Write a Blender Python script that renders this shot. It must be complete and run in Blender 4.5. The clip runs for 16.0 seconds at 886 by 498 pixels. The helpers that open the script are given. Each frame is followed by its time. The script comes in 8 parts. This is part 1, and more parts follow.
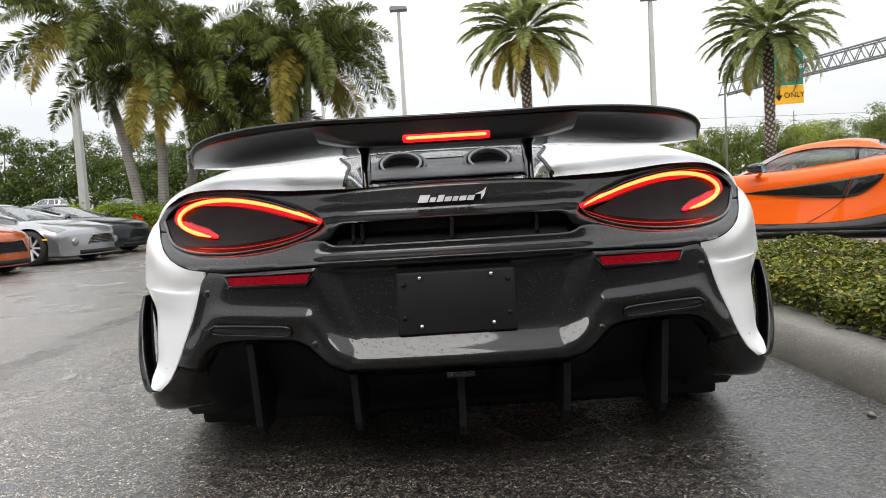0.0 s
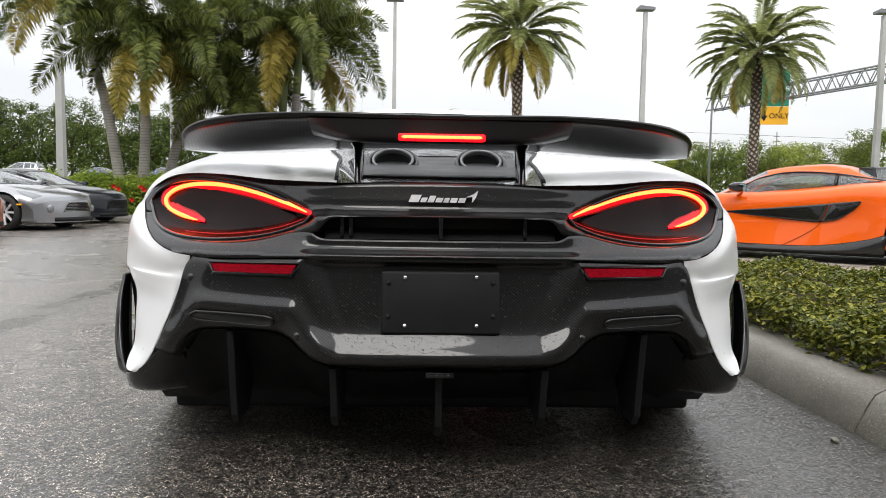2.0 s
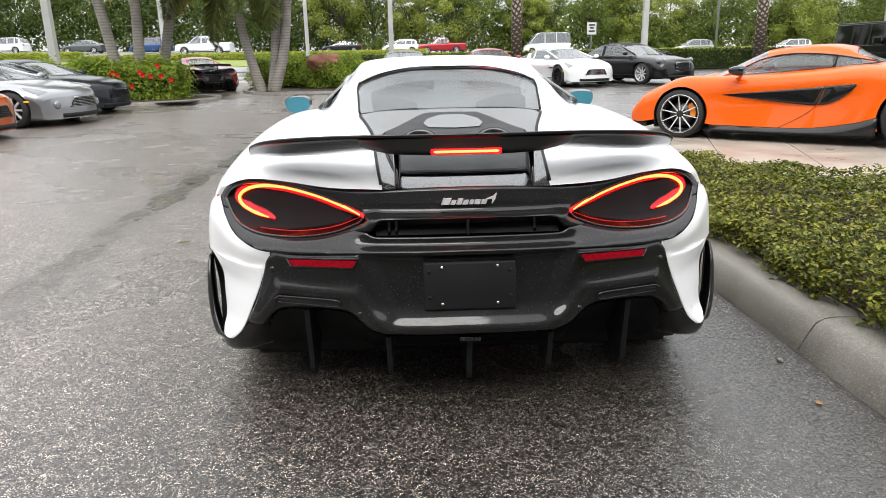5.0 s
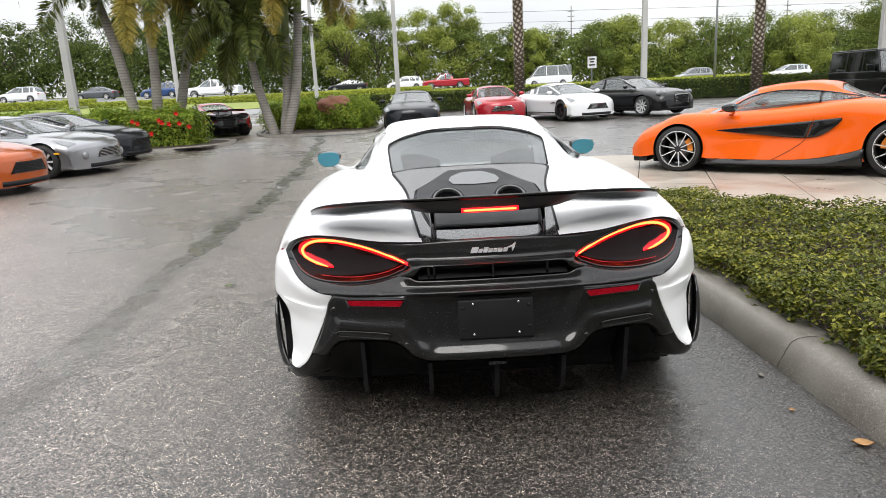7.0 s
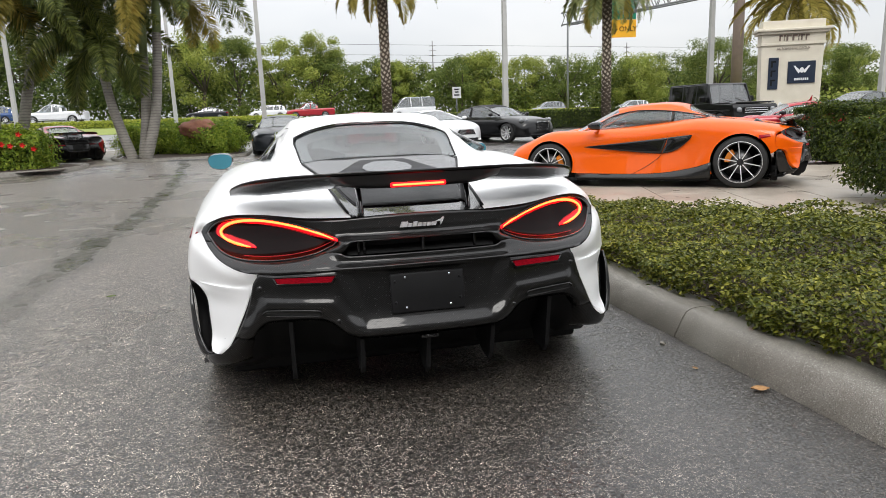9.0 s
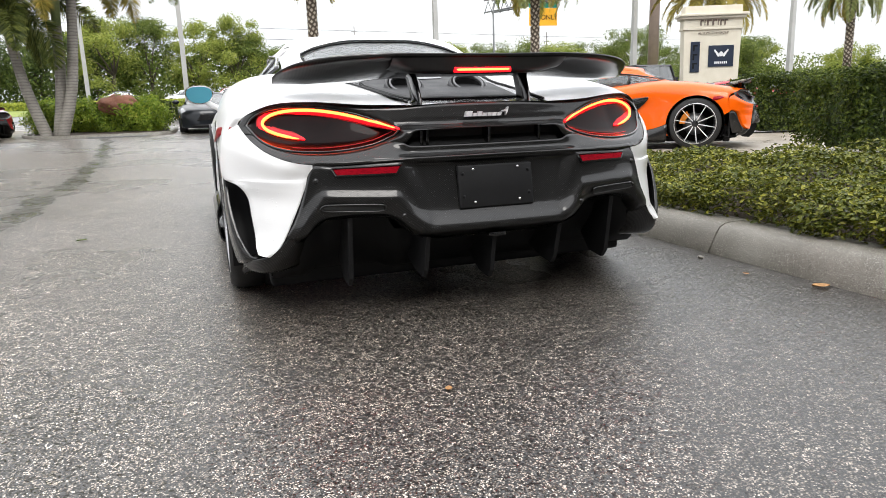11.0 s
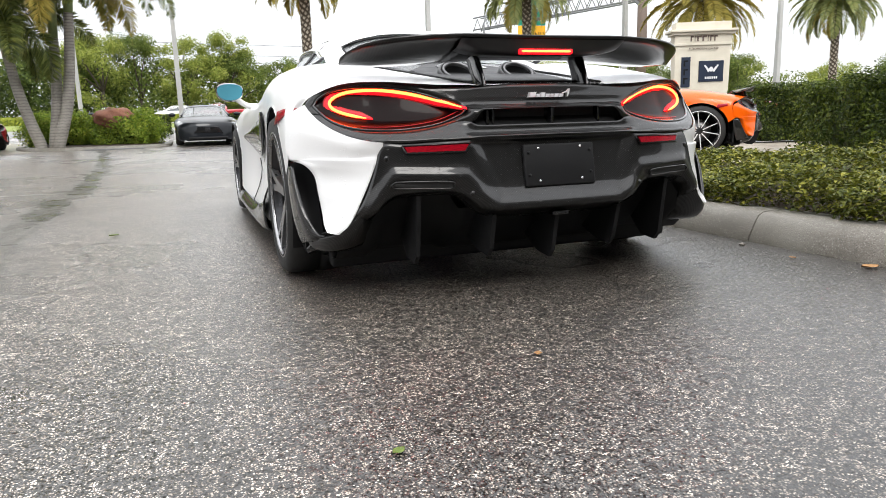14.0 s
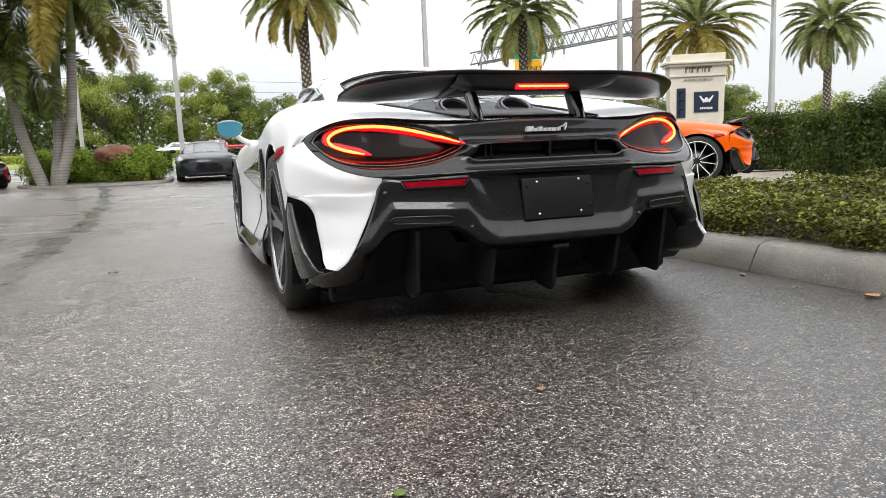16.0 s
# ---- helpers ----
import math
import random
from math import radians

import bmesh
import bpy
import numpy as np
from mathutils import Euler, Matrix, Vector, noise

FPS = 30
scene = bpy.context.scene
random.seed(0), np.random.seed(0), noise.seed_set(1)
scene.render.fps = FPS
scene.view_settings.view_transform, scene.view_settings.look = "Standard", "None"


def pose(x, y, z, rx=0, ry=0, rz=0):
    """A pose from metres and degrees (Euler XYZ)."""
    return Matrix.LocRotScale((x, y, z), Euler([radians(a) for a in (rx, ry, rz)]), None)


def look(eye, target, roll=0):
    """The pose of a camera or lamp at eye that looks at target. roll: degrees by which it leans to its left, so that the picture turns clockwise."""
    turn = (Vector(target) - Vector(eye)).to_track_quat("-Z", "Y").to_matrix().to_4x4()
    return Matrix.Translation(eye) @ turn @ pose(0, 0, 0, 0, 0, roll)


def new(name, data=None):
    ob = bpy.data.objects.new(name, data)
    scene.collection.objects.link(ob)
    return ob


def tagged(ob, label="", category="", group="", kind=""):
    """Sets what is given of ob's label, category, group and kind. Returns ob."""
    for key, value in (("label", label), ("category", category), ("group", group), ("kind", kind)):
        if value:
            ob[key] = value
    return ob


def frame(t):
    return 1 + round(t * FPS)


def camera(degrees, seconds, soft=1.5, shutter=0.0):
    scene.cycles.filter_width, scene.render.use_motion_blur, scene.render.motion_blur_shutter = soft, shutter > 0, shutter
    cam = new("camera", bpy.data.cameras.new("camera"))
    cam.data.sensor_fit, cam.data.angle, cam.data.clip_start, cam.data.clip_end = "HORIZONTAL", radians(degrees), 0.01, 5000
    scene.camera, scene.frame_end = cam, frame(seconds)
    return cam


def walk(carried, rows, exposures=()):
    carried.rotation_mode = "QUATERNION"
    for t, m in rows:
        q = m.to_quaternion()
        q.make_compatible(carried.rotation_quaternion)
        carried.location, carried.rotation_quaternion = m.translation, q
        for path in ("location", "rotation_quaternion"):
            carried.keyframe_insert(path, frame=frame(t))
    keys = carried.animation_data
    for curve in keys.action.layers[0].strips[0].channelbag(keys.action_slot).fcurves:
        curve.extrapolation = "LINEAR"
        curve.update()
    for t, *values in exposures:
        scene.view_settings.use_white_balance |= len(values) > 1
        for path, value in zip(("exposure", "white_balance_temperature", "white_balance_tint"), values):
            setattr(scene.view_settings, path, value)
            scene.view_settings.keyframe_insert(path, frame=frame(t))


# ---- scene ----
cam = camera(66.5, 16.0, soft=0.9)
PATH = [
    (0, (-0.02, -0.107, 0.731), (-0.033, 1.888, 0.599), -3.4),
    (0.5, (-0.032, -0.105, 0.725), (-0.005, 1.889, 0.583), -1.4),
    (1, (-0.037, -0.107, 0.722), (0.008, 1.887, 0.578), -0.5),
    (1.5, (-0.032, -0.108, 0.742), (0.011, 1.885, 0.584), 0.5),
    (2, (-0.042, -0.111, 0.75), (0.007, 1.883, 0.599), 0.9),
    (2.5, (-0.045, -0.116, 0.761), (0.001, 1.878, 0.606), 0.9),
    (3, (-0.068, -0.148, 0.847), (-0.02, 1.84, 0.636), 0.0),
    (3.5, (-0.119, -0.244, 0.949), (-0.042, 1.717, 0.562), -0.8),
    (4, (-0.129, -0.313, 1.032), (-0.06, 1.621, 0.526), -1.2),
    (6.3, (-0.147, -0.808, 1.367), (-0.181, 1.112, 0.808), -2.0),
    (6.5, (-0.165, -0.856, 1.376), (-0.208, 1.073, 0.85), -2.5),
    (7, (-0.224, -0.958, 1.372), (-0.205, 0.989, 0.914), -2.9),
    (7.5, (-0.302, -1.018, 1.332), (-0.139, 0.94, 0.958), -1.3),
    (8, (-0.356, -1.05, 1.277), (-0.065, 0.897, 0.924), -1.6),
    (8.5, (-0.41, -1.05, 1.231), (-0.037, 0.878, 0.853), -2.2),
    (9, (-0.484, -0.995, 1.167), (-0.073, 0.924, 0.781), -2.1),
    (9.2, (-0.534, -0.963, 1.135), (-0.107, 0.95, 0.738), -1.9),
    (11.5, (-1.098, -0.703, 0.716), (-0.442, 1.139, 0.295), -1.9),
    (12, (-1.183, -0.693, 0.67), (-0.518, 1.145, 0.25), -2.0),
    (12.5, (-1.24, -0.675, 0.648), (-0.559, 1.155, 0.213), -2.0),
    (13, (-1.272, -0.678, 0.644), (-0.59, 1.151, 0.207), -1.9),
    (13.5, (-1.282, -0.682, 0.657), (-0.607, 1.153, 0.236), -1.7),
    (14, (-1.285, -0.683, 0.664), (-0.62, 1.165, 0.289), -1.7),
    (14.5, (-1.285, -0.679, 0.665), (-0.623, 1.174, 0.308), -1.8),
    (15, (-1.29, -0.681, 0.67), (-0.633, 1.178, 0.336), -1.9),
    (15.5, (-1.288, -0.678, 0.672), (-0.629, 1.185, 0.364), -2.1),
    (16, (-1.279, -0.672, 0.672), (-0.606, 1.19, 0.39), -2.4),
]
EXPO = [(0, 0.3), (2.5, 0.3), (3.5, 0.35), (4, 0.55), (6.5, 0.55), (7, 0.4), (8.5, 0.1), (9, 0.2), (11.5, 0.65), (13, 0.75), (14.5, 0.55), (16, 0.4)]
walk(cam, [(t, look(eye, target, roll)) for t, eye, target, roll in PATH], EXPO)

# ---- daylight: bright overcast after rain ----
world = bpy.data.worlds.new("overcast_sky")
scene.world = world
world.use_nodes = True
wn, wl = world.node_tree.nodes, world.node_tree.links
wn.clear()
w_out = wn.new("ShaderNodeOutputWorld")
w_bg = wn.new("ShaderNodeBackground")
w_sky = wn.new("ShaderNodeTexSky")
w_sky.sky_type = "NISHITA"
w_sky.sun_disc = False
w_sky.sun_elevation = radians(49)
w_sky.sun_rotation = radians(189)
w_gain = wn.new("ShaderNodeMix")
w_gain.data_type = "RGBA"
w_gain.blend_type = "MIX"
w_gain.inputs[0].default_value = 0.88
w_tc = wn.new("ShaderNodeTexCoord")
w_map = wn.new("ShaderNodeMapping")
w_map.inputs["Scale"].default_value = (1.0, 1.0, 2.6)
w_cloud = wn.new("ShaderNodeTexNoise")
w_cloud.inputs["Scale"].default_value = 2.2
w_cloud.inputs["Detail"].default_value = 4.0
w_ramp = wn.new("ShaderNodeValToRGB")
w_ramp.color_ramp.elements[0].position = 0.3
w_ramp.color_ramp.elements[0].color = (9.25, 9.5, 9.88, 1)
w_ramp.color_ramp.elements[1].position = 0.7
w_ramp.color_ramp.elements[1].color = (11.6, 11.55, 11.5, 1)
wl.new(w_tc.outputs["Generated"], w_map.inputs["Vector"])
wl.new(w_map.outputs[0], w_cloud.inputs["Vector"])
wl.new(w_cloud.outputs["Fac"], w_ramp.inputs[0])
wl.new(w_sky.outputs[0], w_gain.inputs[6])
wl.new(w_ramp.outputs[0], w_gain.inputs[7])
# an overcast sky is brighter overhead than at the horizon
w_sep = wn.new("ShaderNodeSeparateXYZ")
wl.new(w_tc.outputs["Generated"], w_sep.inputs[0])
w_up = wn.new("ShaderNodeMath")
w_up.operation = "MULTIPLY_ADD"
w_up.use_clamp = False
w_top = wn.new("ShaderNodeMath")
w_top.operation = "MAXIMUM"
w_top.inputs[1].default_value = 0.0
wl.new(w_sep.outputs[2], w_top.inputs[0])
wl.new(w_top.outputs[0], w_up.inputs[0])
w_up.inputs[1].default_value = 1.5
w_up.inputs[2].default_value = 0.62
w_mul = wn.new("ShaderNodeVectorMath")
w_mul.operation = "SCALE"
wl.new(w_gain.outputs[2], w_mul.inputs[0])
wl.new(w_up.outputs[0], w_mul.inputs["Scale"])
wl.new(w_mul.outputs[0], w_bg.inputs["Color"])
w_bg.inputs["Strength"].default_value = 0.1
wl.new(w_bg.outputs[0], w_out.inputs["Surface"])

sun = new("sun", bpy.data.lights.new("sun", "SUN"))
sun.data.energy = 1.0
sun.data.angle = radians(25)
sun.data.color = (1.0, 0.97, 0.92)
sun.matrix_world = look((0, 0, 30), (4, 26, 0))

# ---- materials ----
def nodes_of(name):
    m = bpy.data.materials.new(name)
    m.use_nodes = True
    nt = m.node_tree
    return m, nt.nodes, nt.links, nt.nodes["Principled BSDF"]


def coords(n, l, scale=1.0, rot=(0, 0, 0), world_space=False):
    """Object-space coordinates in metres, scaled."""
    mp = n.new("ShaderNodeMapping")
    mp.inputs["Scale"].default_value = (scale,) * 3 if isinstance(scale, (int, float)) else scale
    mp.inputs["Rotation"].default_value = rot
    if world_space:
        g = n.new("ShaderNodeNewGeometry")
        l.new(g.outputs["Position"], mp.inputs["Vector"])
    else:
        tc = n.new("ShaderNodeTexCoord")
        l.new(tc.outputs["Object"], mp.inputs["Vector"])
    return mp.outputs[0]


def noise_tex(n, l, vec, scale, detail=4.0, rough=0.55):
    t = n.new("ShaderNodeTexNoise")
    t.inputs["Scale"].default_value = scale
    t.inputs["Detail"].default_value = detail
    t.inputs["Roughness"].default_value = rough
    l.new(vec, t.inputs["Vector"])
    return t.outputs["Fac"]


def ramp(n, l, fac, stops):
    r = n.new("ShaderNodeValToRGB")
    e = r.color_ramp.elements
    while len(e) < len(stops):
        e.new(0.5)
    for el, (p, c) in zip(e, stops):
        el.position = p
        el.color = (*c, 1) if len(c) == 3 else c
    l.new(fac, r.inputs[0])
    return r.outputs[0]


def grey(v):
    return (v, v, v)


def mix(n, l, fac, a, b, mode="MIX"):
    m = n.new("ShaderNodeMix")
    m.data_type = "RGBA"
    m.blend_type = mode
    for sock, v in ((m.inputs[0], fac), (m.inputs[6], a), (m.inputs[7], b)):
        if isinstance(v, (int, float)):
            sock.default_value = v
        elif isinstance(v, tuple):
            sock.default_value = (*v, 1)
        else:
            l.new(v, sock)
    return m.outputs[2]


def bump(n, l, height, bsdf, strength, dist, chain=None):
    b = n.new("ShaderNodeBump")
    b.inputs["Strength"].default_value = strength
    b.inputs["Distance"].default_value = dist
    l.new(height, b.inputs["Height"])
    if chain is not None:
        l.new(chain, b.inputs["Normal"])
    l.new(b.outputs[0], bsdf.inputs["Normal"])
    return b.outputs[0]


def surface(name, dark, light, scale=6.0, rough=(0.4, 0.6), metal=0.0, fine=60.0, relief=0.002, world_space=False, coat=0.0, spec=0.5, span=(0.3, 0.7)):
    """A rough or painted surface: two scales of tone, grain relief."""
    m, n, l, b = nodes_of(name)
    v = coords(n, l, 1.0, world_space=world_space)
    big = noise_tex(n, l, v, scale)
    small = noise_tex(n, l, v, fine, 3.0)
    both = mix(n, l, 0.4, big, small)
    l.new(ramp(n, l, both, [(span[0], dark), (span[1], light)]), b.inputs["Base Color"])
    l.new(ramp(n, l, big, [(0.3, grey(rough[0])), (0.7, grey(rough[1]))]), b.inputs["Roughness"])
    b.inputs["Metallic"].default_value = metal
    b.inputs["Coat Weight"].default_value = coat
    b.inputs["Coat Roughness"].default_value = 0.05
    b.inputs["Specular IOR Level"].default_value = spec
    if relief:
        bump(n, l, small, b, 0.5, relief)
    return m


def ringed(name, dark, light, scale, rough, fine=30.0, relief=0.01, world_space=True):
    """Trunk bark with level growth rings."""
    m = surface(name, dark, light, scale, rough, fine=fine, relief=relief, world_space=world_space)
    n, l = m.node_tree.nodes, m.node_tree.links
    b = n["Principled BSDF"]
    w = n.new("ShaderNodeTexWave")
    w.wave_type = "BANDS"
    w.bands_direction = "Z"
    w.inputs["Scale"].default_value = 3.6
    w.inputs["Distortion"].default_value = 2.2
    w.inputs["Detail Scale"].default_value = 3.0
    l.new(coords(n, l, 1.0, world_space=True), w.inputs["Vector"])
    tone = b.inputs["Base Color"].links[0].from_socket
    dim = ramp(n, l, w.outputs["Fac"], [(0.0, grey(0.68)), (0.2, grey(1.0)), (1.0, grey(1.1))])
    l.new(mix(n, l, 1.0, tone, dim, "MULTIPLY"), b.inputs["Base Color"])
    return m


def droplets(n, l, v, scale, keep):
    """Height of scattered rain drops."""
    vo = n.new("ShaderNodeTexVoronoi")
    vo.inputs["Scale"].default_value = scale
    l.new(v, vo.inputs["Vector"])
    bead = ramp(n, l, vo.outputs["Distance"], [(0.0, grey(1.0)), (0.3, grey(0.0))])
    sep = n.new("ShaderNodeSeparateColor")
    l.new(vo.outputs["Color"], sep.inputs[0])
    on = ramp(n, l, sep.outputs[0], [(keep, grey(1.0)), (keep + 0.02, grey(0.0))])
    return mix(n, l, 1.0, bead, on, "MULTIPLY")


def car_paint(name, colour, rough=0.28, wet=0.35, flake=0.0, coat=1.0, haze=0.03, bead=0.35, bead_scale=90.0):
    m, n, l, b = nodes_of(name)
    v = coords(n, l, 1.0)
    big = noise_tex(n, l, v, 3.0)
    lo = tuple(c * 0.97 for c in colour)
    l.new(ramp(n, l, big, [(0.3, lo), (0.7, colour)]), b.inputs["Base Color"])
    b.inputs["Roughness"].default_value = rough
    b.inputs["Metallic"].default_value = flake
    b.inputs["Coat Weight"].default_value = coat
    b.inputs["Coat Roughness"].default_value = haze
    b.inputs["Specular IOR Level"].default_value = 0.15
    if wet:
        bump(n, l, droplets(n, l, v, bead_scale, wet), b, bead, 0.0025)
    return m


def carbon(name, a=0.012, c=0.045, wet=0.4, rough=0.3, coat=0.8, ior=1.52):
    """Twill-woven carbon fibre under lacquer, with rain beads whose glint is painted pale."""
    m, n, l, b = nodes_of(name)
    tc = n.new("ShaderNodeTexCoord")
    sx = n.new("ShaderNodeSeparateXYZ")
    l.new(tc.outputs["Object"], sx.inputs[0])

    def op(kind, p, q):
        o = n.new("ShaderNodeMath")
        o.operation = kind
        for s, val in zip(o.inputs, (p, q)):
            if isinstance(val, (int, float)):
                s.default_value = val
            else:
                l.new(val, s)
        return o.outputs[0]
    pitch = 0.009
    diag = op("ADD", op("ADD", sx.outputs[0], sx.outputs[2]), op("MULTIPLY", sx.outputs[1], 0.6))
    weave = op("SINE", op("MULTIPLY", diag, 2 * math.pi / pitch), 0.0)
    across = op("SINE", op("MULTIPLY", op("SUBTRACT", sx.outputs[0], sx.outputs[2]), 4 * math.pi / pitch), 0.0)
    twill = op("MULTIPLY_ADD", op("ADD", weave, op("MULTIPLY", across, 0.4)), 0.36)
    twill.node.inputs[2].default_value = 0.5
    v = coords(n, l, 1.0)
    big = noise_tex(n, l, v, 5.0)
    base = ramp(n, l, twill, [(0.2, (a, a, a * 1.02)), (0.8, (c, c * 0.96, c * 0.94))])
    tone = mix(n, l, 0.25, base, ramp(n, l, big, [(0.3, grey(a)), (0.7, grey(c))]))
    l.new(tone, b.inputs["Base Color"])
    b.inputs["Roughness"].default_value = rough
    b.inputs["Coat Weight"].default_value = coat
    b.inputs["Coat Roughness"].default_value = 0.05
    b.inputs["Coat IOR"].default_value = ior
    b.inputs["Specular IOR Level"].default_value = 0.1
    if wet:
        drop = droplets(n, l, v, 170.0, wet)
        # pale base colour on each drop paints the sky it would mirror
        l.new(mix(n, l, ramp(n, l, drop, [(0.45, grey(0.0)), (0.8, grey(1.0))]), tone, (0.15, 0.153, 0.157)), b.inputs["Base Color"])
        flat = n.new("ShaderNodeBump")
        flat.inputs["Strength"].default_value = 0.8
        flat.inputs["Distance"].default_value = 0.0016
        l.new(drop, flat.inputs["Height"])
        l.new(flat.outputs[0], b.inputs["Coat Normal"])
    return m


def lens(name, colour, gloss=0.22):
    """Moulded plastic lens: faint ribs under a clear gloss."""
    m, n, l, b = nodes_of(name)
    v = coords(n, l, 1.0)
    ribs = noise_tex(n, l, coords(n, l, (90.0, 4.0, 300.0)), 1.0, 2.0)
    l.new(ramp(n, l, ribs, [(0.35, tuple(c * 0.6 for c in colour)), (0.65, colour)]), b.inputs["Base Color"])
    b.inputs["Roughness"].default_value = 0.3
    b.inputs["Specular IOR Level"].default_value = 0.05
    b.inputs["Coat Weight"].default_value = gloss
    b.inputs["Coat Roughness"].default_value = 0.03
    drop = n.new("ShaderNodeBump")
    drop.inputs["Strength"].default_value = 0.6
    drop.inputs["Distance"].default_value = 0.001
    l.new(droplets(n, l, v, 120.0, 0.12), drop.inputs["Height"])
    l.new(drop.outputs[0], b.inputs["Coat Normal"])
    return m


def glow(name, colour, strength):
    m, n, l, b = nodes_of(name)
    b.inputs["Base Color"].default_value = (*colour, 1)
    b.inputs["Emission Color"].default_value = (*colour, 1)
    b.inputs["Emission Strength"].default_value = strength
    return m


def tinted_glass(name, tint, haze=0.0, rough=0.02, mirror=0.05):
    """A thin pane: it lets tinted light through and mirrors more at a slant; haze mixes in pale grey that paints sky
    sheen as well as rain film.
    """
    m, n, l, b = nodes_of(name)
    v = coords(n, l, 1.0)
    out = n["Material Output"]
    clear = n.new("ShaderNodeBsdfTransparent")
    clear.inputs["Color"].default_value = (*tint, 1)
    gloss = n.new("ShaderNodeBsdfGlossy")
    gloss.inputs["Roughness"].default_value = rough
    face = n.new("ShaderNodeLayerWeight")
    face.inputs["Blend"].default_value = 0.5
    slant = n.new("ShaderNodeMath")
    slant.operation = "POWER"
    slant.inputs[1].default_value = 4.0
    l.new(face.outputs["Facing"], slant.inputs[0])
    fres = n.new("ShaderNodeMath")
    fres.operation = "MULTIPLY_ADD"
    fres.inputs[1].default_value = 0.9
    fres.inputs[2].default_value = mirror
    l.new(slant.outputs[0], fres.inputs[0])
    bm_ = n.new("ShaderNodeBump")
    bm_.inputs["Strength"].default_value = 0.5
    bm_.inputs["Distance"].default_value = 0.002
    l.new(droplets(n, l, v, 110.0, 0.5), bm_.inputs["Height"])
    l.new(bm_.outputs[0], gloss.inputs["Normal"])
    pane = n.new("ShaderNodeMixShader")
    l.new(fres.outputs[0], pane.inputs[0])
    l.new(clear.outputs[0], pane.inputs[1])
    l.new(gloss.outputs[0], pane.inputs[2])
    film = n.new("ShaderNodeMixShader")
    film.inputs[0].default_value = haze
    l.new(ramp(n, l, droplets(n, l, v, 85.0, 0.5), [(0.2, (0.62, 0.65, 0.67)), (0.45, (0.10, 0.105, 0.11))]), b.inputs["Base Color"])
    b.inputs["Roughness"].default_value = 0.4
    l.new(pane.outputs[0], film.inputs[1])
    l.new(b.outputs[0], film.inputs[2])
    l.new(film.outputs[0], out.inputs["Surface"])
    return m


def leaf_mat(name, stops, rough=0.45, sheen=0.0, trans=0.35):
    """Leaves that differ island by island."""
    m, n, l, b = nodes_of(name)
    g = n.new("ShaderNodeNewGeometry")
    v = coords(n, l, 1.0, world_space=True)
    big = noise_tex(n, l, v, 0.9, 2.0)
    f = mix(n, l, 0.45, g.outputs["Random Per Island"], big)
    l.new(ramp(n, l, f, stops), b.inputs["Base Color"])
    b.inputs["Roughness"].default_value = rough
    b.inputs["Subsurface Weight"].default_value = 0.0
    b.inputs["Transmission Weight"].default_value = 0.0
    b.inputs["Specular IOR Level"].default_value = 0.2
    back = n.new("ShaderNodeBsdfTranslucent")
    l.new(ramp(n, l, f, [(p_, tuple(min(1.0, q_ * 1.25) for q_ in c_)) for p_, c_ in stops]), back.inputs["Color"])
    two = n.new("ShaderNodeMixShader")
    two.inputs[0].default_value = trans
    l.new(b.outputs[0], two.inputs[1])
    l.new(back.outputs[0], two.inputs[2])
    l.new(two.outputs[0], n["Material Output"].inputs["Surface"])
    return m


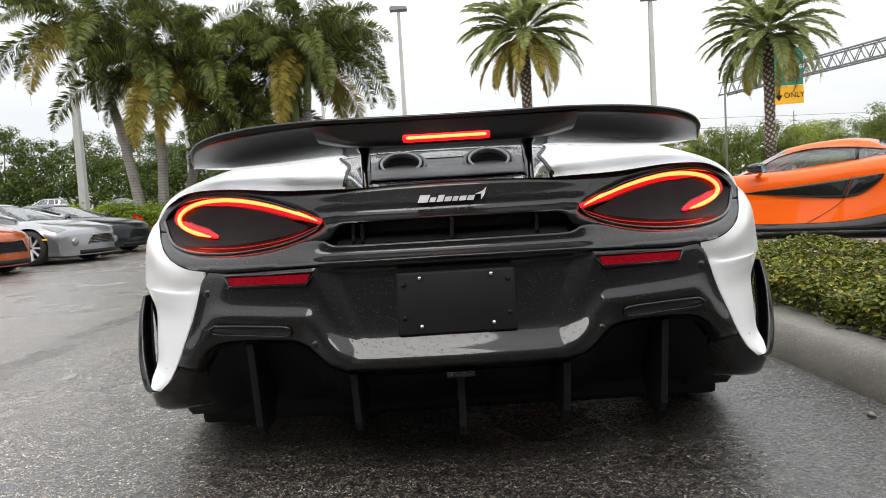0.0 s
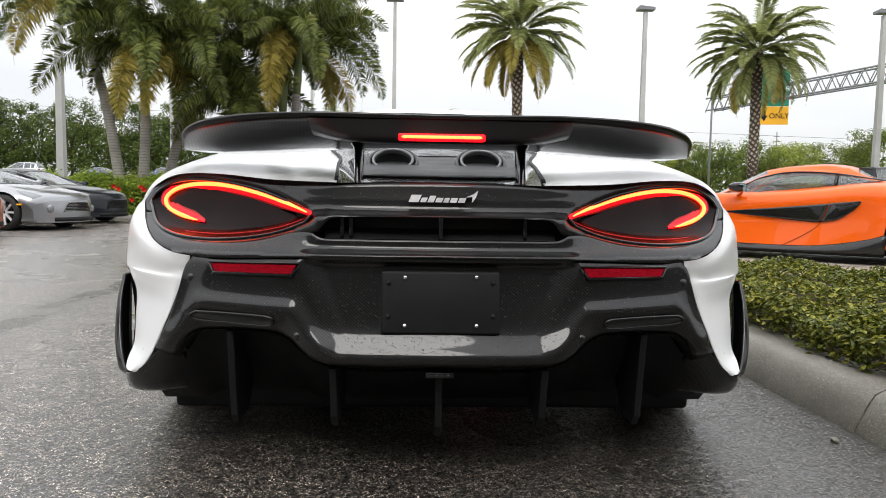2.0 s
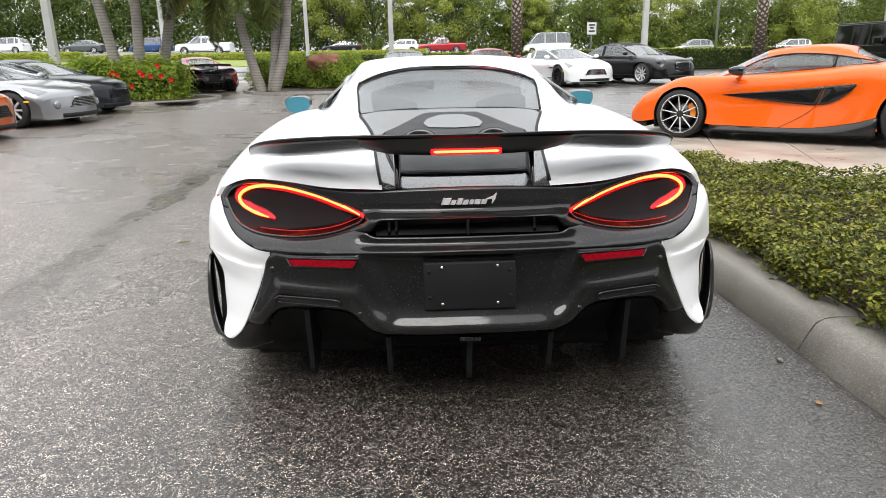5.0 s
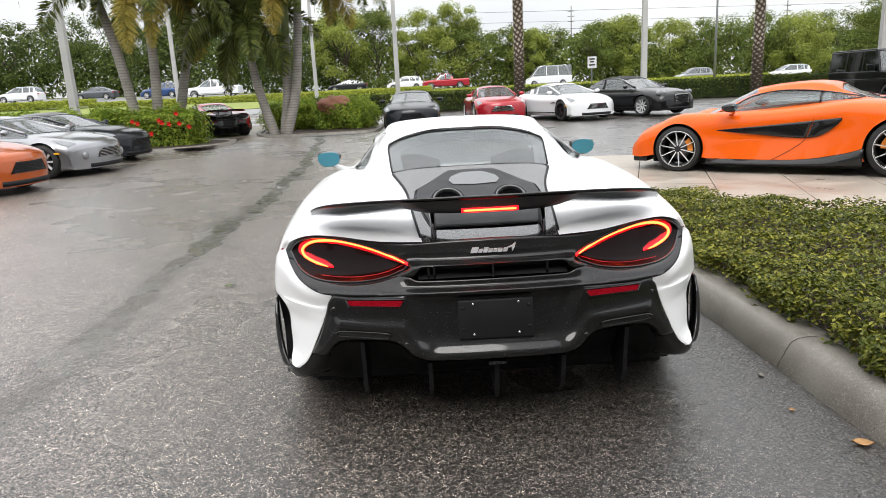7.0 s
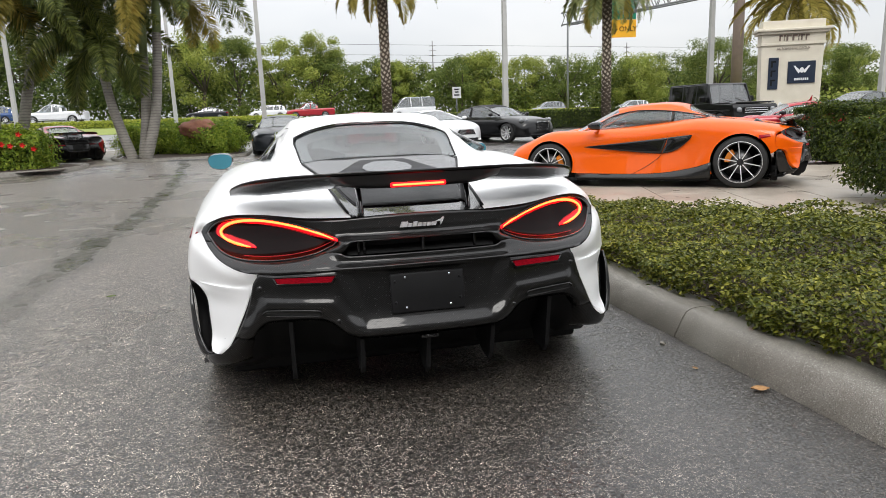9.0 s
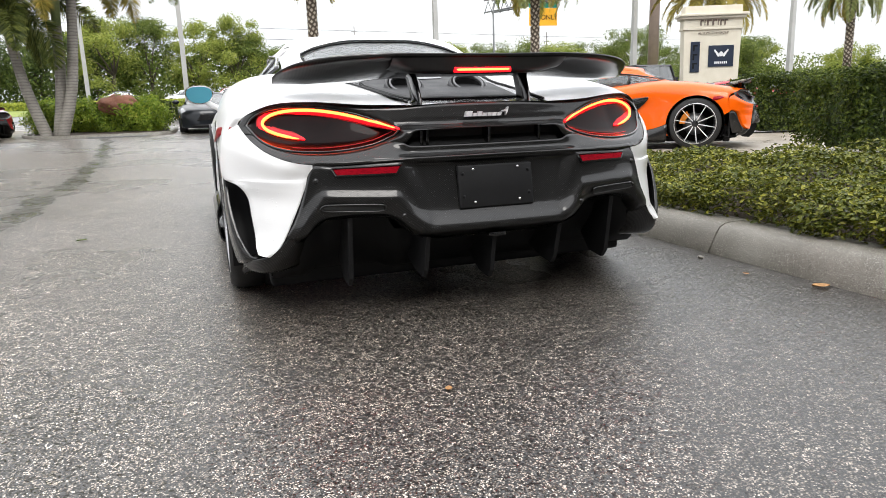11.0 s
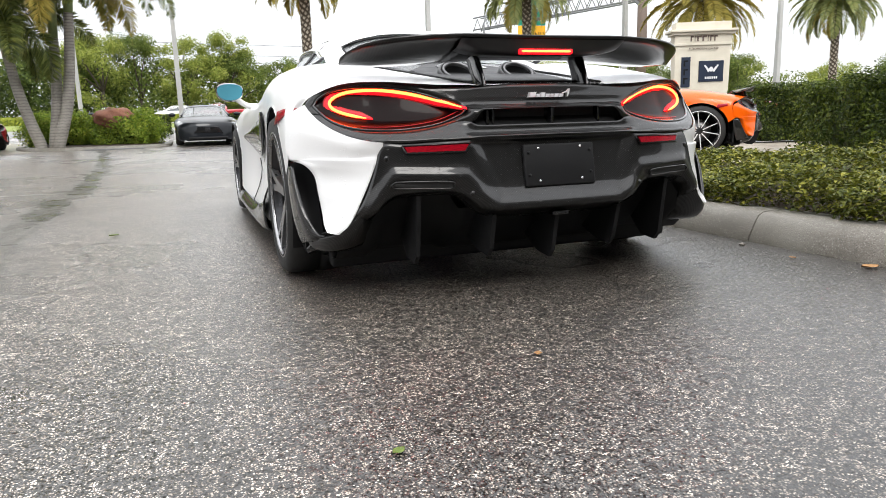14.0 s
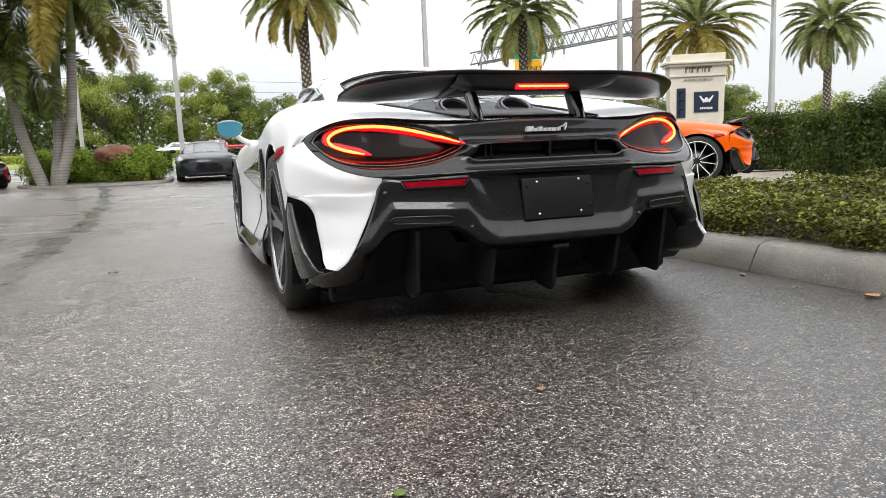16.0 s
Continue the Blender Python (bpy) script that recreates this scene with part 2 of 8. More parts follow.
def wet_asphalt():
    m, n, l, b = nodes_of("wet_asphalt")
    v = coords(n, l, 1.0, world_space=True)
    vo = n.new("ShaderNodeTexVoronoi")
    vo.inputs["Scale"].default_value = 190.0
    vo.inputs["Randomness"].default_value = 1.0
    l.new(v, vo.inputs["Vector"])
    vo2 = n.new("ShaderNodeTexVoronoi")
    vo2.inputs["Scale"].default_value = 130.0
    l.new(v, vo2.inputs["Vector"])
    sep = n.new("ShaderNodeSeparateColor")
    l.new(vo.outputs["Color"], sep.inputs[0])
    chip = ramp(n, l, sep.outputs[0], [(0.0, (0.014, 0.011, 0.009)), (0.28, (0.036, 0.029, 0.023)), (0.36, (0.14, 0.114, 0.092)), (0.64, (0.37, 0.31, 0.26)), (1.0, (0.72, 0.64, 0.55))])
    sep2 = n.new("ShaderNodeSeparateColor")
    l.new(vo2.outputs["Color"], sep2.inputs[0])
    chip2 = ramp(n, l, sep2.outputs[1], [(0.0, (0.014, 0.011, 0.009)), (0.32, (0.042, 0.034, 0.027)), (0.40, (0.16, 0.130, 0.105)), (0.70, (0.40, 0.34, 0.285)), (1.0, (0.72, 0.64, 0.55))])
    pick = ramp(n, l, sep2.outputs[0], [(0.45, grey(0.0)), (0.5, grey(1.0))])
    stone = mix(n, l, pick, chip, chip2)
    gap = ramp(n, l, vo.outputs["Distance"], [(0.34, grey(1.15)), (0.50, grey(0.04))])
    stone = mix(n, l, 1.0, stone, gap, "MULTIPLY")
    mottle = ramp(n, l, noise_tex(n, l, v, 30.0, 4.0, 0.75), [(0.36, grey(0.36)), (0.5, grey(0.98)), (0.64, grey(1.8))])
    stone = mix(n, l, 1.0, stone, mottle, "MULTIPLY")
    blotch = ramp(n, l, noise_tex(n, l, v, 7.0, 5.0, 0.8), [(0.37, grey(0.66)), (0.63, grey(1.26))])
    stone = mix(n, l, 1.0, stone, blotch, "MULTIPLY")
    stone = mix(n, l, ramp(n, l, droplets(n, l, v, 95.0, 0.10), [(0.30, grey(0.0)), (0.40, grey(0.85))]), stone, (0.78, 0.73, 0.66))
    patchy = noise_tex(n, l, v, 0.55, 5.0)
    stone = mix(n, l, ramp(n, l, patchy, [(0.35, grey(0.0)), (0.7, grey(0.12))]), stone, (0.05, 0.045, 0.04))
    # the wet run-off streak that crosses the lot
    gm = n.new("ShaderNodeNewGeometry")
    sx = n.new("ShaderNodeSeparateXYZ")
    l.new(gm.outputs["Position"], sx.inputs[0])

    def op(kind, p, q=0.0):
        o = n.new("ShaderNodeMath")
        o.operation = kind
        for s, val in zip(o.inputs, (p, q)):
            if isinstance(val, (int, float)):
                s.default_value = val
            else:
                l.new(val, s)
        return o.outputs[0]
    wob = op("ADD", op("MULTIPLY", op("SUBTRACT", noise_tex(n, l, v, 0.55, 2.0, 0.5), 0.5), 0.42), op("MULTIPLY", op("SUBTRACT", noise_tex(n, l, v, 2.2, 5.0, 0.7), 0.5), 0.30))
    bend = op("MULTIPLY", op("POWER", op("MAXIMUM", op("SUBTRACT", sx.outputs[1], 8.0), 0.0), 2.0), 0.004)
    line = op("ADD", op("ADD", sx.outputs[0], op("MULTIPLY", sx.outputs[1], 0.04)), op("ADD", bend, 2.25))
    off = op("ABSOLUTE", op("ADD", line, wob))
    puddle = ramp(n, l, off, [(0.09, grey(1.0)), (0.145, grey(0.0))])
    soak = ramp(n, l, off, [(0.10, grey(1.0)), (0.34, grey(0.0))])
    breaks = ramp(n, l, noise_tex(n, l, v, 1.3, 4.0), [(0.36, grey(0.35)), (0.50, grey(1.0))])
    puddle = mix(n, l, 1.0, puddle, breaks, "MULTIPLY")
    puddle = mix(n, l, 1.0, puddle, ramp(n, l, op("MULTIPLY", sx.outputs[1], 0.1), [(0.42, grey(0.35)), (0.68, grey(1.0))]), "MULTIPLY")
    damp = ramp(n, l, noise_tex(n, l, v, 0.35, 4.0), [(0.42, grey(0.0)), (0.66, grey(1.0))])
    stone = mix(n, l, op("MULTIPLY", damp, 0.16), stone, (0.03, 0.026, 0.022))
    # sky sheen painted into the stone: paler on the open side, darker by the car
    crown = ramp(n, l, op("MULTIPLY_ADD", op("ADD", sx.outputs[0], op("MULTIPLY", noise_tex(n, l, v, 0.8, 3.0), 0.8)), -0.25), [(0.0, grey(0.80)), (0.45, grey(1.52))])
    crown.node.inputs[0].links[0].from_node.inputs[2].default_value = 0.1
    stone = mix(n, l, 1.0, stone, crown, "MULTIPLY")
    # the stone colour darkens towards the kerb
    kerb_dark = ramp(n, l, op("MULTIPLY", op("ADD", op("ADD", sx.outputs[0], op("MULTIPLY", sx.outputs[1], 0.035)), op("MULTIPLY", noise_tex(n, l, v, 1.5, 4.0), 0.5)), 0.5), [(0.22, grey(0.0)), (0.75, grey(1.0))])
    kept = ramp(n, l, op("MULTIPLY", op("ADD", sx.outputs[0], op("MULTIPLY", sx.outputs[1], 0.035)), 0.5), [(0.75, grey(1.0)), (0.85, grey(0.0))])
    stone = mix(n, l, op("MULTIPLY", op("MULTIPLY", kerb_dark, kept), 0.66), stone, (0.018, 0.016, 0.014))
    stone = mix(n, l, op("MULTIPLY", soak, 0.35), stone, (0.028, 0.025, 0.019))
    stone = mix(n, l, op("MULTIPLY", puddle, 0.88), stone, (0.022, 0.022, 0.007))
    l.new(stone, b.inputs["Base Color"])
    rough = op("MULTIPLY_ADD", damp, -0.18)
    rough.node.inputs[2].default_value = 0.42
    spill = ramp(n, l, noise_tex(n, l, v, 2.3, 3.0), [(0.46, grey(0.0)), (0.58, grey(0.9))])
    glint = op("MULTIPLY", puddle, spill)
    rough = op("SUBTRACT", op("ADD", rough, op("MULTIPLY", puddle, 0.12)), op("MULTIPLY", glint, 0.34))
    l.new(rough, b.inputs["Roughness"])
    b.inputs["Specular IOR Level"].default_value = 0.4
    l.new(op("MULTIPLY_ADD", op("SUBTRACT", puddle, glint), -0.8), b.inputs["Coat Weight"])
    b.inputs["Coat Weight"].links[0].from_node.inputs[2].default_value = 0.8
    dry = op("SUBTRACT", 1.0, glint)
    l.new(op("ADD", op("MULTIPLY", rough, 0.75), op("MULTIPLY", dry, 0.02)), b.inputs["Coat Roughness"])
    hgt = op("MULTIPLY", op("SUBTRACT", 1.0, vo.outputs["Distance"]), op("SUBTRACT", 1.0, op("MULTIPLY", glint, 0.97)))
    rough_face = bump(n, l, hgt, b, 0.6, 0.003)
    # every chip lies at its own slant
    tip = n.new("ShaderNodeVectorMath")
    tip.operation = "MULTIPLY_ADD"
    tip.inputs[1].default_value = (0.8, 0.8, 0.0)
    tip.inputs[2].default_value = (-0.4, -0.4, 0.0)
    l.new(vo.outputs["Color"], tip.inputs[0])
    held = n.new("ShaderNodeVectorMath")
    held.operation = "SCALE"
    l.new(tip.outputs[0], held.inputs[0])
    l.new(dry, held.inputs["Scale"])
    both = n.new("ShaderNodeVectorMath")
    both.operation = "ADD"
    l.new(held.outputs[0], both.inputs[0])
    l.new(rough_face, both.inputs[1])
    unit = n.new("ShaderNodeVectorMath")
    unit.operation = "NORMALIZE"
    l.new(both.outputs[0], unit.inputs[0])
    l.new(unit.outputs[0], b.inputs["Normal"])
    # the water film over the chips follows their slant only half-way
    calm = n.new("ShaderNodeVectorMath")
    calm.operation = "MULTIPLY_ADD"
    calm.inputs[1].default_value = (0.48, 0.48, 0.0)
    calm.inputs[2].default_value = (0.0, 0.0, 1.0)
    l.new(held.outputs[0], calm.inputs[0])
    film = n.new("ShaderNodeVectorMath")
    film.operation = "NORMALIZE"
    l.new(calm.outputs[0], film.inputs[0])
    l.new(film.outputs[0], b.inputs["Coat Normal"])
    return m


def wet_concrete():
    """Kerb concrete: fine sand grain, scattered pale aggregate, damp stains."""
    m, n, l, b = nodes_of("kerb_concrete")
    v = coords(n, l, 1.0, world_space=True)
    stain = noise_tex(n, l, v, 3.2, 6.0, 0.65)
    grain = noise_tex(n, l, v, 320.0, 3.0, 0.7)
    tone = ramp(n, l, stain, [(0.30, (0.125, 0.112, 0.090)), (0.50, (0.185, 0.170, 0.143)), (0.72, (0.25, 0.235, 0.205))])
    tone = mix(n, l, 1.0, tone, ramp(n, l, grain, [(0.36, grey(0.55)), (0.64, grey(1.4))]), "MULTIPLY")
    chips = n.new("ShaderNodeTexVoronoi")
    chips.inputs["Scale"].default_value = 330.0
    l.new(v, chips.inputs["Vector"])
    sep = n.new("ShaderNodeSeparateColor")
    l.new(chips.outputs["Color"], sep.inputs[0])
    pale = ramp(n, l, sep.outputs[0], [(0.91, grey(0.0)), (0.94, grey(0.6))])
    tone = mix(n, l, pale, tone, (0.50, 0.48, 0.44))
    dark = ramp(n, l, sep.outputs[1], [(0.90, grey(0.0)), (0.94, grey(0.7))])
    tone = mix(n, l, dark, tone, (0.045, 0.040, 0.034))
    l.new(tone, b.inputs["Base Color"])
    l.new(ramp(n, l, stain, [(0.3, grey(0.42)), (0.7, grey(0.68))]), b.inputs["Roughness"])
    b.inputs["Coat Weight"].default_value = 0.15
    b.inputs["Coat Roughness"].default_value = 0.2
    bump(n, l, grain, b, 0.6, 0.003, None)
    return m


ASPHALT = wet_asphalt()
CONCRETE = wet_concrete()
PAVER = surface("pale_stone_paver", (0.25, 0.215, 0.175), (0.42, 0.37, 0.31), 1.6, (0.25, 0.55), fine=40.0, relief=0.001, world_space=True)
SOIL = surface("mulch_soil", (0.02, 0.014, 0.010), (0.07, 0.045, 0.03), 5.0, (0.8, 0.95), fine=60.0, relief=0.02, world_space=True)
GRASS = surface("lawn", (0.13, 0.17, 0.028), (0.25, 0.29, 0.05), 0.6, (0.7, 0.9), fine=14.0, relief=0.03, world_space=True)
WHITE_PAINT = car_paint("pearl_white_paint", (0.87, 0.87, 0.872), 0.35, 0.22, 0.0, 0.6, 0.10)
ORANGE_PAINT = car_paint("orange_paint", (0.83, 0.115, 0.002), 0.3, 0.0, 0.0, 0.6)
SILVER_PAINT = car_paint("silver_paint", (0.30, 0.305, 0.315), 0.28, 0.0, 0.75, 1.0, 0.02)
DARK_PAINT = car_paint("charcoal_paint", (0.010, 0.012, 0.015), 0.3, 0.0, 0.2, 0.5, 0.02)
RED_PAINT = car_paint("red_paint", (0.36, 0.012, 0.022), 0.3, 0.0, 0.1)
COPPER_PAINT = car_paint("copper_orange_paint", (0.42, 0.085, 0.014), 0.3, 0.0, 0.3)
CAR_WHITE = car_paint("plain_white_paint", (0.78, 0.79, 0.80), 0.35, 0.0)
BLACK_PAINT = car_paint("black_paint", (0.003, 0.003, 0.0035), 0.3, 0.0, 0.0, 0.65, 0.015)
BLUE_PAINT = car_paint("blue_paint", (0.03, 0.07, 0.19), 0.3, 0.0, 0.2)
GREY_PAINT = car_paint("grey_paint", (0.09, 0.10, 0.11), 0.3, 0.0, 0.3)
CARBON = carbon("twill_carbon", 0.0022, 0.0150, 0.45, 0.42, 0.72)
CARBON_DARK = carbon("dark_carbon", 0.005, 0.018, 0.25, 0.45, 0.8)
WING_CARBON = carbon("wing_carbon", 0.003, 0.010, 0.0, 0.4, 0.8)
SATIN_DARK = surface("satin_dark_plastic", (0.010, 0.010, 0.011), (0.02, 0.02, 0.021), 8.0, (0.35, 0.45), fine=300.0, relief=0.0003)
GLOSS_BLACK = car_paint("gloss_black_trim", (0.008, 0.008, 0.009), 0.2, 0.3)
DECK_BLACK = carbon("wet_dark_deck", 0.006, 0.014, 0.72, 0.4, 1.0, 1.75)
MATTE_BLACK = surface("matte_black_plastic", (0.007, 0.007, 0.0076), (0.014, 0.014, 0.0148), 8.0, (0.5, 0.65), fine=300.0, relief=0.0005, spec=0.22)
SATIN_BLACK = surface("satin_engine_cover", (0.018, 0.018, 0.02), (0.032, 0.032, 0.034), 8.0, (0.42, 0.55), fine=300.0, relief=0.0005, spec=0.18)
RUBBER = surface("tyre_rubber", (0.010, 0.010, 0.010), (0.024, 0.024, 0.024), 12.0, (0.6, 0.8), fine=200.0, relief=0.001)
CHROME = surface("chrome", (0.72, 0.72, 0.73), (0.8, 0.8, 0.8), 8.0, (0.08, 0.16), 1.0, relief=0)
ALLOY = surface("machined_alloy", (0.66, 0.66, 0.67), (0.80, 0.80, 0.81), 8.0, (0.38, 0.48), 0.45, relief=0)
DARK_ALLOY = surface("dark_alloy", (0.03, 0.03, 0.032), (0.06, 0.06, 0.065), 8.0, (0.25, 0.4), 0.7, relief=0)
STEEL = surface("titanium_pipe", (0.10, 0.10, 0.105), (0.18, 0.178, 0.18), 8.0, (0.25, 0.4), 0.9, relief=0)
GLASS_DARK = tinted_glass("tinted_car_glass", (0.42, 0.47, 0.47), 0.14, mirror=0.11)
GLASS_BLACK = tinted_glass("privacy_glass", (0.06, 0.065, 0.065), 0.0)
GLASS_SIDE = tinted_glass("side_window_glass", (0.72, 0.78, 0.78), 0.14)
GLASS_REAR = tinted_glass("rear_screen_glass", (0.84, 0.88, 0.89), 0.09)
GLASS_FRIT = tinted_glass("dark_bordered_glass", (0.10, 0.105, 0.11), 0.02)
GLASS_BLUE = car_paint("blue_tinted_mirror", (0.09, 0.33, 0.43), 0.12, 0.3, 0.25)
RED_LENS = lens("red_lens", (0.34, 0.004, 0.014))
DARK_LENS = lens("smoked_lens", (0.006, 0.002, 0.002), 0.10)
LED_RED = glow("led_red", (1.0, 0.004, 0.010), 2.0)
# halo and faint red: emission that imitates bloom round the LEDs, also the foot line
LED_HALO = glow("led_red_surround", (0.7, 0.003, 0.010), 1.0)
LED_FAINT = glow("led_faint_red", (0.30, 0.002, 0.006), 0.22)
LED_CORE = glow("led_core", (1.0, 0.075, 0.016), 9.0)
BADGE = surface("bright_badge_metal", (0.45, 0.45, 0.46), (0.62, 0.62, 0.63), 30.0, (0.3, 0.4), 0.35, relief=0)
RAIN_GLASS = car_paint("rain_filmed_glass", (0.07, 0.074, 0.078), 0.25, 0.55, 0.0, 0.7, bead=1.0, bead_scale=55.0)
COLLAR = surface("grey_exhaust_collar", (0.03, 0.03, 0.032), (0.05, 0.05, 0.052), 10.0, (0.3, 0.42), fine=200.0, relief=0.0005, coat=0.15, spec=0.2)
CALIPER = surface("orange_caliper", (0.75, 0.22, 0.02), (0.85, 0.3, 0.03), 8.0, (0.3, 0.4), relief=0)
HEADLAMP = car_paint("headlamp_glass", (0.22, 0.23, 0.24), 0.15, 0.0, 0.2)
INTERIOR = surface("dark_interior", (0.012, 0.012, 0.013), (0.03, 0.03, 0.03), 6.0, (0.6, 0.8), relief=0)
PALM_TRUNK = ringed("ringed_palm_trunk", (0.17, 0.155, 0.135), (0.36, 0.335, 0.30), 3.0, (0.7, 0.9), fine=30.0, relief=0.01, world_space=True)
CROWNSHAFT = surface("green_crownshaft", (0.12, 0.17, 0.06), (0.24, 0.29, 0.12), 3.0, (0.5, 0.7), fine=30.0, relief=0.004, world_space=True)
DATE_TRUNK = surface("date_palm_bark", (0.05, 0.038, 0.026), (0.12, 0.09, 0.065), 7.0, (0.75, 0.95), fine=26.0, relief=0.02, world_space=True)
SCAR = surface("pale_leaf_scar", (0.38, 0.33, 0.26), (0.62, 0.55, 0.45), 7.0, (0.75, 0.95), fine=26.0, relief=0.01, world_space=True)
# hedge cores: near-black green paints the shade behind the leaves
HEDGE_CORE = surface("hedge_inner_shade", (0.016, 0.024, 0.007), (0.05, 0.07, 0.018), 6.0, (0.8, 0.95), fine=30.0, relief=0.02, world_space=True)
GREY_ALLOY = surface("grey_alloy", (0.24, 0.24, 0.245), (0.38, 0.38, 0.385), 6.0, (0.22, 0.34), 0.8, relief=0)
BARK = surface("grey_brown_bark", (0.05, 0.04, 0.03), (0.13, 0.105, 0.08), 3.0, (0.8, 0.95), fine=20.0, relief=0.02, world_space=True)
WEATHERED = surface("weathered_grey_timber", (0.16, 0.155, 0.15), (0.26, 0.25, 0.24), 1.5, (0.8, 0.9), fine=20.0, relief=0.002, world_space=True)
POLE = surface("weathered_pole_paint", (0.38, 0.38, 0.36), (0.52, 0.52, 0.50), 1.2, (0.55, 0.75), fine=24.0, relief=0.002, world_space=True)
GALVANISED = surface("galvanised_steel", (0.16, 0.165, 0.17), (0.27, 0.275, 0.28), 2.0, (0.4, 0.6), 0.6, relief=0)
RUST_STEEL = surface("brown_steel_column", (0.10, 0.07, 0.055), (0.17, 0.125, 0.10), 1.5, (0.6, 0.8), relief=0.001)
STUCCO = surface("cream_stucco", (0.60, 0.55, 0.44), (0.72, 0.67, 0.56), 2.0, (0.8, 0.9), fine=90.0, relief=0.002, world_space=True)
SIGN_GREEN = surface("highway_green", (0.005, 0.20, 0.12), (0.01, 0.26, 0.16), 1.0, (0.4, 0.5), relief=0)
SIGN_YELLOW = surface("highway_yellow", (0.80, 0.38, 0.01), (0.88, 0.45, 0.02), 1.0, (0.4, 0.5), relief=0)
SIGN_WHITE = surface("sign_white", (0.7, 0.7, 0.7), (0.8, 0.8, 0.8), 2.0, (0.4, 0.5), relief=0)
SIGN_NAVY = surface("sign_navy", (0.012, 0.02, 0.04), (0.02, 0.03, 0.055), 2.0, (0.3, 0.4), relief=0)
LEAF_BED = leaf_mat("ground_cover_leaf", [(0.1, (0.020, 0.030, 0.006)), (0.35, (0.065, 0.082, 0.011)), (0.6, (0.145, 0.155, 0.020)), (0.8, (0.30, 0.285, 0.046)), (0.95, (0.22, 0.13, 0.035))], 0.32, trans=0.15)
LEAF_HEDGE = leaf_mat("hedge_leaf", [(0.1, (0.010, 0.018, 0.004)), (0.4, (0.036, 0.058, 0.010)), (0.7, (0.095, 0.125, 0.018)), (0.95, (0.25, 0.27, 0.045))], 0.35)
LEAF_TREE = leaf_mat("tree_leaf", [(0.1, (0.040, 0.058, 0.014)), (0.4, (0.105, 0.145, 0.030)), (0.7, (0.19, 0.235, 0.052)), (0.95, (0.32, 0.33, 0.09))], 0.55)
# darker copy of the tree leaf colours, used for the woods to the west
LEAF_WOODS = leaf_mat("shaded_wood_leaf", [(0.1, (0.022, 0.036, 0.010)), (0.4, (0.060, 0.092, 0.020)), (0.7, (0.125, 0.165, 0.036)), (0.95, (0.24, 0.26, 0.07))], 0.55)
LEAF_FRESH = leaf_mat("fresh_tree_leaf", [(0.1, (0.10, 0.135, 0.028)), (0.4, (0.215, 0.265, 0.050)), (0.7, (0.34, 0.37, 0.080)), (0.95, (0.46, 0.45, 0.14))], 0.5)
LEAF_SHRUB = leaf_mat("glossy_shrub_leaf", [(0.1, (0.05, 0.09, 0.016)), (0.35, (0.15, 0.23, 0.028)), (0.65, (0.28, 0.36, 0.045)), (0.95, (0.50, 0.50, 0.09))], 0.35)
LEAF_PALM = leaf_mat("palm_leaflet", [(0.1, (0.035, 0.052, 0.016)), (0.45, (0.105, 0.135, 0.035)), (0.75, (0.25, 0.275, 0.070)), (0.95, (0.44, 0.41, 0.12))], 0.4, trans=0.25)
LEAF_DATE = leaf_mat("date_palm_leaflet", [(0.1, (0.12, 0.155, 0.055)), (0.45, (0.26, 0.30, 0.11)), (0.75, (0.40, 0.41, 0.16)), (0.95, (0.50, 0.46, 0.18))], 0.45, trans=0.45)
LEAF_DRY = leaf_mat("yellowing_palm_leaflet", [(0.1, (0.17, 0.155, 0.035)), (0.5, (0.36, 0.30, 0.065)), (0.9, (0.52, 0.41, 0.10))], 0.55)
LEAF_VERGE = leaf_mat("verge_hedge_leaf", [(0.1, (0.18, 0.22, 0.03)), (0.5, (0.34, 0.38, 0.06)), (0.9, (0.46, 0.47, 0.09))], 0.5)
FLOWER = surface("red_hibiscus", (0.5, 0.01, 0.01), (0.75, 0.03, 0.02), 20.0, (0.5, 0.6), relief=0)
DRY_LEAF = surface("dry_leaf", (0.28, 0.14, 0.05), (0.48, 0.27, 0.11), 40.0, (0.7, 0.8), relief=0)
MIST_GREEN = surface("small_green_leaf", (0.08, 0.13, 0.02), (0.15, 0.2, 0.03), 40.0, (0.5, 0.6), relief=0)

# ---- mesh helpers ----
def part(name, bm, material, parent=None, label="", smooth=True, shift=None):
    """Link a bmesh as one mesh object, under a thing or a part of it."""
    me = bpy.data.meshes.new(name)
    if shift is not None:
        bmesh.ops.translate(bm, verts=bm.verts, vec=shift)
    bm.to_mesh(me)
    bm.free()
    for mm in (material if isinstance(material, (list, tuple)) else [material]):
        me.materials.append(mm)
    if smooth:
        me.polygons.foreach_set("use_smooth", [True] * len(me.polygons))
    ob = new(name, me)
    ob.parent = parent
    if label:
        ob["label"] = label
    return ob


def thing(name, m, label, category, group="", kind=""):
    e = new(name)
    e.matrix_world = m
    e.empty_display_size = 0.2
    return tagged(e, label, category, group, kind)


def cr(p, t):
    """Catmull-Rom through the rows of p at t in 0..len-1."""
    n = len(p)
    i = min(int(t), n - 2)
    f = t - i
    a, b, c, d = p[max(i - 1, 0)], p[i], p[i + 1], p[min(i + 2, n - 1)]
    if i == 0:
        a = 2 * b - c
    if i == n - 2:
        d = 2 * c - b
    return 0.5 * (2 * b + (c - a) * f + (2 * a - 5 * b + 4 * c - d) * f * f + (3 * b - a - 3 * c + d) * f ** 3)


def spline(points, count):
    p = np.array(points, float)
    return [cr(p, t) for t in np.linspace(0, len(p) - 1, count)]


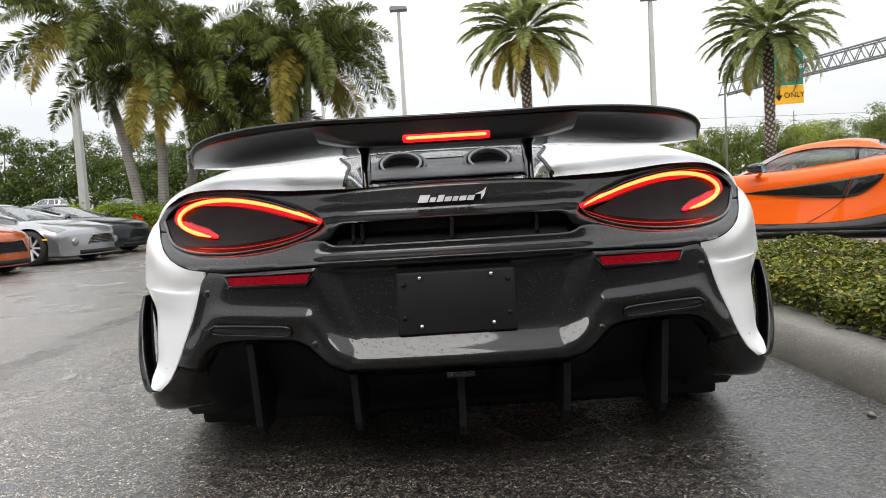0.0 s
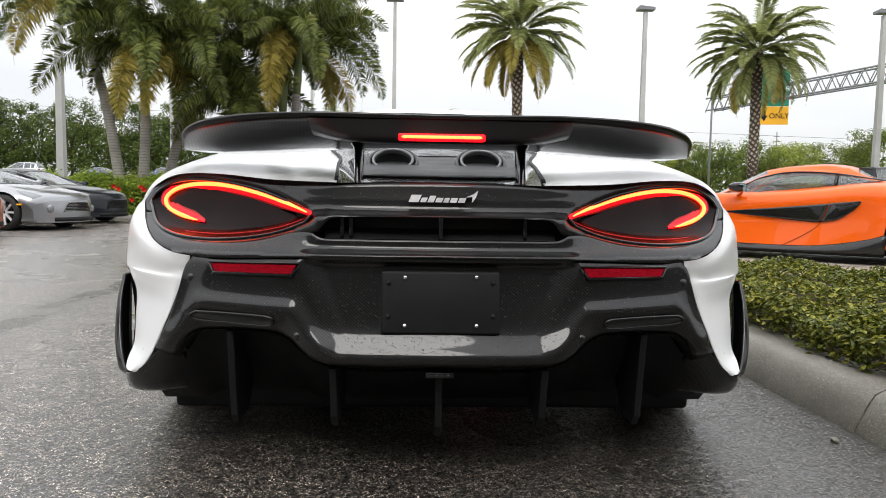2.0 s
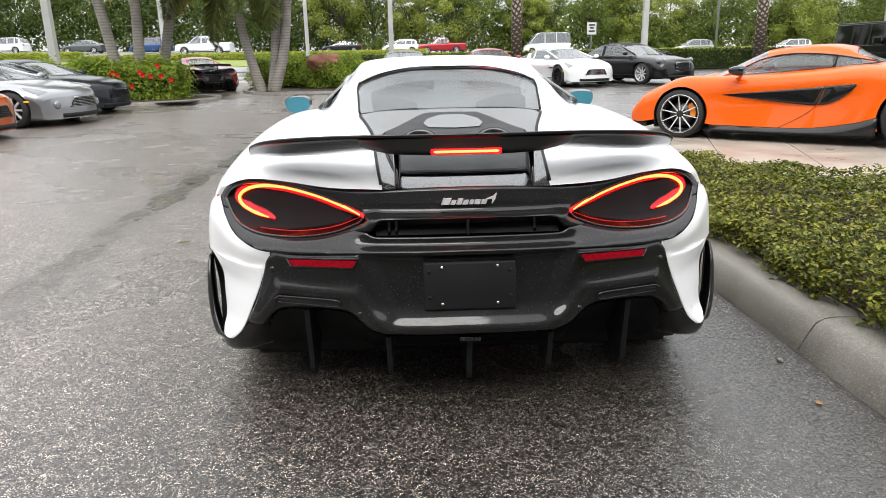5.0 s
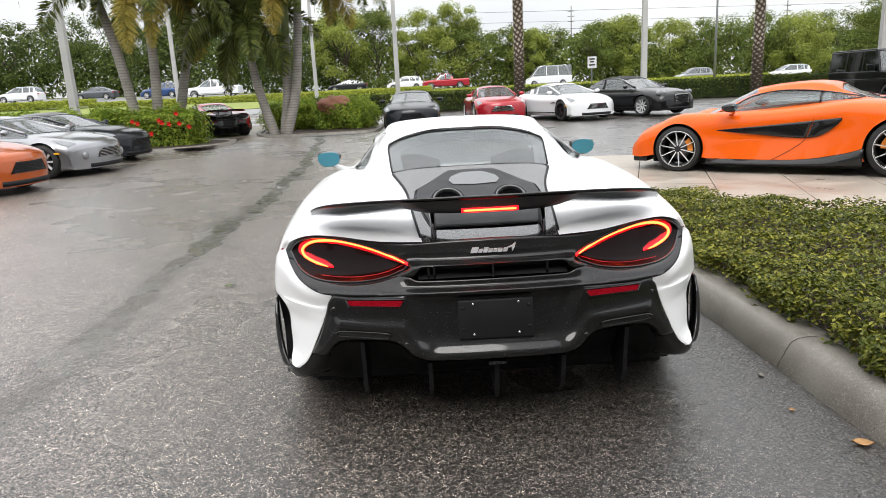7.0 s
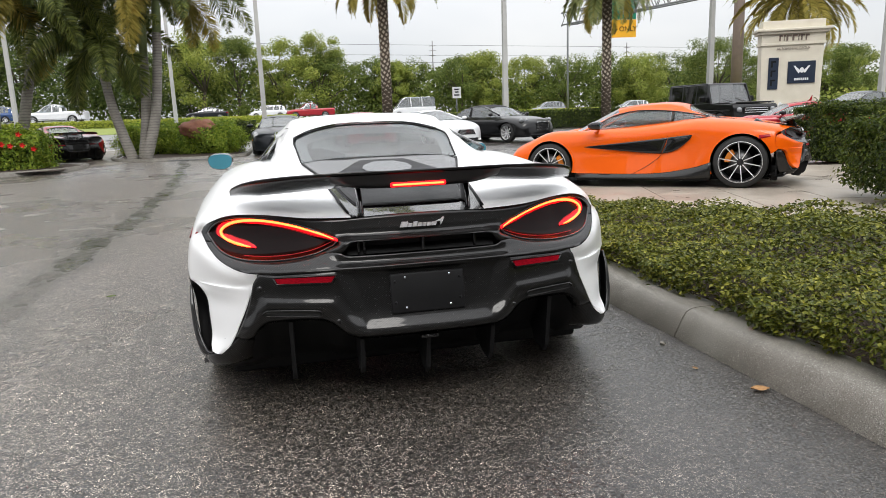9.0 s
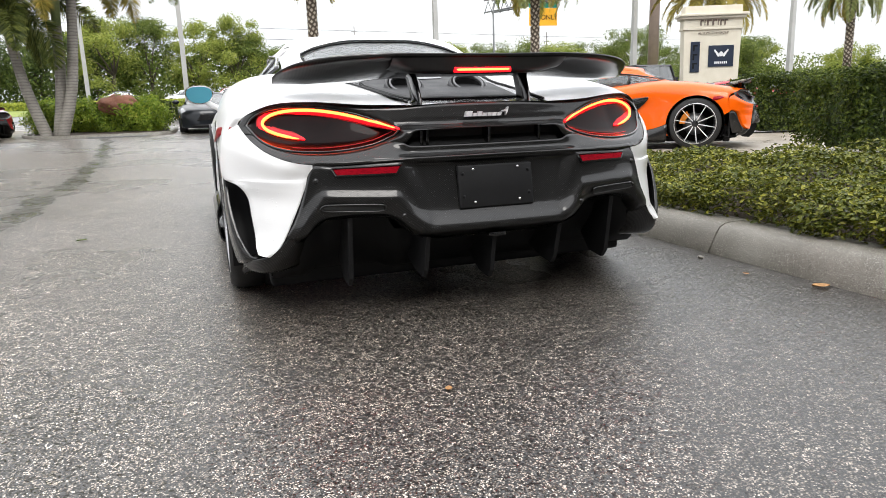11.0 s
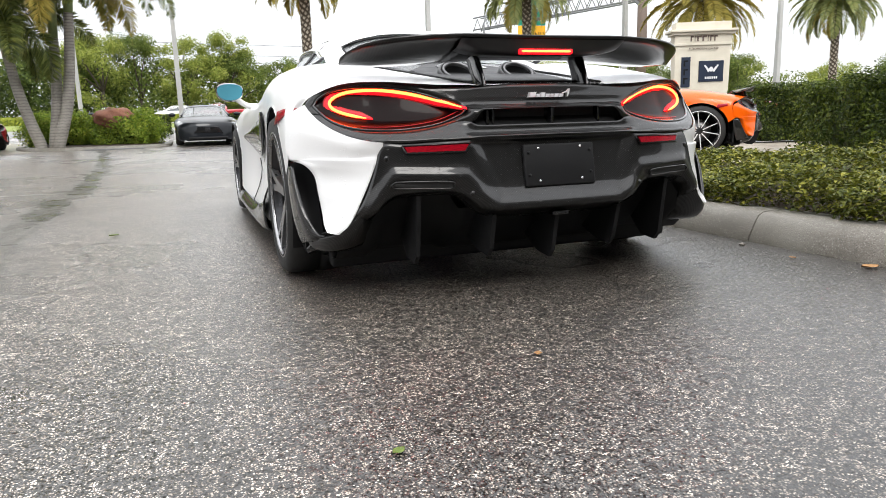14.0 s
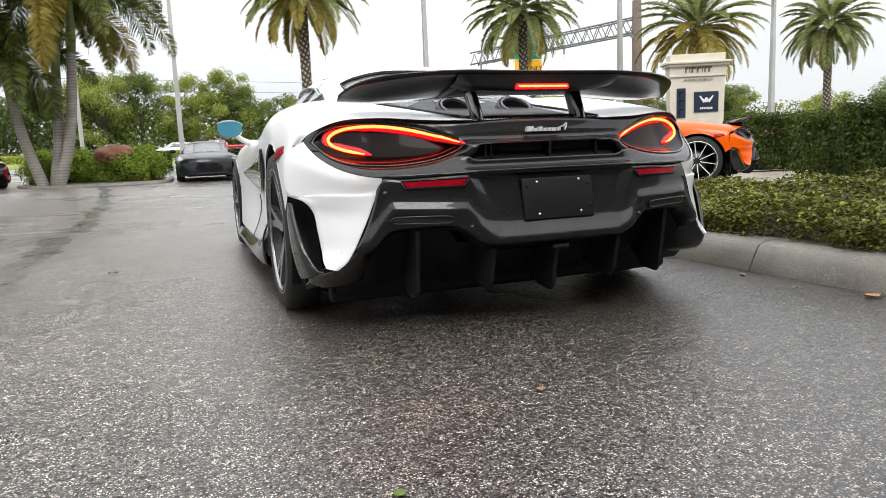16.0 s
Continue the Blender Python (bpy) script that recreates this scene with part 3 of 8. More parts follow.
def curve1(points):
    """A smooth function z(x) through a few pairs."""
    xs = [a for a, _ in points]
    zs = [c for _, c in points]

    def f(x):
        if x <= xs[0]:
            return zs[0]
        for i in range(len(xs) - 1):
            if x <= xs[i + 1]:
                h = xs[i + 1] - xs[i]
                t = (x - xs[i]) / h
                m0 = (zs[i + 1] - zs[i - 1]) / (xs[i + 1] - xs[i - 1]) if i else (zs[1] - zs[0]) / h
                m1 = (zs[i + 2] - zs[i]) / (xs[i + 2] - xs[i]) if i + 2 < len(xs) else (zs[i + 1] - zs[i]) / h
                return ((2 * t ** 3 - 3 * t * t + 1) * zs[i] + (t ** 3 - 2 * t * t + t) * h * m0 + (3 * t * t - 2 * t ** 3) * zs[i + 1] + (t ** 3 - t * t) * h * m1)
        return zs[-1]
    return f


def sheet(bm, rows, nu, nv, side=1, flip=False):
    """A smooth patch through control rows; side -1 mirrors it in x."""
    g = np.array(rows, float)
    ctrl = [[cr(np.array([r[k] for r in g]), t) for k in range(g.shape[1])] for t in np.linspace(0, len(g) - 1, nu)]
    grid = []
    for r in ctrl:
        r = np.array(r)
        grid.append([bm.verts.new((side * p[0], p[1], p[2])) for p in (cr(r, t) for t in np.linspace(0, len(r) - 1, nv))])
    for i in range(nu - 1):
        for j in range(nv - 1):
            q = [grid[i][j], grid[i + 1][j], grid[i + 1][j + 1], grid[i][j + 1]]
            if (side < 0) != flip:
                q.reverse()
            bm.faces.new(q)
    return grid


def grid_faces(bm, grid, flip=False, loop=False):
    for i in range(len(grid) - 1):
        m = len(grid[i])
        for j in range(m if loop else m - 1):
            q = [grid[i][j], grid[i + 1][j], grid[i + 1][(j + 1) % m], grid[i][(j + 1) % m]]
            if flip:
                q.reverse()
            try:
                bm.faces.new(q)
            except ValueError:
                pass


def tube(bm, path, radius, sides=8, caps=True):
    """A round bar along a path; radius may be a list."""
    pts = [Vector(p) for p in path]
    rad = radius if isinstance(radius, (list, tuple)) else [radius] * len(pts)
    rings = []
    ref = Vector((0, 0, 1))
    for i, p in enumerate(pts):
        d = (pts[min(i + 1, len(pts) - 1)] - pts[max(i - 1, 0)]).normalized()
        if abs(d.dot(ref)) > 0.95:
            ref = Vector((1, 0, 0)) if abs(d.x) < 0.9 else Vector((0, 1, 0))
        a = d.cross(ref).normalized()
        b = a.cross(d)
        ref = b
        rings.append([bm.verts.new(p + rad[i] * (math.cos(2 * math.pi * k / sides) * a + math.sin(2 * math.pi * k / sides) * b)) for k in range(sides)])
    grid_faces(bm, rings, loop=True)
    if caps:
        bm.faces.new(rings[0])
        bm.faces.new(list(reversed(rings[-1])))


def box(bm, lo, hi, bevel=0.0):
    m = Matrix.LocRotScale([(a + b) / 2 for a, b in zip(lo, hi)], None, [b - a for a, b in zip(lo, hi)])
    r = bmesh.ops.create_cube(bm, size=1.0, matrix=m)
    if bevel:
        es = list({e for v in r["verts"] for e in v.link_edges})
        bmesh.ops.bevel(bm, geom=es, offset=bevel, segments=2, affect="EDGES", profile=0.6)


def prism(bm, outline, lo, hi, axis="z", bevel=0.0):
    """Extrude a plan outline between two levels along an axis."""
    def place(p, h):
        return {"z": (p[0], p[1], h), "y": (p[0], h, p[1]), "x": (h, p[0], p[1])}[axis]
    a = [bm.verts.new(place(p, lo)) for p in outline]
    b = [bm.verts.new(place(p, hi)) for p in outline]
    n = len(outline)
    faces = [bm.faces.new(list(reversed(a))), bm.faces.new(b)]
    for i in range(n):
        faces.append(bm.faces.new((a[i], a[(i + 1) % n], b[(i + 1) % n], b[i])))
    bmesh.ops.recalc_face_normals(bm, faces=faces)
    if bevel:
        bmesh.ops.bevel(bm, geom=[e for e in faces[1].edges], offset=bevel, segments=2, affect="EDGES", profile=0.5)


def lathe(bm, profile, sides=32, axis="x", at=(0, 0, 0)):
    """Turn (radius, offset) pairs round an axis."""
    rings = []
    for r, h in profile:
        ring = []
        for k in range(sides):
            a = 2 * math.pi * k / sides
            c, s = r * math.cos(a), r * math.sin(a)
            p = {"x": (h, c, s), "y": (s, h, c), "z": (c, s, h)}[axis]
            ring.append(bm.verts.new((p[0] + at[0], p[1] + at[1], p[2] + at[2])))
        rings.append(ring)
    grid_faces(bm, rings, loop=True)


def thicken(bm, d):
    bmesh.ops.recalc_face_normals(bm, faces=bm.faces)
    bmesh.ops.solidify(bm, geom=bm.faces[:], thickness=d)


def cut_arch(bm, cy, cz, R, xmin=0.55):
    """Open a round wheel arch in a body side."""
    inside = {v for v in bm.verts if abs(v.co.x) > xmin and math.hypot(v.co.y - cy, v.co.z - cz) < R}
    dead = [f for f in bm.faces if all(v in inside for v in f.verts)]
    bmesh.ops.delete(bm, geom=dead, context="FACES")
    for v in bm.verts:
        if v in inside and v.link_faces:
            r = math.hypot(v.co.y - cy, v.co.z - cz)
            v.co.y, v.co.z = cy + (v.co.y - cy) * R / max(r, 1e-4), cz + (v.co.z - cz) * R / max(r, 1e-4)
    bmesh.ops.delete(bm, geom=[v for v in bm.verts if not v.link_faces], context="VERTS")


def empty_bm():
    return bmesh.new()

# ---- the long-tailed sports coupe: built in its own frame, rear axle at YR ----
YR, YF = 2.42, 5.09
TAIL_TOP = curve1([(0, 0.791), (0.15, 0.789), (0.3, 0.785), (0.45, 0.792), (0.6, 0.806), (0.73, 0.806), (0.81, 0.787), (0.855, 0.758), (0.874, 0.734)])
TAIL_BOT = curve1([(0, 0.600), (0.4, 0.594), (0.58, 0.588), (0.663, 0.593), (0.75, 0.612), (0.82, 0.652), (0.86, 0.70), (0.874, 0.73)])
VENT_TOP = curve1([(0, 0.700), (0.2, 0.699), (0.265, 0.696), (0.29, 0.688), (0.312, 0.66), (0.33, 0.655), (0.9, 0.70)])
VENT_BOT = curve1([(0, 0.641), (0.2, 0.641), (0.30, 0.642), (0.318, 0.648), (0.33, 0.655), (0.9, 0.70)])
EDGE_TOP = curve1([(0, 0.600), (0.4, 0.594), (0.58, 0.588), (0.655, 0.592), (0.668, 0.560), (0.69, 0.48), (0.73, 0.385), (0.78, 0.31), (0.83, 0.272), (0.875, 0.25), (0.917, 0.2)])
EDGE_BOT = curve1([(0, 0.312), (0.25, 0.312), (0.31, 0.335), (0.38, 0.395), (0.43, 0.408), (0.60, 0.405), (0.65, 0.385), (0.70, 0.32), (0.77, 0.255), (0.85, 0.21), (0.917, 0.178)])
DEPTH_Z = curve1([(0.15, 1.60), (0.30, 1.585), (0.35, 1.530), (0.43, 1.547), (0.50, 1.555), (0.57, 1.560), (0.594, 1.560), (0.604, 1.562), (0.617, 1.592), (0.64, 1.599), (0.698, 1.601), (0.713, 1.640), (0.745, 1.654), (0.80, 1.672)])
DEPTH_LAMP = curve1([(0.55, 1.562), (0.60, 1.570), (0.64, 1.598), (0.70, 1.634), (0.80, 1.672)])
SWEEP_Z = curve1([(0.15, 0.26), (0.30, 0.24), (0.48, 0.19), (0.60, 0.21), (0.70, 0.275), (0.80, 0.29)])
CREASE = [(0, 0.345), (0.27, 0.345), (0.375, 0.462), (0.62, 0.472), (0.69, 0.39), (0.76, 0.29), (0.9, 0.21)]


def seg_dist(x, z, line):
    best = 9.0
    for (ax, az), (bx, bz) in zip(line, line[1:]):
        t = max(0.0, min(1.0, ((x - ax) * (bx - ax) + (z - az) * (bz - az)) / ((bx - ax) ** 2 + (bz - az) ** 2)))
        best = min(best, math.hypot(x - ax - t * (bx - ax), z - az - t * (bz - az)))
    return best


LENS_HI = curve1([(.335, .700), (.45, .752), (.57, .782), (.68, .792), (.76, .785), (.82, .758), (.845, .728)])
LENS_LO = curve1([(.335, .688), (.42, .655), (.52, .637), (.63, .632), (.73, .642), (.80, .672), (.845, .728)])


def lamp_bowl(x, z):
    """How deep the tail panel sinks round a lamp."""
    if not 0.31 < x < 0.872 or not 0.60 < z < 0.82:
        return 0.0
    q = min(max(x, 0.336), 0.844)
    hi, lo = LENS_HI(q), LENS_LO(q)
    s = min(hi - z, z - lo) - abs(x - q)
    f = max(0.0, min(1.0, (s + 0.012) / 0.032))
    deep = 0.056 - 0.034 * max(0.0, min(1.0, (x - 0.64) / 0.18))
    return deep * f * f * (3 - 2 * f)


def tail_y(x, z, lower=False):
    """How far back the tail stands at a half-width x and a height z."""
    x = abs(x)
    k = max(0.0, min(1.0, (x - 0.31) / 0.07)) if z > 0.6 else 0.0
    k = k * k * (3 - 2 * k)
    y = DEPTH_Z(z) * (1 - k) + DEPTH_LAMP(z) * k + SWEEP_Z(z) * (x / 0.874) ** 2.5
    if lower:
        d = seg_dist(x, z, CREASE)
        y -= 0.017 * math.exp(-(d / 0.028) ** 2)
        if z > 0.37:
            flank = max(0.0, min(1.0, (0.352 - 0.42 * (0.575 - z) - x) / 0.052))
            y += 0.026 * flank * min(1.0, (z - 0.37) / 0.19) * min(1.0, max(0.0, (0.592 - z) / 0.012))
    else:
        y += lamp_bowl(x, z)
    return y


def tail_strip(bm, x0, x1, bottom, top, nu, nv, lower=False, lift=0.0, roll=0.0):
    """A band of the tail between two height curves, both sides at once."""
    xs = list(np.linspace(x0, x1, nu))
    xs = [-x for x in reversed(xs) if x > 1e-6] + xs if x0 == 0 else xs
    grid = []
    for x in xs:
        lo, hi = bottom(abs(x)), top(abs(x))
        grid.append([bm.verts.new((x, tail_y(x, lo + (hi - lo) * v, lower) - lift + roll * (max(0, 1 - v / 0.12) ** 2 + max(0, (v - 0.88) / 0.12) ** 2), lo + (hi - lo) * v)) for v in np.linspace(0, 1, nv)])
    grid_faces(bm, grid)


def wheel(parent, x, y, r, width, rim_mat, face_mat, spokes, side, caliper=None):
    """Tyre, barrel, twin-spoke rim, disc; side is the outward sign of x."""
    hub = empty_bm()
    lathe(hub, [(0.001, -0.02), (0.155, -0.02), (0.16, 0.0), (0.16, 0.012), (0.001, 0.012)], 28)
    w = part("wheel", hub, STEEL, parent)
    w.location = (x, y - YR, r)
    b = empty_bm()
    h = width / 2
    rr = r * 0.785
    lathe(b, [(rr - 0.012, -h), (rr, -h * 0.98), (r * 0.93, -h), (r * 0.985, -h * 0.82), (r, -h * 0.5), (r, -h * 0.1), (r - 0.009, -h * 0.08), (r - 0.009, h * 0.02), (r, h * 0.04), (r, h * 0.5), (r * 0.985, h * 0.82), (r * 0.93, h), (rr, h * 0.98), (rr - 0.012, h)], 56)
    part("tyre", b, RUBBER, w)
    b = empty_bm()
    lathe(b, [(rr, -h * 0.95), (rr - 0.02, -h * 0.8), (rr - 0.03, 0), (rr - 0.03, side * h * 0.5), (rr - 0.008, side * h * 0.86), (rr, side * h * 0.93), (rr + 0.004, side * h * 0.97)], 48)
    lathe(b, [(0.001, side * h * 0.62), (0.045, side * h * 0.62), (0.058, side * h * 0.55), (0.058, side * h * 0.2)], 24)
    part("rim", b, rim_mat, w)
    b = empty_bm()
    lathe(b, [(rr - 0.013, side * h * 0.90), (rr - 0.012, side * h * 0.985), (rr + 0.002, side * h * 0.99), (rr + 0.004, side * h * 0.94)], 48)
    part("rim_lip", b, face_mat, w)
    for k in range(spokes):
        b = empty_bm()
        a = 2 * math.pi * k / spokes + 0.2
        for da, lean in ((-0.055, -0.5), (0.055, 0.5)):
            c, s = math.cos(a), math.sin(a)
            rows = []
            for t in np.linspace(0, 1, 5):
                rad = 0.045 + t * (rr - 0.046)
                ang = a + da * 2.0 * t + lean * 0.10 * t if spokes < 8 else a
                wide = 0.0068 - 0.0012 * t if spokes >= 8 else 0.02 - 0.006 * t
                off = side * (h * (0.74 + 0.18 * t))
                c, s = math.cos(ang), math.sin(ang)
                ring = []
                for u, dep in ((-wide, 0), (wide, 0), (wide * 0.7, -0.03), (-wide * 0.7, -0.03)):
                    ring.append(b.verts.new((off + side * dep, rad * c - u * s, rad * s + u * c)))
                rows.append(ring)
            grid_faces(b, rows, loop=True)
            b.faces.new(rows[-1])
            if spokes >= 8:
                break
        bmesh.ops.recalc_face_normals(b, faces=b.faces)
        part("spoke", b, face_mat, w, smooth=False)
    if caliper:
        b = empty_bm()
        a0 = 2.3 if y > 3 else 0.0
        outline = [(rad * math.cos(a), rad * math.sin(a)) for rad, aa in ((0.205, np.linspace(a0, a0 + 1.0, 6)), (0.13, np.linspace(a0 + 1.0, a0, 6))) for a in aa]
        prism(b, outline, side * 0.02, side * 0.055, "x")
        part("brake_caliper", b, caliper, w, smooth=False)
    return w


SIDE = {
    2.05: [(.30, .838), (.45, .853), (.62, .862), (.77, .848), (.875, .80), (.932, .725), (.958, .62), (.958, .47)],
    2.42: [(.35, .888), (.47, .908), (.61, .922), (.76, .910), (.875, .855), (.942, .765), (.964, .62), (.955, .30)],
    2.75: [(.42, .935), (.51, .948), (.63, .953), (.765, .932), (.875, .872), (.932, .77), (.945, .55), (.955, .20)],
    3.05: [(.52, .953), (.58, .958), (.665, .952), (.77, .932), (.866, .875), (.913, .775), (.91, .55), (.945, .18)],
    3.45: [(.655, .908), (.69, .904), (.735, .895), (.80, .872), (.864, .82), (.898, .735), (.875, .52), (.93, .17)],
    4.00: [(.68, .856), (.71, .852), (.76, .842), (.81, .82), (.860, .775), (.89, .685), (.86, .48), (.92, .17)],
    4.60: [(.665, .808), (.70, .818), (.76, .822), (.82, .802), (.876, .75), (.906, .65), (.90, .48), (.93, .19)],
    5.09: [(.52, .742), (.60, .785), (.70, .812), (.80, .80), (.88, .745), (.925, .65), (.94, .53), (.935, .26)],
    5.42: [(.44, .665), (.54, .69), (.65, .698), (.76, .68), (.855, .635), (.905, .56), (.92, .45), (.90, .24)],
    5.70: [(.33, .575), (.46, .585), (.58, .583), (.69, .562), (.77, .52), (.82, .45), (.835, .36), (.82, .20)],
    5.90: [(.05, .45), (.20, .45), (.34, .44), (.46, .42), (.55, .39), (.62, .35), (.66, .30), (.66, .20)],
}


def soft(c, k=0.6):
    """Squares off a circle's cosine, for rounded rectangles."""
    return math.copysign(abs(c) ** k, c)


def station(y):
    return [(x, y, z) for x, z in SIDE[y]]


def sports_coupe(m, paint, label, lit, group="", handed_spokes=10, rim=None, face=None):
    car = thing("sports_car", m, label, "car", group)
    back = (0, -YR, 0)

    def p(name, bm, mt, lab="", parent=None, smooth=True):
        return part(name, bm, mt, parent or car, lab, smooth, back)

    # floor and cabin core, dark and closed
    for half, y0, y1, z0 in ((0.80, 1.95, 2.04, 0.095), (0.66, 2.04, 2.80, 0.095), (0.88, 2.80, 4.68, 0.095), (0.66, 4.68, 5.55, 0.11)):
        b = empty_bm()
        box(b, (-half, y0, z0), (half, y1, 0.32), 0.02)
        p("underbody", b, MATTE_BLACK)
    b = empty_bm()
    box(b, (-0.60, 2.60, 0.32), (0.60, 2.78, 0.86), 0.03)
    p("bulkhead", b, INTERIOR)
    for sx in (-1, 1):
        b = empty_bm()
        sheet(b, [[(0.17, 3.22, 0.95), (0.33, 3.20, 0.99), (0.50, 3.22, 0.95)], [(0.15, 3.20, 0.75), (0.33, 3.14, 0.75), (0.52, 3.20, 0.75)], [(0.14, 3.3, 0.42), (0.33, 3.25, 0.42), (0.52, 3.3, 0.42)]], 10, 8, sx)
        thicken(b, 0.05)
        p("seat", b, INTERIOR)

    # body sides
    tail = [(.275, 1.675, .786), (.45, 1.703, .792), (.62, 1.772, .807), (.75, 1.845, .803), (.845, 1.925, .766), (.885, 1.985, .725), (.94, 2.0, .64), (.957, 1.955, .535)]
    for sx in (-1, 1):
        b = empty_bm()
        sheet(b, [tail, station(2.05), station(2.42), station(2.75), station(3.05), station(3.45)], 84, 52, sx)
        cut_arch(b, YR, 0.354, 0.388)
        p("rear_quarter", b, paint)
        b = empty_bm()
        sheet(b, [station(3.45), station(4.00), station(4.60)], 30, 30, sx)
        p("door", b, paint)
        b = empty_bm()
        sheet(b, [station(4.60), station(5.09), station(5.42), station(5.70), station(5.90)], 48, 40, sx)
        cut_arch(b, YF, 0.325, 0.36)
        p("front_wing", b, paint)
        # wheel wells
        for cy, R, x0 in ((YR, 0.386, 0.55), (YF, 0.358, 0.60)):
            b = empty_bm()
            cz = 0.354 if cy == YR else 0.325
            rows = [[b.verts.new((sx * x, cy + R * math.cos(a), cz + R * math.sin(a))) for a in np.linspace(-0.5, math.pi + 0.5, 24)] for x in (x0, 0.945)]
            grid_faces(b, rows)
            b.faces.new([v for v in rows[0]])
            p("wheel_arch_liner", b, MATTE_BLACK)
        # side intake blade and sill
        b = empty_bm()
        sheet(b, [[(.906, 4.56, .590), (.906, 4.56, .583)], [(.902, 4.33, .611), (.898, 4.33, .556)], [(.900, 4.0, .64), (.892, 4.0, .522)], [(.900, 3.62, .678), (.890, 3.66, .488)], [(.904, 3.375, .704), (.896, 3.455, .478)]], 24, 8, sx)
        thicken(b, 0.012)
        p("side_intake_blade", b, GLOSS_BLACK, "glossy black air intake blade")
        b = empty_bm()
        sheet(b, [[(.910, 3.37, .705), (.904, 3.40, .60), (.900, 3.45, .479)], [(.922, 3.27, .716), (.922, 3.28, .63), (.912, 3.31, .505)], [(.930, 3.16, .727), (.931, 3.16, .66), (.922, 3.20, .565)], [(.934, 3.07, .735), (.935, 3.075, .70), (.932, 3.10, .65)], [(.932, 3.05, .728), (.933, 3.052, .715), (.932, 3.06, .70)]], 18, 10, sx)
        thicken(b, 0.014)
        p("side_intake_scoop", b, GLOSS_BLACK, "glossy black intake scoop")
        for seam in ([(.906, 3.45, .475), (.895, 3.52, .40), (.905, 3.66, .30), (.934, 3.86, .185)], [(.70, 3.36, .902), (.80, 3.37, .866), (.872, 3.37, .80), (.902, 3.375, .71)], [(.70, 4.55, .812), (.82, 4.62, .782), (.88, 4.66, .73), (.908, 4.70, .62)]):
            b = empty_bm()
            tube(b, [(sx * x, y, z) for x, y, z in (tuple(q) for q in spline(seam, 14))], 0.003, 5)
            p("panel_gap", b, MATTE_BLACK)
        if sx < 0:
            b = empty_bm()
            tube(b, [(-.905 - 0.035 * (0.80 - z) / 0.07 * 0.9, y, z) for y, z in ((2.72 + 0.062 * math.cos(a), 0.80 + 0.058 * math.sin(a)) for a in np.linspace(0, 2 * math.pi, 30))], 0.003, 5)
            p("fuel_cap_seam", b, MATTE_BLACK)
        b = empty_bm()
        sheet(b, [[(.955, 2.79, .36), (.985, 2.79, .28), (.97, 2.79, .15), (.90, 2.79, .13)], [(.945, 3.05, .28), (.98, 3.05, .21), (.985, 3.05, .14), (.90, 3.05, .12)], [(.93, 3.6, .20), (.965, 3.6, .17), (.98, 3.6, .13), (.88, 3.6, .12)], [(.93, 4.68, .20), (.96, 4.68, .17), (.975, 4.68, .13), (.88, 4.68, .12)]], 16, 12, sx)
        thicken(b, 0.008)
        p("side_skirt", b, CARBON_DARK, "black carbon side skirt")
        # side glass
        b = empty_bm()
        sheet(b, [[(.628, 3.36, 1.065), (.652, 3.36, .985), (.672, 3.36, .905)], [(.633, 3.6, 1.085), (.662, 3.58, .99), (.682, 3.55, .895)], [(.620, 3.9, 1.082), (.665, 3.9, .97), (.695, 3.95, .855)], [(.598, 4.18, 1.025), (.66, 4.22, .92), (.695, 4.35, .818)], [(.64, 4.58, .835), (.66, 4.62, .815), (.67, 4.66, .80)]], 24, 10, sx)
        p("side_window", b, GLASS_SIDE)
        b = empty_bm()
        sheet(b, [[(.630, 3.32, 1.058), (.672, 3.32, .912)], [(.636, 3.12, 1.026), (.668, 3.14, .938)], [(.640, 2.93, .99), (.650, 2.95, .968)]], 10, 6, sx)
        p("quarter_window", b, GLASS_SIDE)
        b = empty_bm()
        tube(b, [(sx * x, y, z) for x, y, z in (tuple(q) for q in spline([(.62, 4.36, .935), (.602, 4.18, 1.028), (.624, 3.9, 1.085), (.637, 3.6, 1.088), (.633, 3.3, 1.06), (.641, 3.05, 1.018), (.643, 2.84, .982)], 36))], [0.010] * 34 + [0.012, 0.004], 6)
        tube(b, [(sx * x, y, z) for x, y, z in ((.632, 3.345, 1.06), (.655, 3.345, .985), (.676, 3.345, .905))], 0.012, 6)
        tube(b, [(sx * x, y, z) for x, y, z in ((.643, 2.84, .982), (.655, 2.97, .966), (.673, 3.15, .934), (.680, 3.35, .902), (.690, 3.6, .888))], [0.008, 0.012, 0.010, 0.008, 0.006], 6)
        p("window_trim", b, GLOSS_BLACK)
        # flying buttress
        b = empty_bm()
        sheet(b, [[(.40, 3.22, 1.145), (.47, 3.25, 1.135), (.56, 3.33, 1.105), (.626, 3.40, 1.075)], [(.462, 3.09, 1.062), (.53, 3.12, 1.075), (.59, 3.18, 1.065), (.622, 3.22, 1.045)], [(.445, 2.92, .995), (.52, 2.95, 1.010), (.575, 2.98, 1.008), (.604, 3.00, .990)], [(.425, 2.72, .930), (.50, 2.71, .938), (.565, 2.73, .940), (.610, 2.76, .930)]], 24, 14, sx)
        p("buttress", b, paint)
        # mirror on its stalk
        b = empty_bm()
        rows = []
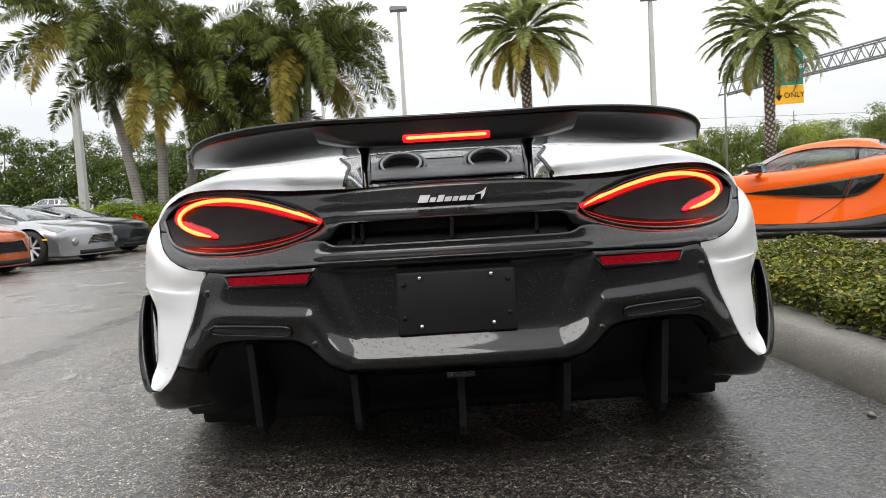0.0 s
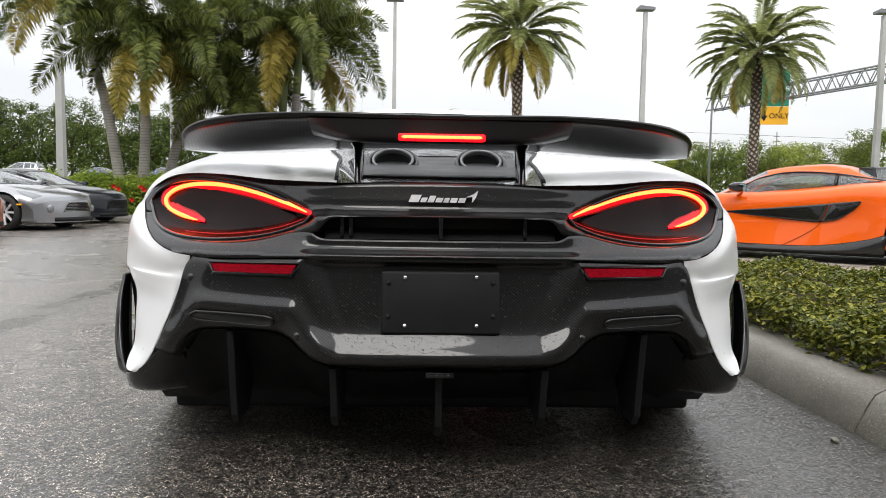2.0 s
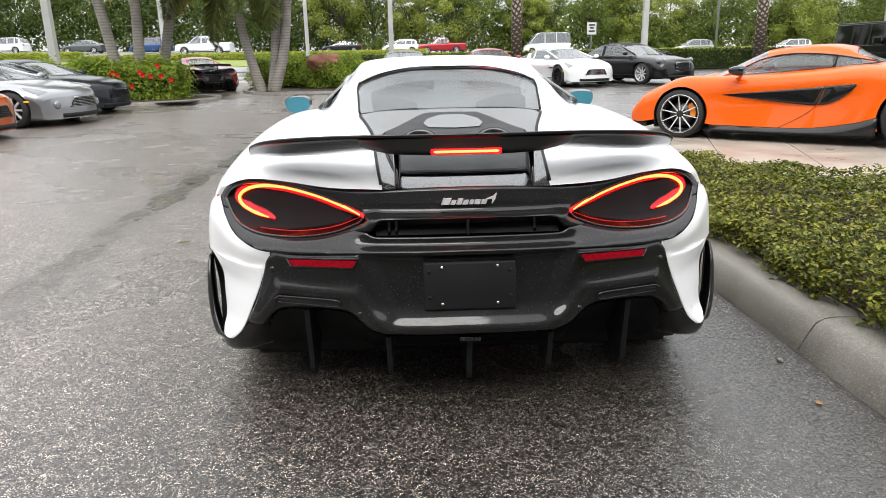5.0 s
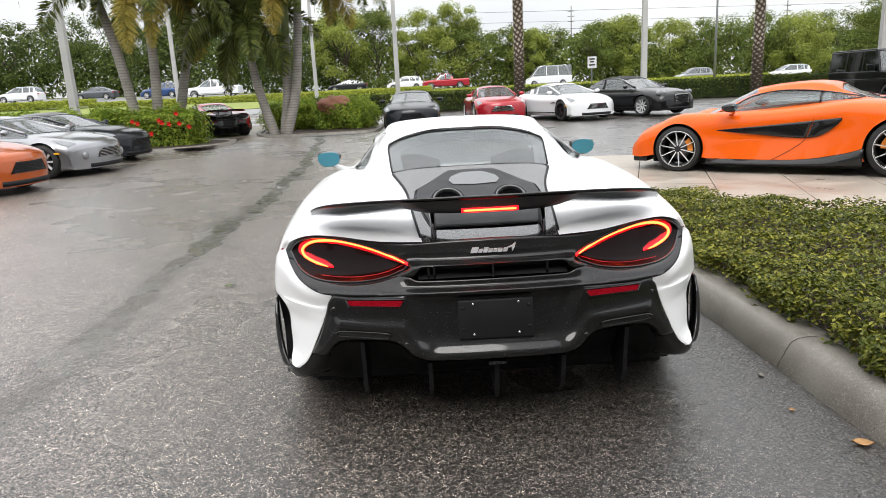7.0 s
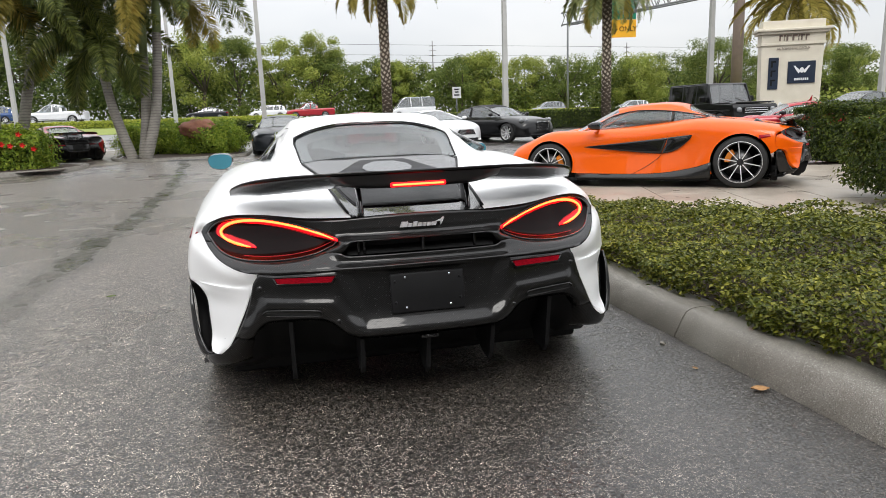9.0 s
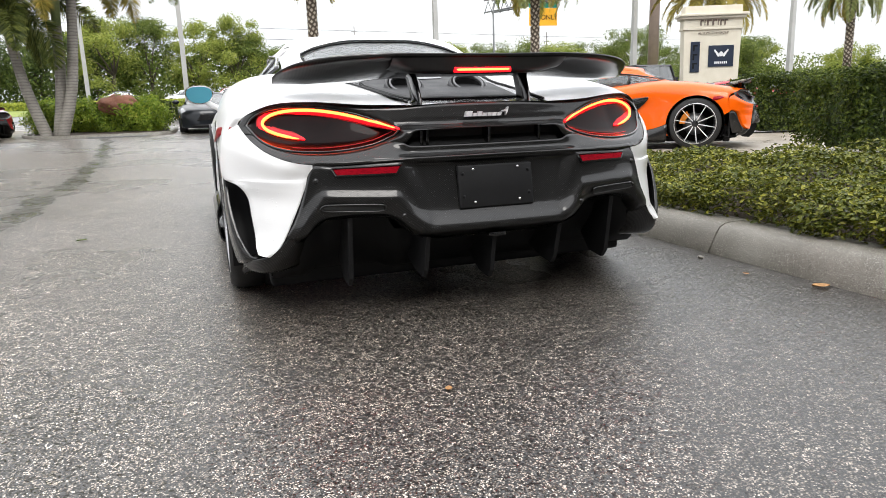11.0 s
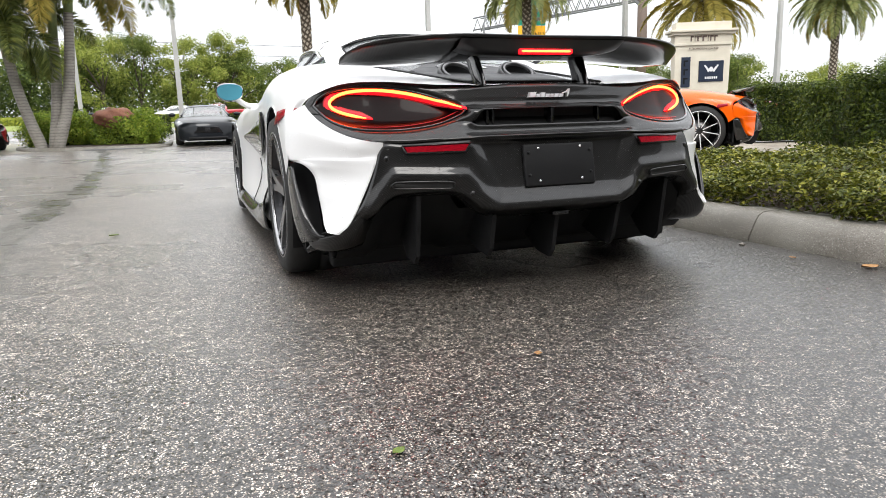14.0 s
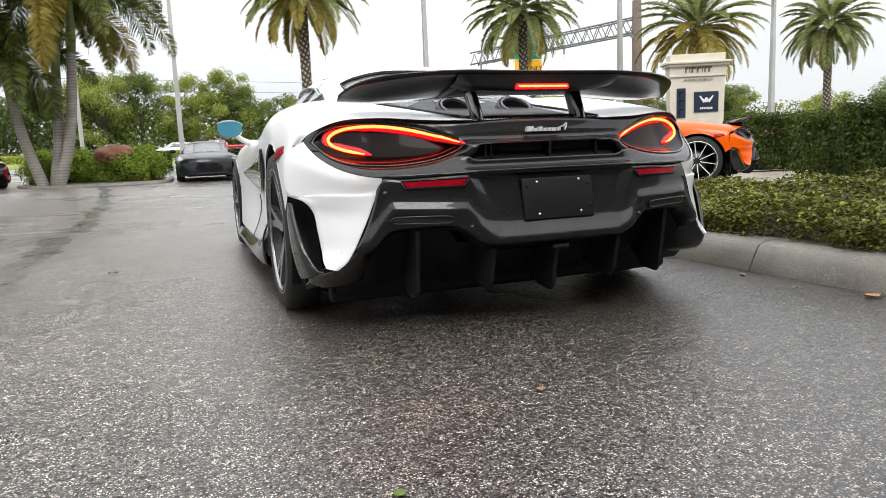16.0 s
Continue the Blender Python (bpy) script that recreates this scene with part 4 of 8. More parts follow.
        for t, s in ((0, 0.82), (0.2, 1.0), (0.6, 0.92), (0.9, 0.55), (1, 0.12)):
            rows.append([b.verts.new((sx * (0.985 + 0.092 * s * soft(math.cos(a), 0.8) * (1 + 0.14 * math.sin(a))), 4.30 + 0.19 * t, 0.893 + 0.064 * s * soft(math.sin(a), 0.8))) for a in np.linspace(0, 2 * math.pi, 20, endpoint=False)])
        grid_faces(b, rows, loop=True)
        b.faces.new(rows[-1])
        bmesh.ops.recalc_face_normals(b, faces=b.faces)
        mir = p("wing_mirror", b, GLOSS_BLACK, "black mirror housing on a stalk")
        b = empty_bm()
        f = [b.verts.new((sx * (0.985 + 0.083 * soft(math.cos(a), 0.8) * (1 + 0.14 * math.sin(a))), 4.298, 0.893 + 0.055 * soft(math.sin(a), 0.8))) for a in np.linspace(0, 2 * math.pi, 20, endpoint=False)]
        b.faces.new(f if sx < 0 else list(reversed(f)))
        bmesh.ops.recalc_face_normals(b, faces=b.faces)
        part("mirror_glass", b, GLASS_BLUE, mir, "blue-tinted mirror glass", False, back)
        b = empty_bm()
        tube(b, spline([(sx * .80, 4.42, .79), (sx * .86, 4.38, .80), (sx * .92, 4.34, .83), (sx * .96, 4.33, .87)], 8), [0.03, 0.026, 0.022, 0.02, 0.02, 0.02, 0.022, 0.026], 8)
        p("mirror_stalk", b, paint)
        # headlamp
        b = empty_bm()
        sheet(b, [[(.58, 5.60, .628), (.68, 5.56, .618), (.79, 5.52, .590)], [(.58, 5.70, .592), (.68, 5.68, .575), (.78, 5.64, .535)], [(.56, 5.79, .525), (.63, 5.77, .50), (.70, 5.75, .47)]], 10, 10, sx)
        thicken(b, 0.01)
        p("headlamp", b, DARK_LENS)

    # roof, screens, bonnet
    def whole(rows, nu, nv):
        bm = empty_bm()
        full = [[(-x, y, z) for x, y, z in reversed(r) if x > 1e-6] + list(r) for r in rows]
        sheet(bm, full, nu, nv)
        return bm
    b = whole([[(0, 3.15, 1.150), (.2, 3.15, 1.146), (.36, 3.14, 1.115), (.452, 3.12, 1.078)], [(0, 3.27, 1.184), (.22, 3.27, 1.178), (.39, 3.27, 1.155), (.50, 3.30, 1.125)], [(0, 3.5, 1.203), (.25, 3.5, 1.198), (.44, 3.5, 1.178), (.575, 3.5, 1.12)], [(0, 3.9, 1.180), (.25, 3.9, 1.176), (.43, 3.9, 1.157), (.57, 3.9, 1.117)], [(0, 4.18, 1.14), (.25, 4.17, 1.136), (.42, 4.15, 1.112), (.55, 4.12, 1.072)]], 30, 32)
    p("roof", b, paint)
    for sx in (-1, 1):
        b = empty_bm()
        sheet(b, [[(.495, 3.285, 1.124), (.575, 3.31, 1.099), (.628, 3.35, 1.067)], [(.575, 3.5, 1.12), (.61, 3.5, 1.105), (.634, 3.5, 1.084)], [(.57, 3.9, 1.117), (.60, 3.9, 1.103), (.621, 3.9, 1.083)], [(.55, 4.12, 1.072), (.575, 4.13, 1.06), (.600, 4.15, 1.034)], [(.60, 4.5, .895), (.625, 4.5, .885), (.64, 4.52, .865)], [(.63, 4.72, .79), (.65, 4.72, .79), (.665, 4.72, .785)]], 26, 6, sx)
        p("roof_rail", b, paint)
    b = whole([[(0, 4.18, 1.138), (.25, 4.17, 1.134), (.42, 4.15, 1.110), (.55, 4.12, 1.070)], [(0, 4.6, .935), (.25, 4.58, .932), (.45, 4.52, .92), (.60, 4.5, .893)], [(0, 5.02, .725), (.25, 4.98, .732), (.46, 4.88, .752), (.63, 4.72, .788)]], 20, 24)
    p("windscreen", b, GLASS_DARK)
    b = whole([[(0, 5.0, .72), (.27, 4.96, .728), (.60, 4.78, .782)], [(0, 5.12, .69), (.25, 5.10, .70), (.52, 5.09, .738)], [(0, 5.42, .63), (.2, 5.42, .638), (.44, 5.42, .667)], [(0, 5.70, .55), (.15, 5.70, .555), (.33, 5.70, .577)], [(0, 5.90, .44), (.02, 5.90, .445), (.05, 5.90, .45)]], 16, 16)
    p("bonnet", b, paint)
    b = empty_bm()
    box(b, (-0.62, 5.66, 0.11), (0.62, 5.90, 0.19), 0.02)
    box(b, (-0.55, 5.70, 0.19), (0.55, 5.86, 0.40), 0.02)
    p("front_splitter", b, CARBON_DARK)
    b = whole([[(0, 3.14, 1.130), (.2, 3.14, 1.126), (.35, 3.13, 1.098), (.447, 3.11, 1.062)], [(0, 2.97, 1.034), (.2, 2.97, 1.033), (.34, 2.965, 1.026), (.445, 2.95, 1.008)], [(0, 2.79, .962), (.2, 2.79, .962), (.33, 2.785, .955), (.428, 2.77, .945)]], 16, 24)
    p("rear_window", b, GLASS_REAR, "rear screen beaded with rain")
    b = empty_bm()
    tube(b, spline([(-.43, 2.765, .948), (-.447, 2.95, 1.013), (-.452, 3.105, 1.066), (-.36, 3.135, 1.102), (-.2, 3.146, 1.131), (0, 3.147, 1.136), (.2, 3.146, 1.131), (.36, 3.135, 1.102), (.452, 3.105, 1.066), (.447, 2.95, 1.013), (.43, 2.765, .948)], 60), 0.0045, 6)
    p("window_seal", b, MATTE_BLACK)
    edge = spline([(-.425, 2.78, .946), (-.442, 2.95, 1.006), (-.444, 3.10, 1.056), (-.35, 3.125, 1.09), (-.2, 3.135, 1.118), (0, 3.136, 1.123), (.2, 3.135, 1.118), (.35, 3.125, 1.09), (.444, 3.10, 1.056), (.442, 2.95, 1.006), (.425, 2.78, .946)], 60)
    b = empty_bm()
    grid_faces(b, [[b.verts.new((x, y, z - 0.004)), b.verts.new((x * 0.86, 2.90 + (y - 2.90) * 0.76, 1.005 + (z - 1.005) * 0.74 - 0.012))] for x, y, z in (tuple(q) for q in edge)])
    p("window_border", b, GLASS_FRIT)

    # engine deck with cover and twin top-exit pipes
    deck = [[(0, 2.79, .960), (.2, 2.79, .958), (.34, 2.78, .952), (.43, 2.76, .940)], [(0, 2.5, .90), (.2, 2.5, .90), (.30, 2.5, .90), (.375, 2.5, .905)], [(0, 2.2, .852), (.2, 2.2, .852), (.27, 2.2, .853), (.325, 2.2, .862)], [(0, 1.92, .812), (.15, 1.92, .812), (.24, 1.92, .815), (.30, 1.92, .824)], [(0, 1.675, .789), (.1, 1.675, .789), (.2, 1.676, .787), (.28, 1.678, .784)]]
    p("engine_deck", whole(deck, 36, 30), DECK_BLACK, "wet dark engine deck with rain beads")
    for sx in (-1, 1):
        b = empty_bm()
        sheet(b, [[(.43, 2.72, .945), (.418, 2.72, .944)], [(.355, 2.4, .895), (.344, 2.4, .894)], [(.325, 2.1, .855), (.315, 2.1, .854)], [(.285, 1.72, .80), (.276, 1.72, .799)]], 24, 3, sx)
        thicken(b, 0.006)
        p("deck_seal", b, MATTE_BLACK)
    half = [(0.0, 2.70), (.12, 2.69), (.15, 2.65), (.235, 2.50), (.297, 2.40), (.303, 2.30), (.285, 2.18), (.262, 2.02), (.235, 1.87), (.205, 1.84), (0.0, 1.835)]
    dz = curve1([(1.60, .79), (1.835, .806), (1.92, .816), (2.2, .856), (2.5, .906), (2.8, .966)])
    loop = half + [(-x, y) for x, y in reversed(half[1:-1])]
    b = empty_bm()
    inner = [(x * 0.93, 2.25 + (y - 2.25) * 0.955) for x, y in loop]
    base = [b.verts.new((x, y, dz(y) - 0.006)) for x, y in loop]
    rim_v = [b.verts.new((x * 0.985, 2.25 + (y - 2.25) * 0.99, dz(y) + 0.005)) for x, y in loop]
    top = [b.verts.new((x, y, dz(y) + 0.008)) for x, y in inner]
    grid_faces(b, [base, rim_v, top], loop=True)
    b.faces.new(top)
    bmesh.ops.triangulate(b, faces=[f for f in b.faces if len(f.verts) > 4])
    bmesh.ops.recalc_face_normals(b, faces=b.faces)
    p("engine_cover", b, SATIN_BLACK, "satin black engine cover", smooth=False)
    b = empty_bm()
    tube(b, [(x * 1.012, 2.25 + (y - 2.25) * 1.008, dz(y)) for x, y in loop + loop[:1]], 0.0035, 6)
    p("cover_seal", b, MATTE_BLACK)
    b = empty_bm()
    win = [(0.045, 2.63), (.06, 2.625), (.115, 2.565), (.13, 2.50), (.11, 2.44), (0, 2.425)]
    win = win + [(-x, y) for x, y in reversed(win[:-1])]
    f = [b.verts.new((x, y, dz(y) + 0.0118)) for x, y in win]
    b.faces.new(f)
    bmesh.ops.triangulate(b, faces=b.faces[:])
    bmesh.ops.recalc_face_normals(b, faces=b.faces)
    p("cover_window", b, RAIN_GLASS, "wet glazed engine window", smooth=False)
    for sx in (-1, 1):
        b = empty_bm()
        ax = Vector((0, -0.56, 0.83)).normalized()
        c0 = Vector((sx * 0.148, 2.185, 0.872))
        lathe(b, [(0.096, -0.085), (0.089, -0.010), (0.087, 0.000), (0.082, 0.004), (0.076, 0.001), (0.074, -0.008), (0.072, -0.06)], 44, "z")
        bmesh.ops.transform(b, matrix=Matrix.Translation(c0) @ ax.to_track_quat("Z", "Y").to_matrix().to_4x4(), verts=b.verts)
        pipe = p("exhaust_pipe", b, COLLAR, "grey collared exhaust outlet with a titanium ring")
        b = empty_bm()
        lathe(b, [(0.072, -0.02), (0.071, 0.006), (0.068, 0.010), (0.063, 0.009), (0.060, 0.002), (0.058, -0.07)], 40, "z")
        bmesh.ops.transform(b, matrix=Matrix.Translation(c0) @ ax.to_track_quat("Z", "Y").to_matrix().to_4x4(), verts=b.verts)
        part("pipe_ring", b, STEEL, pipe, "brushed titanium ring", True, back)
        b = empty_bm()
        lathe(b, [(0.001, -0.06), (0.0588, -0.06), (0.0588, -0.006)], 28, "z")
        bmesh.ops.transform(b, matrix=Matrix.Translation(c0) @ ax.to_track_quat("Z", "Y").to_matrix().to_4x4(), verts=b.verts)
        part("pipe_bore", b, MATTE_BLACK, pipe, "", True, back)

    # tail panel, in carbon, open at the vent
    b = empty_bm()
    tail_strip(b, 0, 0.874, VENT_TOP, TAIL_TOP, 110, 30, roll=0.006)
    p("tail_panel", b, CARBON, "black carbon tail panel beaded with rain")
    b = empty_bm()
    tail_strip(b, 0, 0.874, TAIL_BOT, VENT_BOT, 110, 20, roll=0.003)
    p("tail_ledge", b, CARBON)
    b = empty_bm()
    sheet(b, [[(-.30, 1.640, .641), (0, 1.640, .641), (.30, 1.640, .641)], [(-.30, 1.672, .668), (0, 1.672, .668), (.30, 1.672, .668)]], 4, 24)
    p("vent_floor", b, MATTE_BLACK)
    for x in (-.255, -.232, 0.0, .22):
        b = empty_bm()
        box(b, (x - 0.005, 1.612 if x == 0 else 1.64, 0.641), (x + 0.005, 1.672, 0.70), 0.002)
        p("vent_vane", b, GLOSS_BLACK)
    b = empty_bm()
    box(b, (-0.34, 1.675, 0.62), (0.34, 1.70, 0.72))
    p("vent_back", b, INTERIOR)
    b = empty_bm()
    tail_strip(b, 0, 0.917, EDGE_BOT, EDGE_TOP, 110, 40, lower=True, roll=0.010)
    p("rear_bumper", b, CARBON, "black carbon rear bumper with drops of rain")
    # underside shelf of the bumper down to the diffuser
    b = empty_bm()
    xs = np.linspace(-0.905, 0.905, 60)
    grid = [[b.verts.new((x, tail_y(x, EDGE_BOT(abs(x)), True) + d, EDGE_BOT(abs(x)) + h)) for d, h in ((0.004, 0.0), (0.03, -0.012), (0.10, -0.014), (0.20, 0.0))] for x in xs]
    grid_faces(b, grid)
    p("bumper_return", b, CARBON_DARK)
    b = empty_bm()
    grid = [[b.verts.new((x, y, z + (0.06 if 0.36 < abs(x) < 0.66 else 0.0) * k)) for y, z, k in ((1.72, 0.33, 1), (1.76, 0.25, 1), (1.88, 0.15, 0.4), (2.3, 0.10, 0))] for x in np.linspace(-0.80, 0.80, 40)]
    grid_faces(b, grid)
    box(b, (-0.80, 1.86, 0.30), (0.80, 1.92, 0.58))
    p("diffuser", b, MATTE_BLACK)
    for x, z0, z1, y0 in ((-.268, .155, .318, 1.56), (.268, .155, .318, 1.56), (-.538, .14, .40, 1.62), (.538, .14, .40, 1.62), (0, .125, .312, 1.57)):
        b = empty_bm()
        prism(b, [(y0, z1), (y0 + 0.035, z0 + 0.03), (y0 + 0.06, z0), (y0 + 0.15, z0 + 0.01), (y0 + 0.30, z1 - 0.10), (y0 + 0.30, z1 - 0.02)], x - 0.009, x + 0.009, "x", 0.003)
        p("diffuser_fin", b, MATTE_BLACK, smooth=False)
    b = empty_bm()
    box(b, (-0.035, 1.545, 0.300), (0.035, 1.60, 0.316), 0.004)
    for i in range(4):
        box(b, (-0.027 + 0.015 * i, 1.540, 0.304), (-0.018 + 0.015 * i, 1.546, 0.312))
    p("rear_camera", b, GLOSS_BLACK)

    for sx in (-1, 1):
        # white rear corner panel, upper shelf and lower leg
        b = empty_bm()
        rows = []
        up = [(.655, .592), (.70, .598), (.75, .612), (.80, .638), (.84, .675), (.865, .71), (.878, .735)]
        ey = [tail_y(x, z) - 0.004 for x, z in up]
        top = [(x, y, z) for (x, z), y in zip(up, ey)]
        rim_out = [(.672, 1.668, .550), (.73, 1.705, .540), (.79, 1.76, .537), (.85, 1.825, .538), (.905, 1.89, .540), (.945, 1.94, .545), (.962, 1.985, .56)]
        mid = [(.657, 1.660, .572), (.72, 1.690, .572), (.785, 1.745, .588), (.845, 1.815, .615), (.895, 1.885, .645), (.93, 1.945, .67), (.942, 1.995, .69)]
        rows = [top, mid, rim_out]
        for q_in, q_out, sag in (((.676, 1.667, .527), (.948, 1.955, .530), -.006), ((.688, 1.671, .497), (.902, 1.882, .512), -.004), ((.704, 1.675, .455), (.870, 1.848, .470), .0), ((.729, 1.681, .40), (.863, 1.825, .405), .004), ((.757, 1.689, .34), (.857, 1.800, .335), .006), ((.786, 1.699, .293), (.860, 1.764, .297), .004), ((.816, 1.712, .268), (.856, 1.742, .276), .0)):
            q_in, q_out = Vector(q_in), Vector(q_out)
            bow = 0.044 if q_in.z > 0.51 else (0.024 if q_in.z > 0.48 else 0.013)
            row = [q_in.lerp(q_out, k / 5.0) - Vector((0, bow * math.sin(math.pi * k / 5.0), sag * math.sin(math.pi * k / 5.0))) for k in range(6)]
            rows.append([tuple(q) for q in row] + [(q_out.x - 0.010, q_out.y + 0.035, q_out.z)])
        rows = [[(r[0][0] - 0.001, r[0][1] + 0.022, r[0][2])] + list(r) for r in rows]
        sheet(b, rows, 60, 34, sx)
        p("rear_corner_panel", b, paint)
        # dark throat behind and the black aero blade outside
        b = empty_bm()
        sheet(b, [[(.85, 1.88, .53), (.90, 1.93, .52), (.95, 1.97, .52)], [(.85, 1.90, .38), (.89, 1.95, .38), (.93, 1.96, .38)], [(.85, 1.84, .26), (.88, 1.87, .25), (.91, 1.88, .24)]], 8, 8, sx)
        p("corner_vent", b, MATTE_BLACK)
        b = empty_bm()
        sheet(b, [[(.942, 1.925, .506), (.953, 1.932, .508), (.957, 1.985, .506)], [(.938, 1.885, .44), (.955, 1.895, .44), (.961, 1.985, .44)], [(.918, 1.835, .34), (.943, 1.848, .335), (.955, 1.965, .33)], [(.886, 1.785, .268), (.920, 1.82, .258), (.940, 1.945, .248)], [(.860, 1.762, .256), (.902, 1.825, .232), (.928, 1.93, .215)]], 20, 10, sx)
        thicken(b, 0.010)
        p("corner_blade", b, CARBON_DARK, "black aero blade")
        b = empty_bm()
        sheet(b, [[(.908, 1.86, .240), (.905, 1.855, .222), (.90, 1.87, .205), (.885, 1.90, .198)], [(.86, 1.762, .256), (.855, 1.765, .232), (.85, 1.79, .205), (.84, 1.84, .190)], [(.805, 1.710, .280), (.80, 1.725, .25), (.79, 1.765, .21), (.78, 1.84, .188)], [(.748, 1.690, .335), (.74, 1.71, .29), (.735, 1.77, .225), (.725, 1.85, .188)], [(.695, 1.69, .385), (.688, 1.73, .32), (.685, 1.80, .24), (.68, 1.87, .19)]], 20, 14, sx)
        thicken(b, 0.006)
        p("bumper_foot", b, CARBON_DARK)
        b = empty_bm()
        tube(b, [(sx * x, y, z) for x, y, z in (tuple(q) for q in spline([(r[1][0] - 0.004, r[1][1] + 0.004, r[1][2]) for r in rows[1:]], 30))], 0.005, 6)
        p("corner_gap", b, MATTE_BLACK)
        b = empty_bm()
        box(b, (min(sx * .66, sx * .905), 1.965, 0.185), (max(sx * .66, sx * .905), 1.985, 0.54))
        p("arch_closing_panel", b, MATTE_BLACK, smooth=False)
        # side marker
        b = empty_bm()
        sheet(b, [[(.956, 2.20, .716), (.973, 2.21, .664)], [(.940, 2.09, .724), (.959, 2.10, .688)], [(.904, 1.98, .724), (.912, 1.985, .710)]], 8, 4, sx)
        thicken(b, 0.006)
        p("side_marker", b, RED_LENS)
        # tail lamp: smoked lens, red surround, glowing hook
        c_in, c_out = (.335, .693), (.845, .728)
        rows = []
        for t in np.linspace(0, 1, 30):
            x = c_in[0] + (c_out[0] - c_in[0]) * t
            rows.append((x, LENS_LO(x), LENS_HI(x)))
        b = empty_bm()
        grid = []
        for x, lo, hi in rows:
            grid.append([b.verts.new((sx * x, tail_y(x, lo + (hi - lo) * v) - 0.005 - 0.004 * (1 - (2 * v - 1) ** 2) ** 0.6, lo + (hi - lo) * v)) for v in np.linspace(0, 1, 14)])
        grid_faces(b, grid, flip=sx < 0)
        lamp = p("tail_lamp", b, DARK_LENS, "smoked tail lamp with a lit red hook" if lit else "smoked unlit tail lamp")
        hook = [(.336, .702), (.40, .727), (.47, .749), (.54, .766), (.61, .777), (.68, .779), (.735, .772), (.772, .757), (.790, .736), (.779, .714), (.745, .697), (.70, .684), (.652, .674)]
        path = [(sx * x, tail_y(x, z) - 0.016, z) for x, z in (tuple(q) for q in spline([(a, c) for a, c in hook], 54))]
        b = empty_bm()
        nrm = []
        for i, q in enumerate(path):
            d = Vector(path[min(i + 1, 53)]) - Vector(path[max(i - 1, 0)])
            s = Vector((d.z, 0, -d.x)).normalized()
            nrm.append(s)
        wide = [0.0115 * min(1.0, 0.35 + i / 9.0, 0.30 + (53 - i) / 5.0) * 0.85 for i in range(54)]
        # two glowing bands imitate the bloom that spreads from the hook over the red surround
        for nm, far, h0, mt, lab in (("lamp_diffuser", 2.2, 0.0105, LED_FAINT, "faint red band added for the bloom round the LED hook"), ("lamp_bezel", 1.65, 0.006, LED_HALO, "red translucent lamp bezel with an added halo glow")):
            halo = empty_bm()
            grid_faces(halo, [[halo.verts.new((q[0] + s.x * u * w * far, q[1] + h0 + h, q[2] + s.z * u * w * far)) for u, h in ((-1, 0.004), (-0.5, 0.0), (0.5, 0.0), (1, 0.004))] for q, s, w in zip(path, nrm, wide)])
            part(nm, halo, mt if lit else DARK_LENS, lamp, lab if lit else "", True, back)
        # raised carbon rim round the lens and the thin red line along its foot
        ring = [(x, hi) for x, lo, hi in rows] + [(x, lo) for x, lo, hi in reversed(rows[1:-1])]
        b_rim = empty_bm()
        tube(b_rim, [(sx * x, tail_y(x, z) - 0.004, z) for x, z in ring + ring[:1]], 0.0055, 6, False)
        part("lens_rim", b_rim, GLOSS_BLACK, lamp, "", True, back)
        b_line = empty_bm()
        tube(b_line, [(sx * x, tail_y(x, LENS_LO(x) + 0.012) - 0.008, LENS_LO(x) + 0.012) for x in np.linspace(.352, .70, 24)], 0.0022, 5)
        part("foot_line", b_line, LED_FAINT if lit else DARK_LENS, lamp, "thin dim red light line" if lit else "", True, back)
        grid = [[b.verts.new((q[0] + s.x * u * w, q[1] + h, q[2] + s.z * u * w)) for u, h in ((-1, 0.012), (-0.5, 0.001), (0.5, 0.001), (1, 0.012))] for q, s, w in zip(path, nrm, wide)]
        grid_faces(b, grid)
        part("light_guide", b, LED_RED if lit else RED_LENS, lamp, "red plastic light guide", True, back)
        b = empty_bm()
        tube(b, [(q[0], q[1] - 0.0025, q[2]) for q in path[1:-2]], [0.0056 * min(1.0, 0.4 + i / 8.0, 0.35 + (50 - i) / 6.0) for i in range(51)], 8)
        part("led_strip", b, LED_CORE if lit else DARK_LENS, lamp, "glowing red LED hook" if lit else "", True, back)
        # reflector below
        b = empty_bm()
        corner = [(.585, .574), (.360, .577), (.375, .555), (.575, .555)]
        fr = [b.verts.new((sx * x, tail_y(x, z, True) - 0.010, z)) for x, z in corner]
        bk = [b.verts.new((sx * x, tail_y(x, z, True) + 0.02, z)) for x, z in corner]
        b.faces.new(fr)
        for i in range(4):
            b.faces.new((fr[i], fr[(i + 1) % 4], bk[(i + 1) % 4], bk[i]))
        bmesh.ops.recalc_face_normals(b, faces=b.faces)
        p("rear_reflector", b, RED_LENS, smooth=False)
        b = empty_bm()
        tube(b, [(sx * x, tail_y(x, z, True) - 0.006, z) for x, z in [(.591, .578), (.353, .581), (.372, .551), (.580, .551), (.591, .578)]], 0.0045, 6)
        p("reflector_frame", b, CARBON)
        # slot in the bumper's shoulder: a flat dark face paints its shaded depth
        b = empty_bm()
        sl = [(.622, .452), (.53, .451), (.435, .447), (.420, .436), (.434, .423), (.53, .426), (.62, .429), (.638, .441)]
        fr = [b.verts.new((sx * x, tail_y(x, z, True) - 0.004, z)) for x, z in sl]
        b.faces.new(fr)
        bmesh.ops.recalc_face_normals(b, faces=b.faces)
        slot = p("bumper_slot", b, INTERIOR, "vent slot drawn as a flat dark face with a rounded rim", smooth=False)
        b = empty_bm()
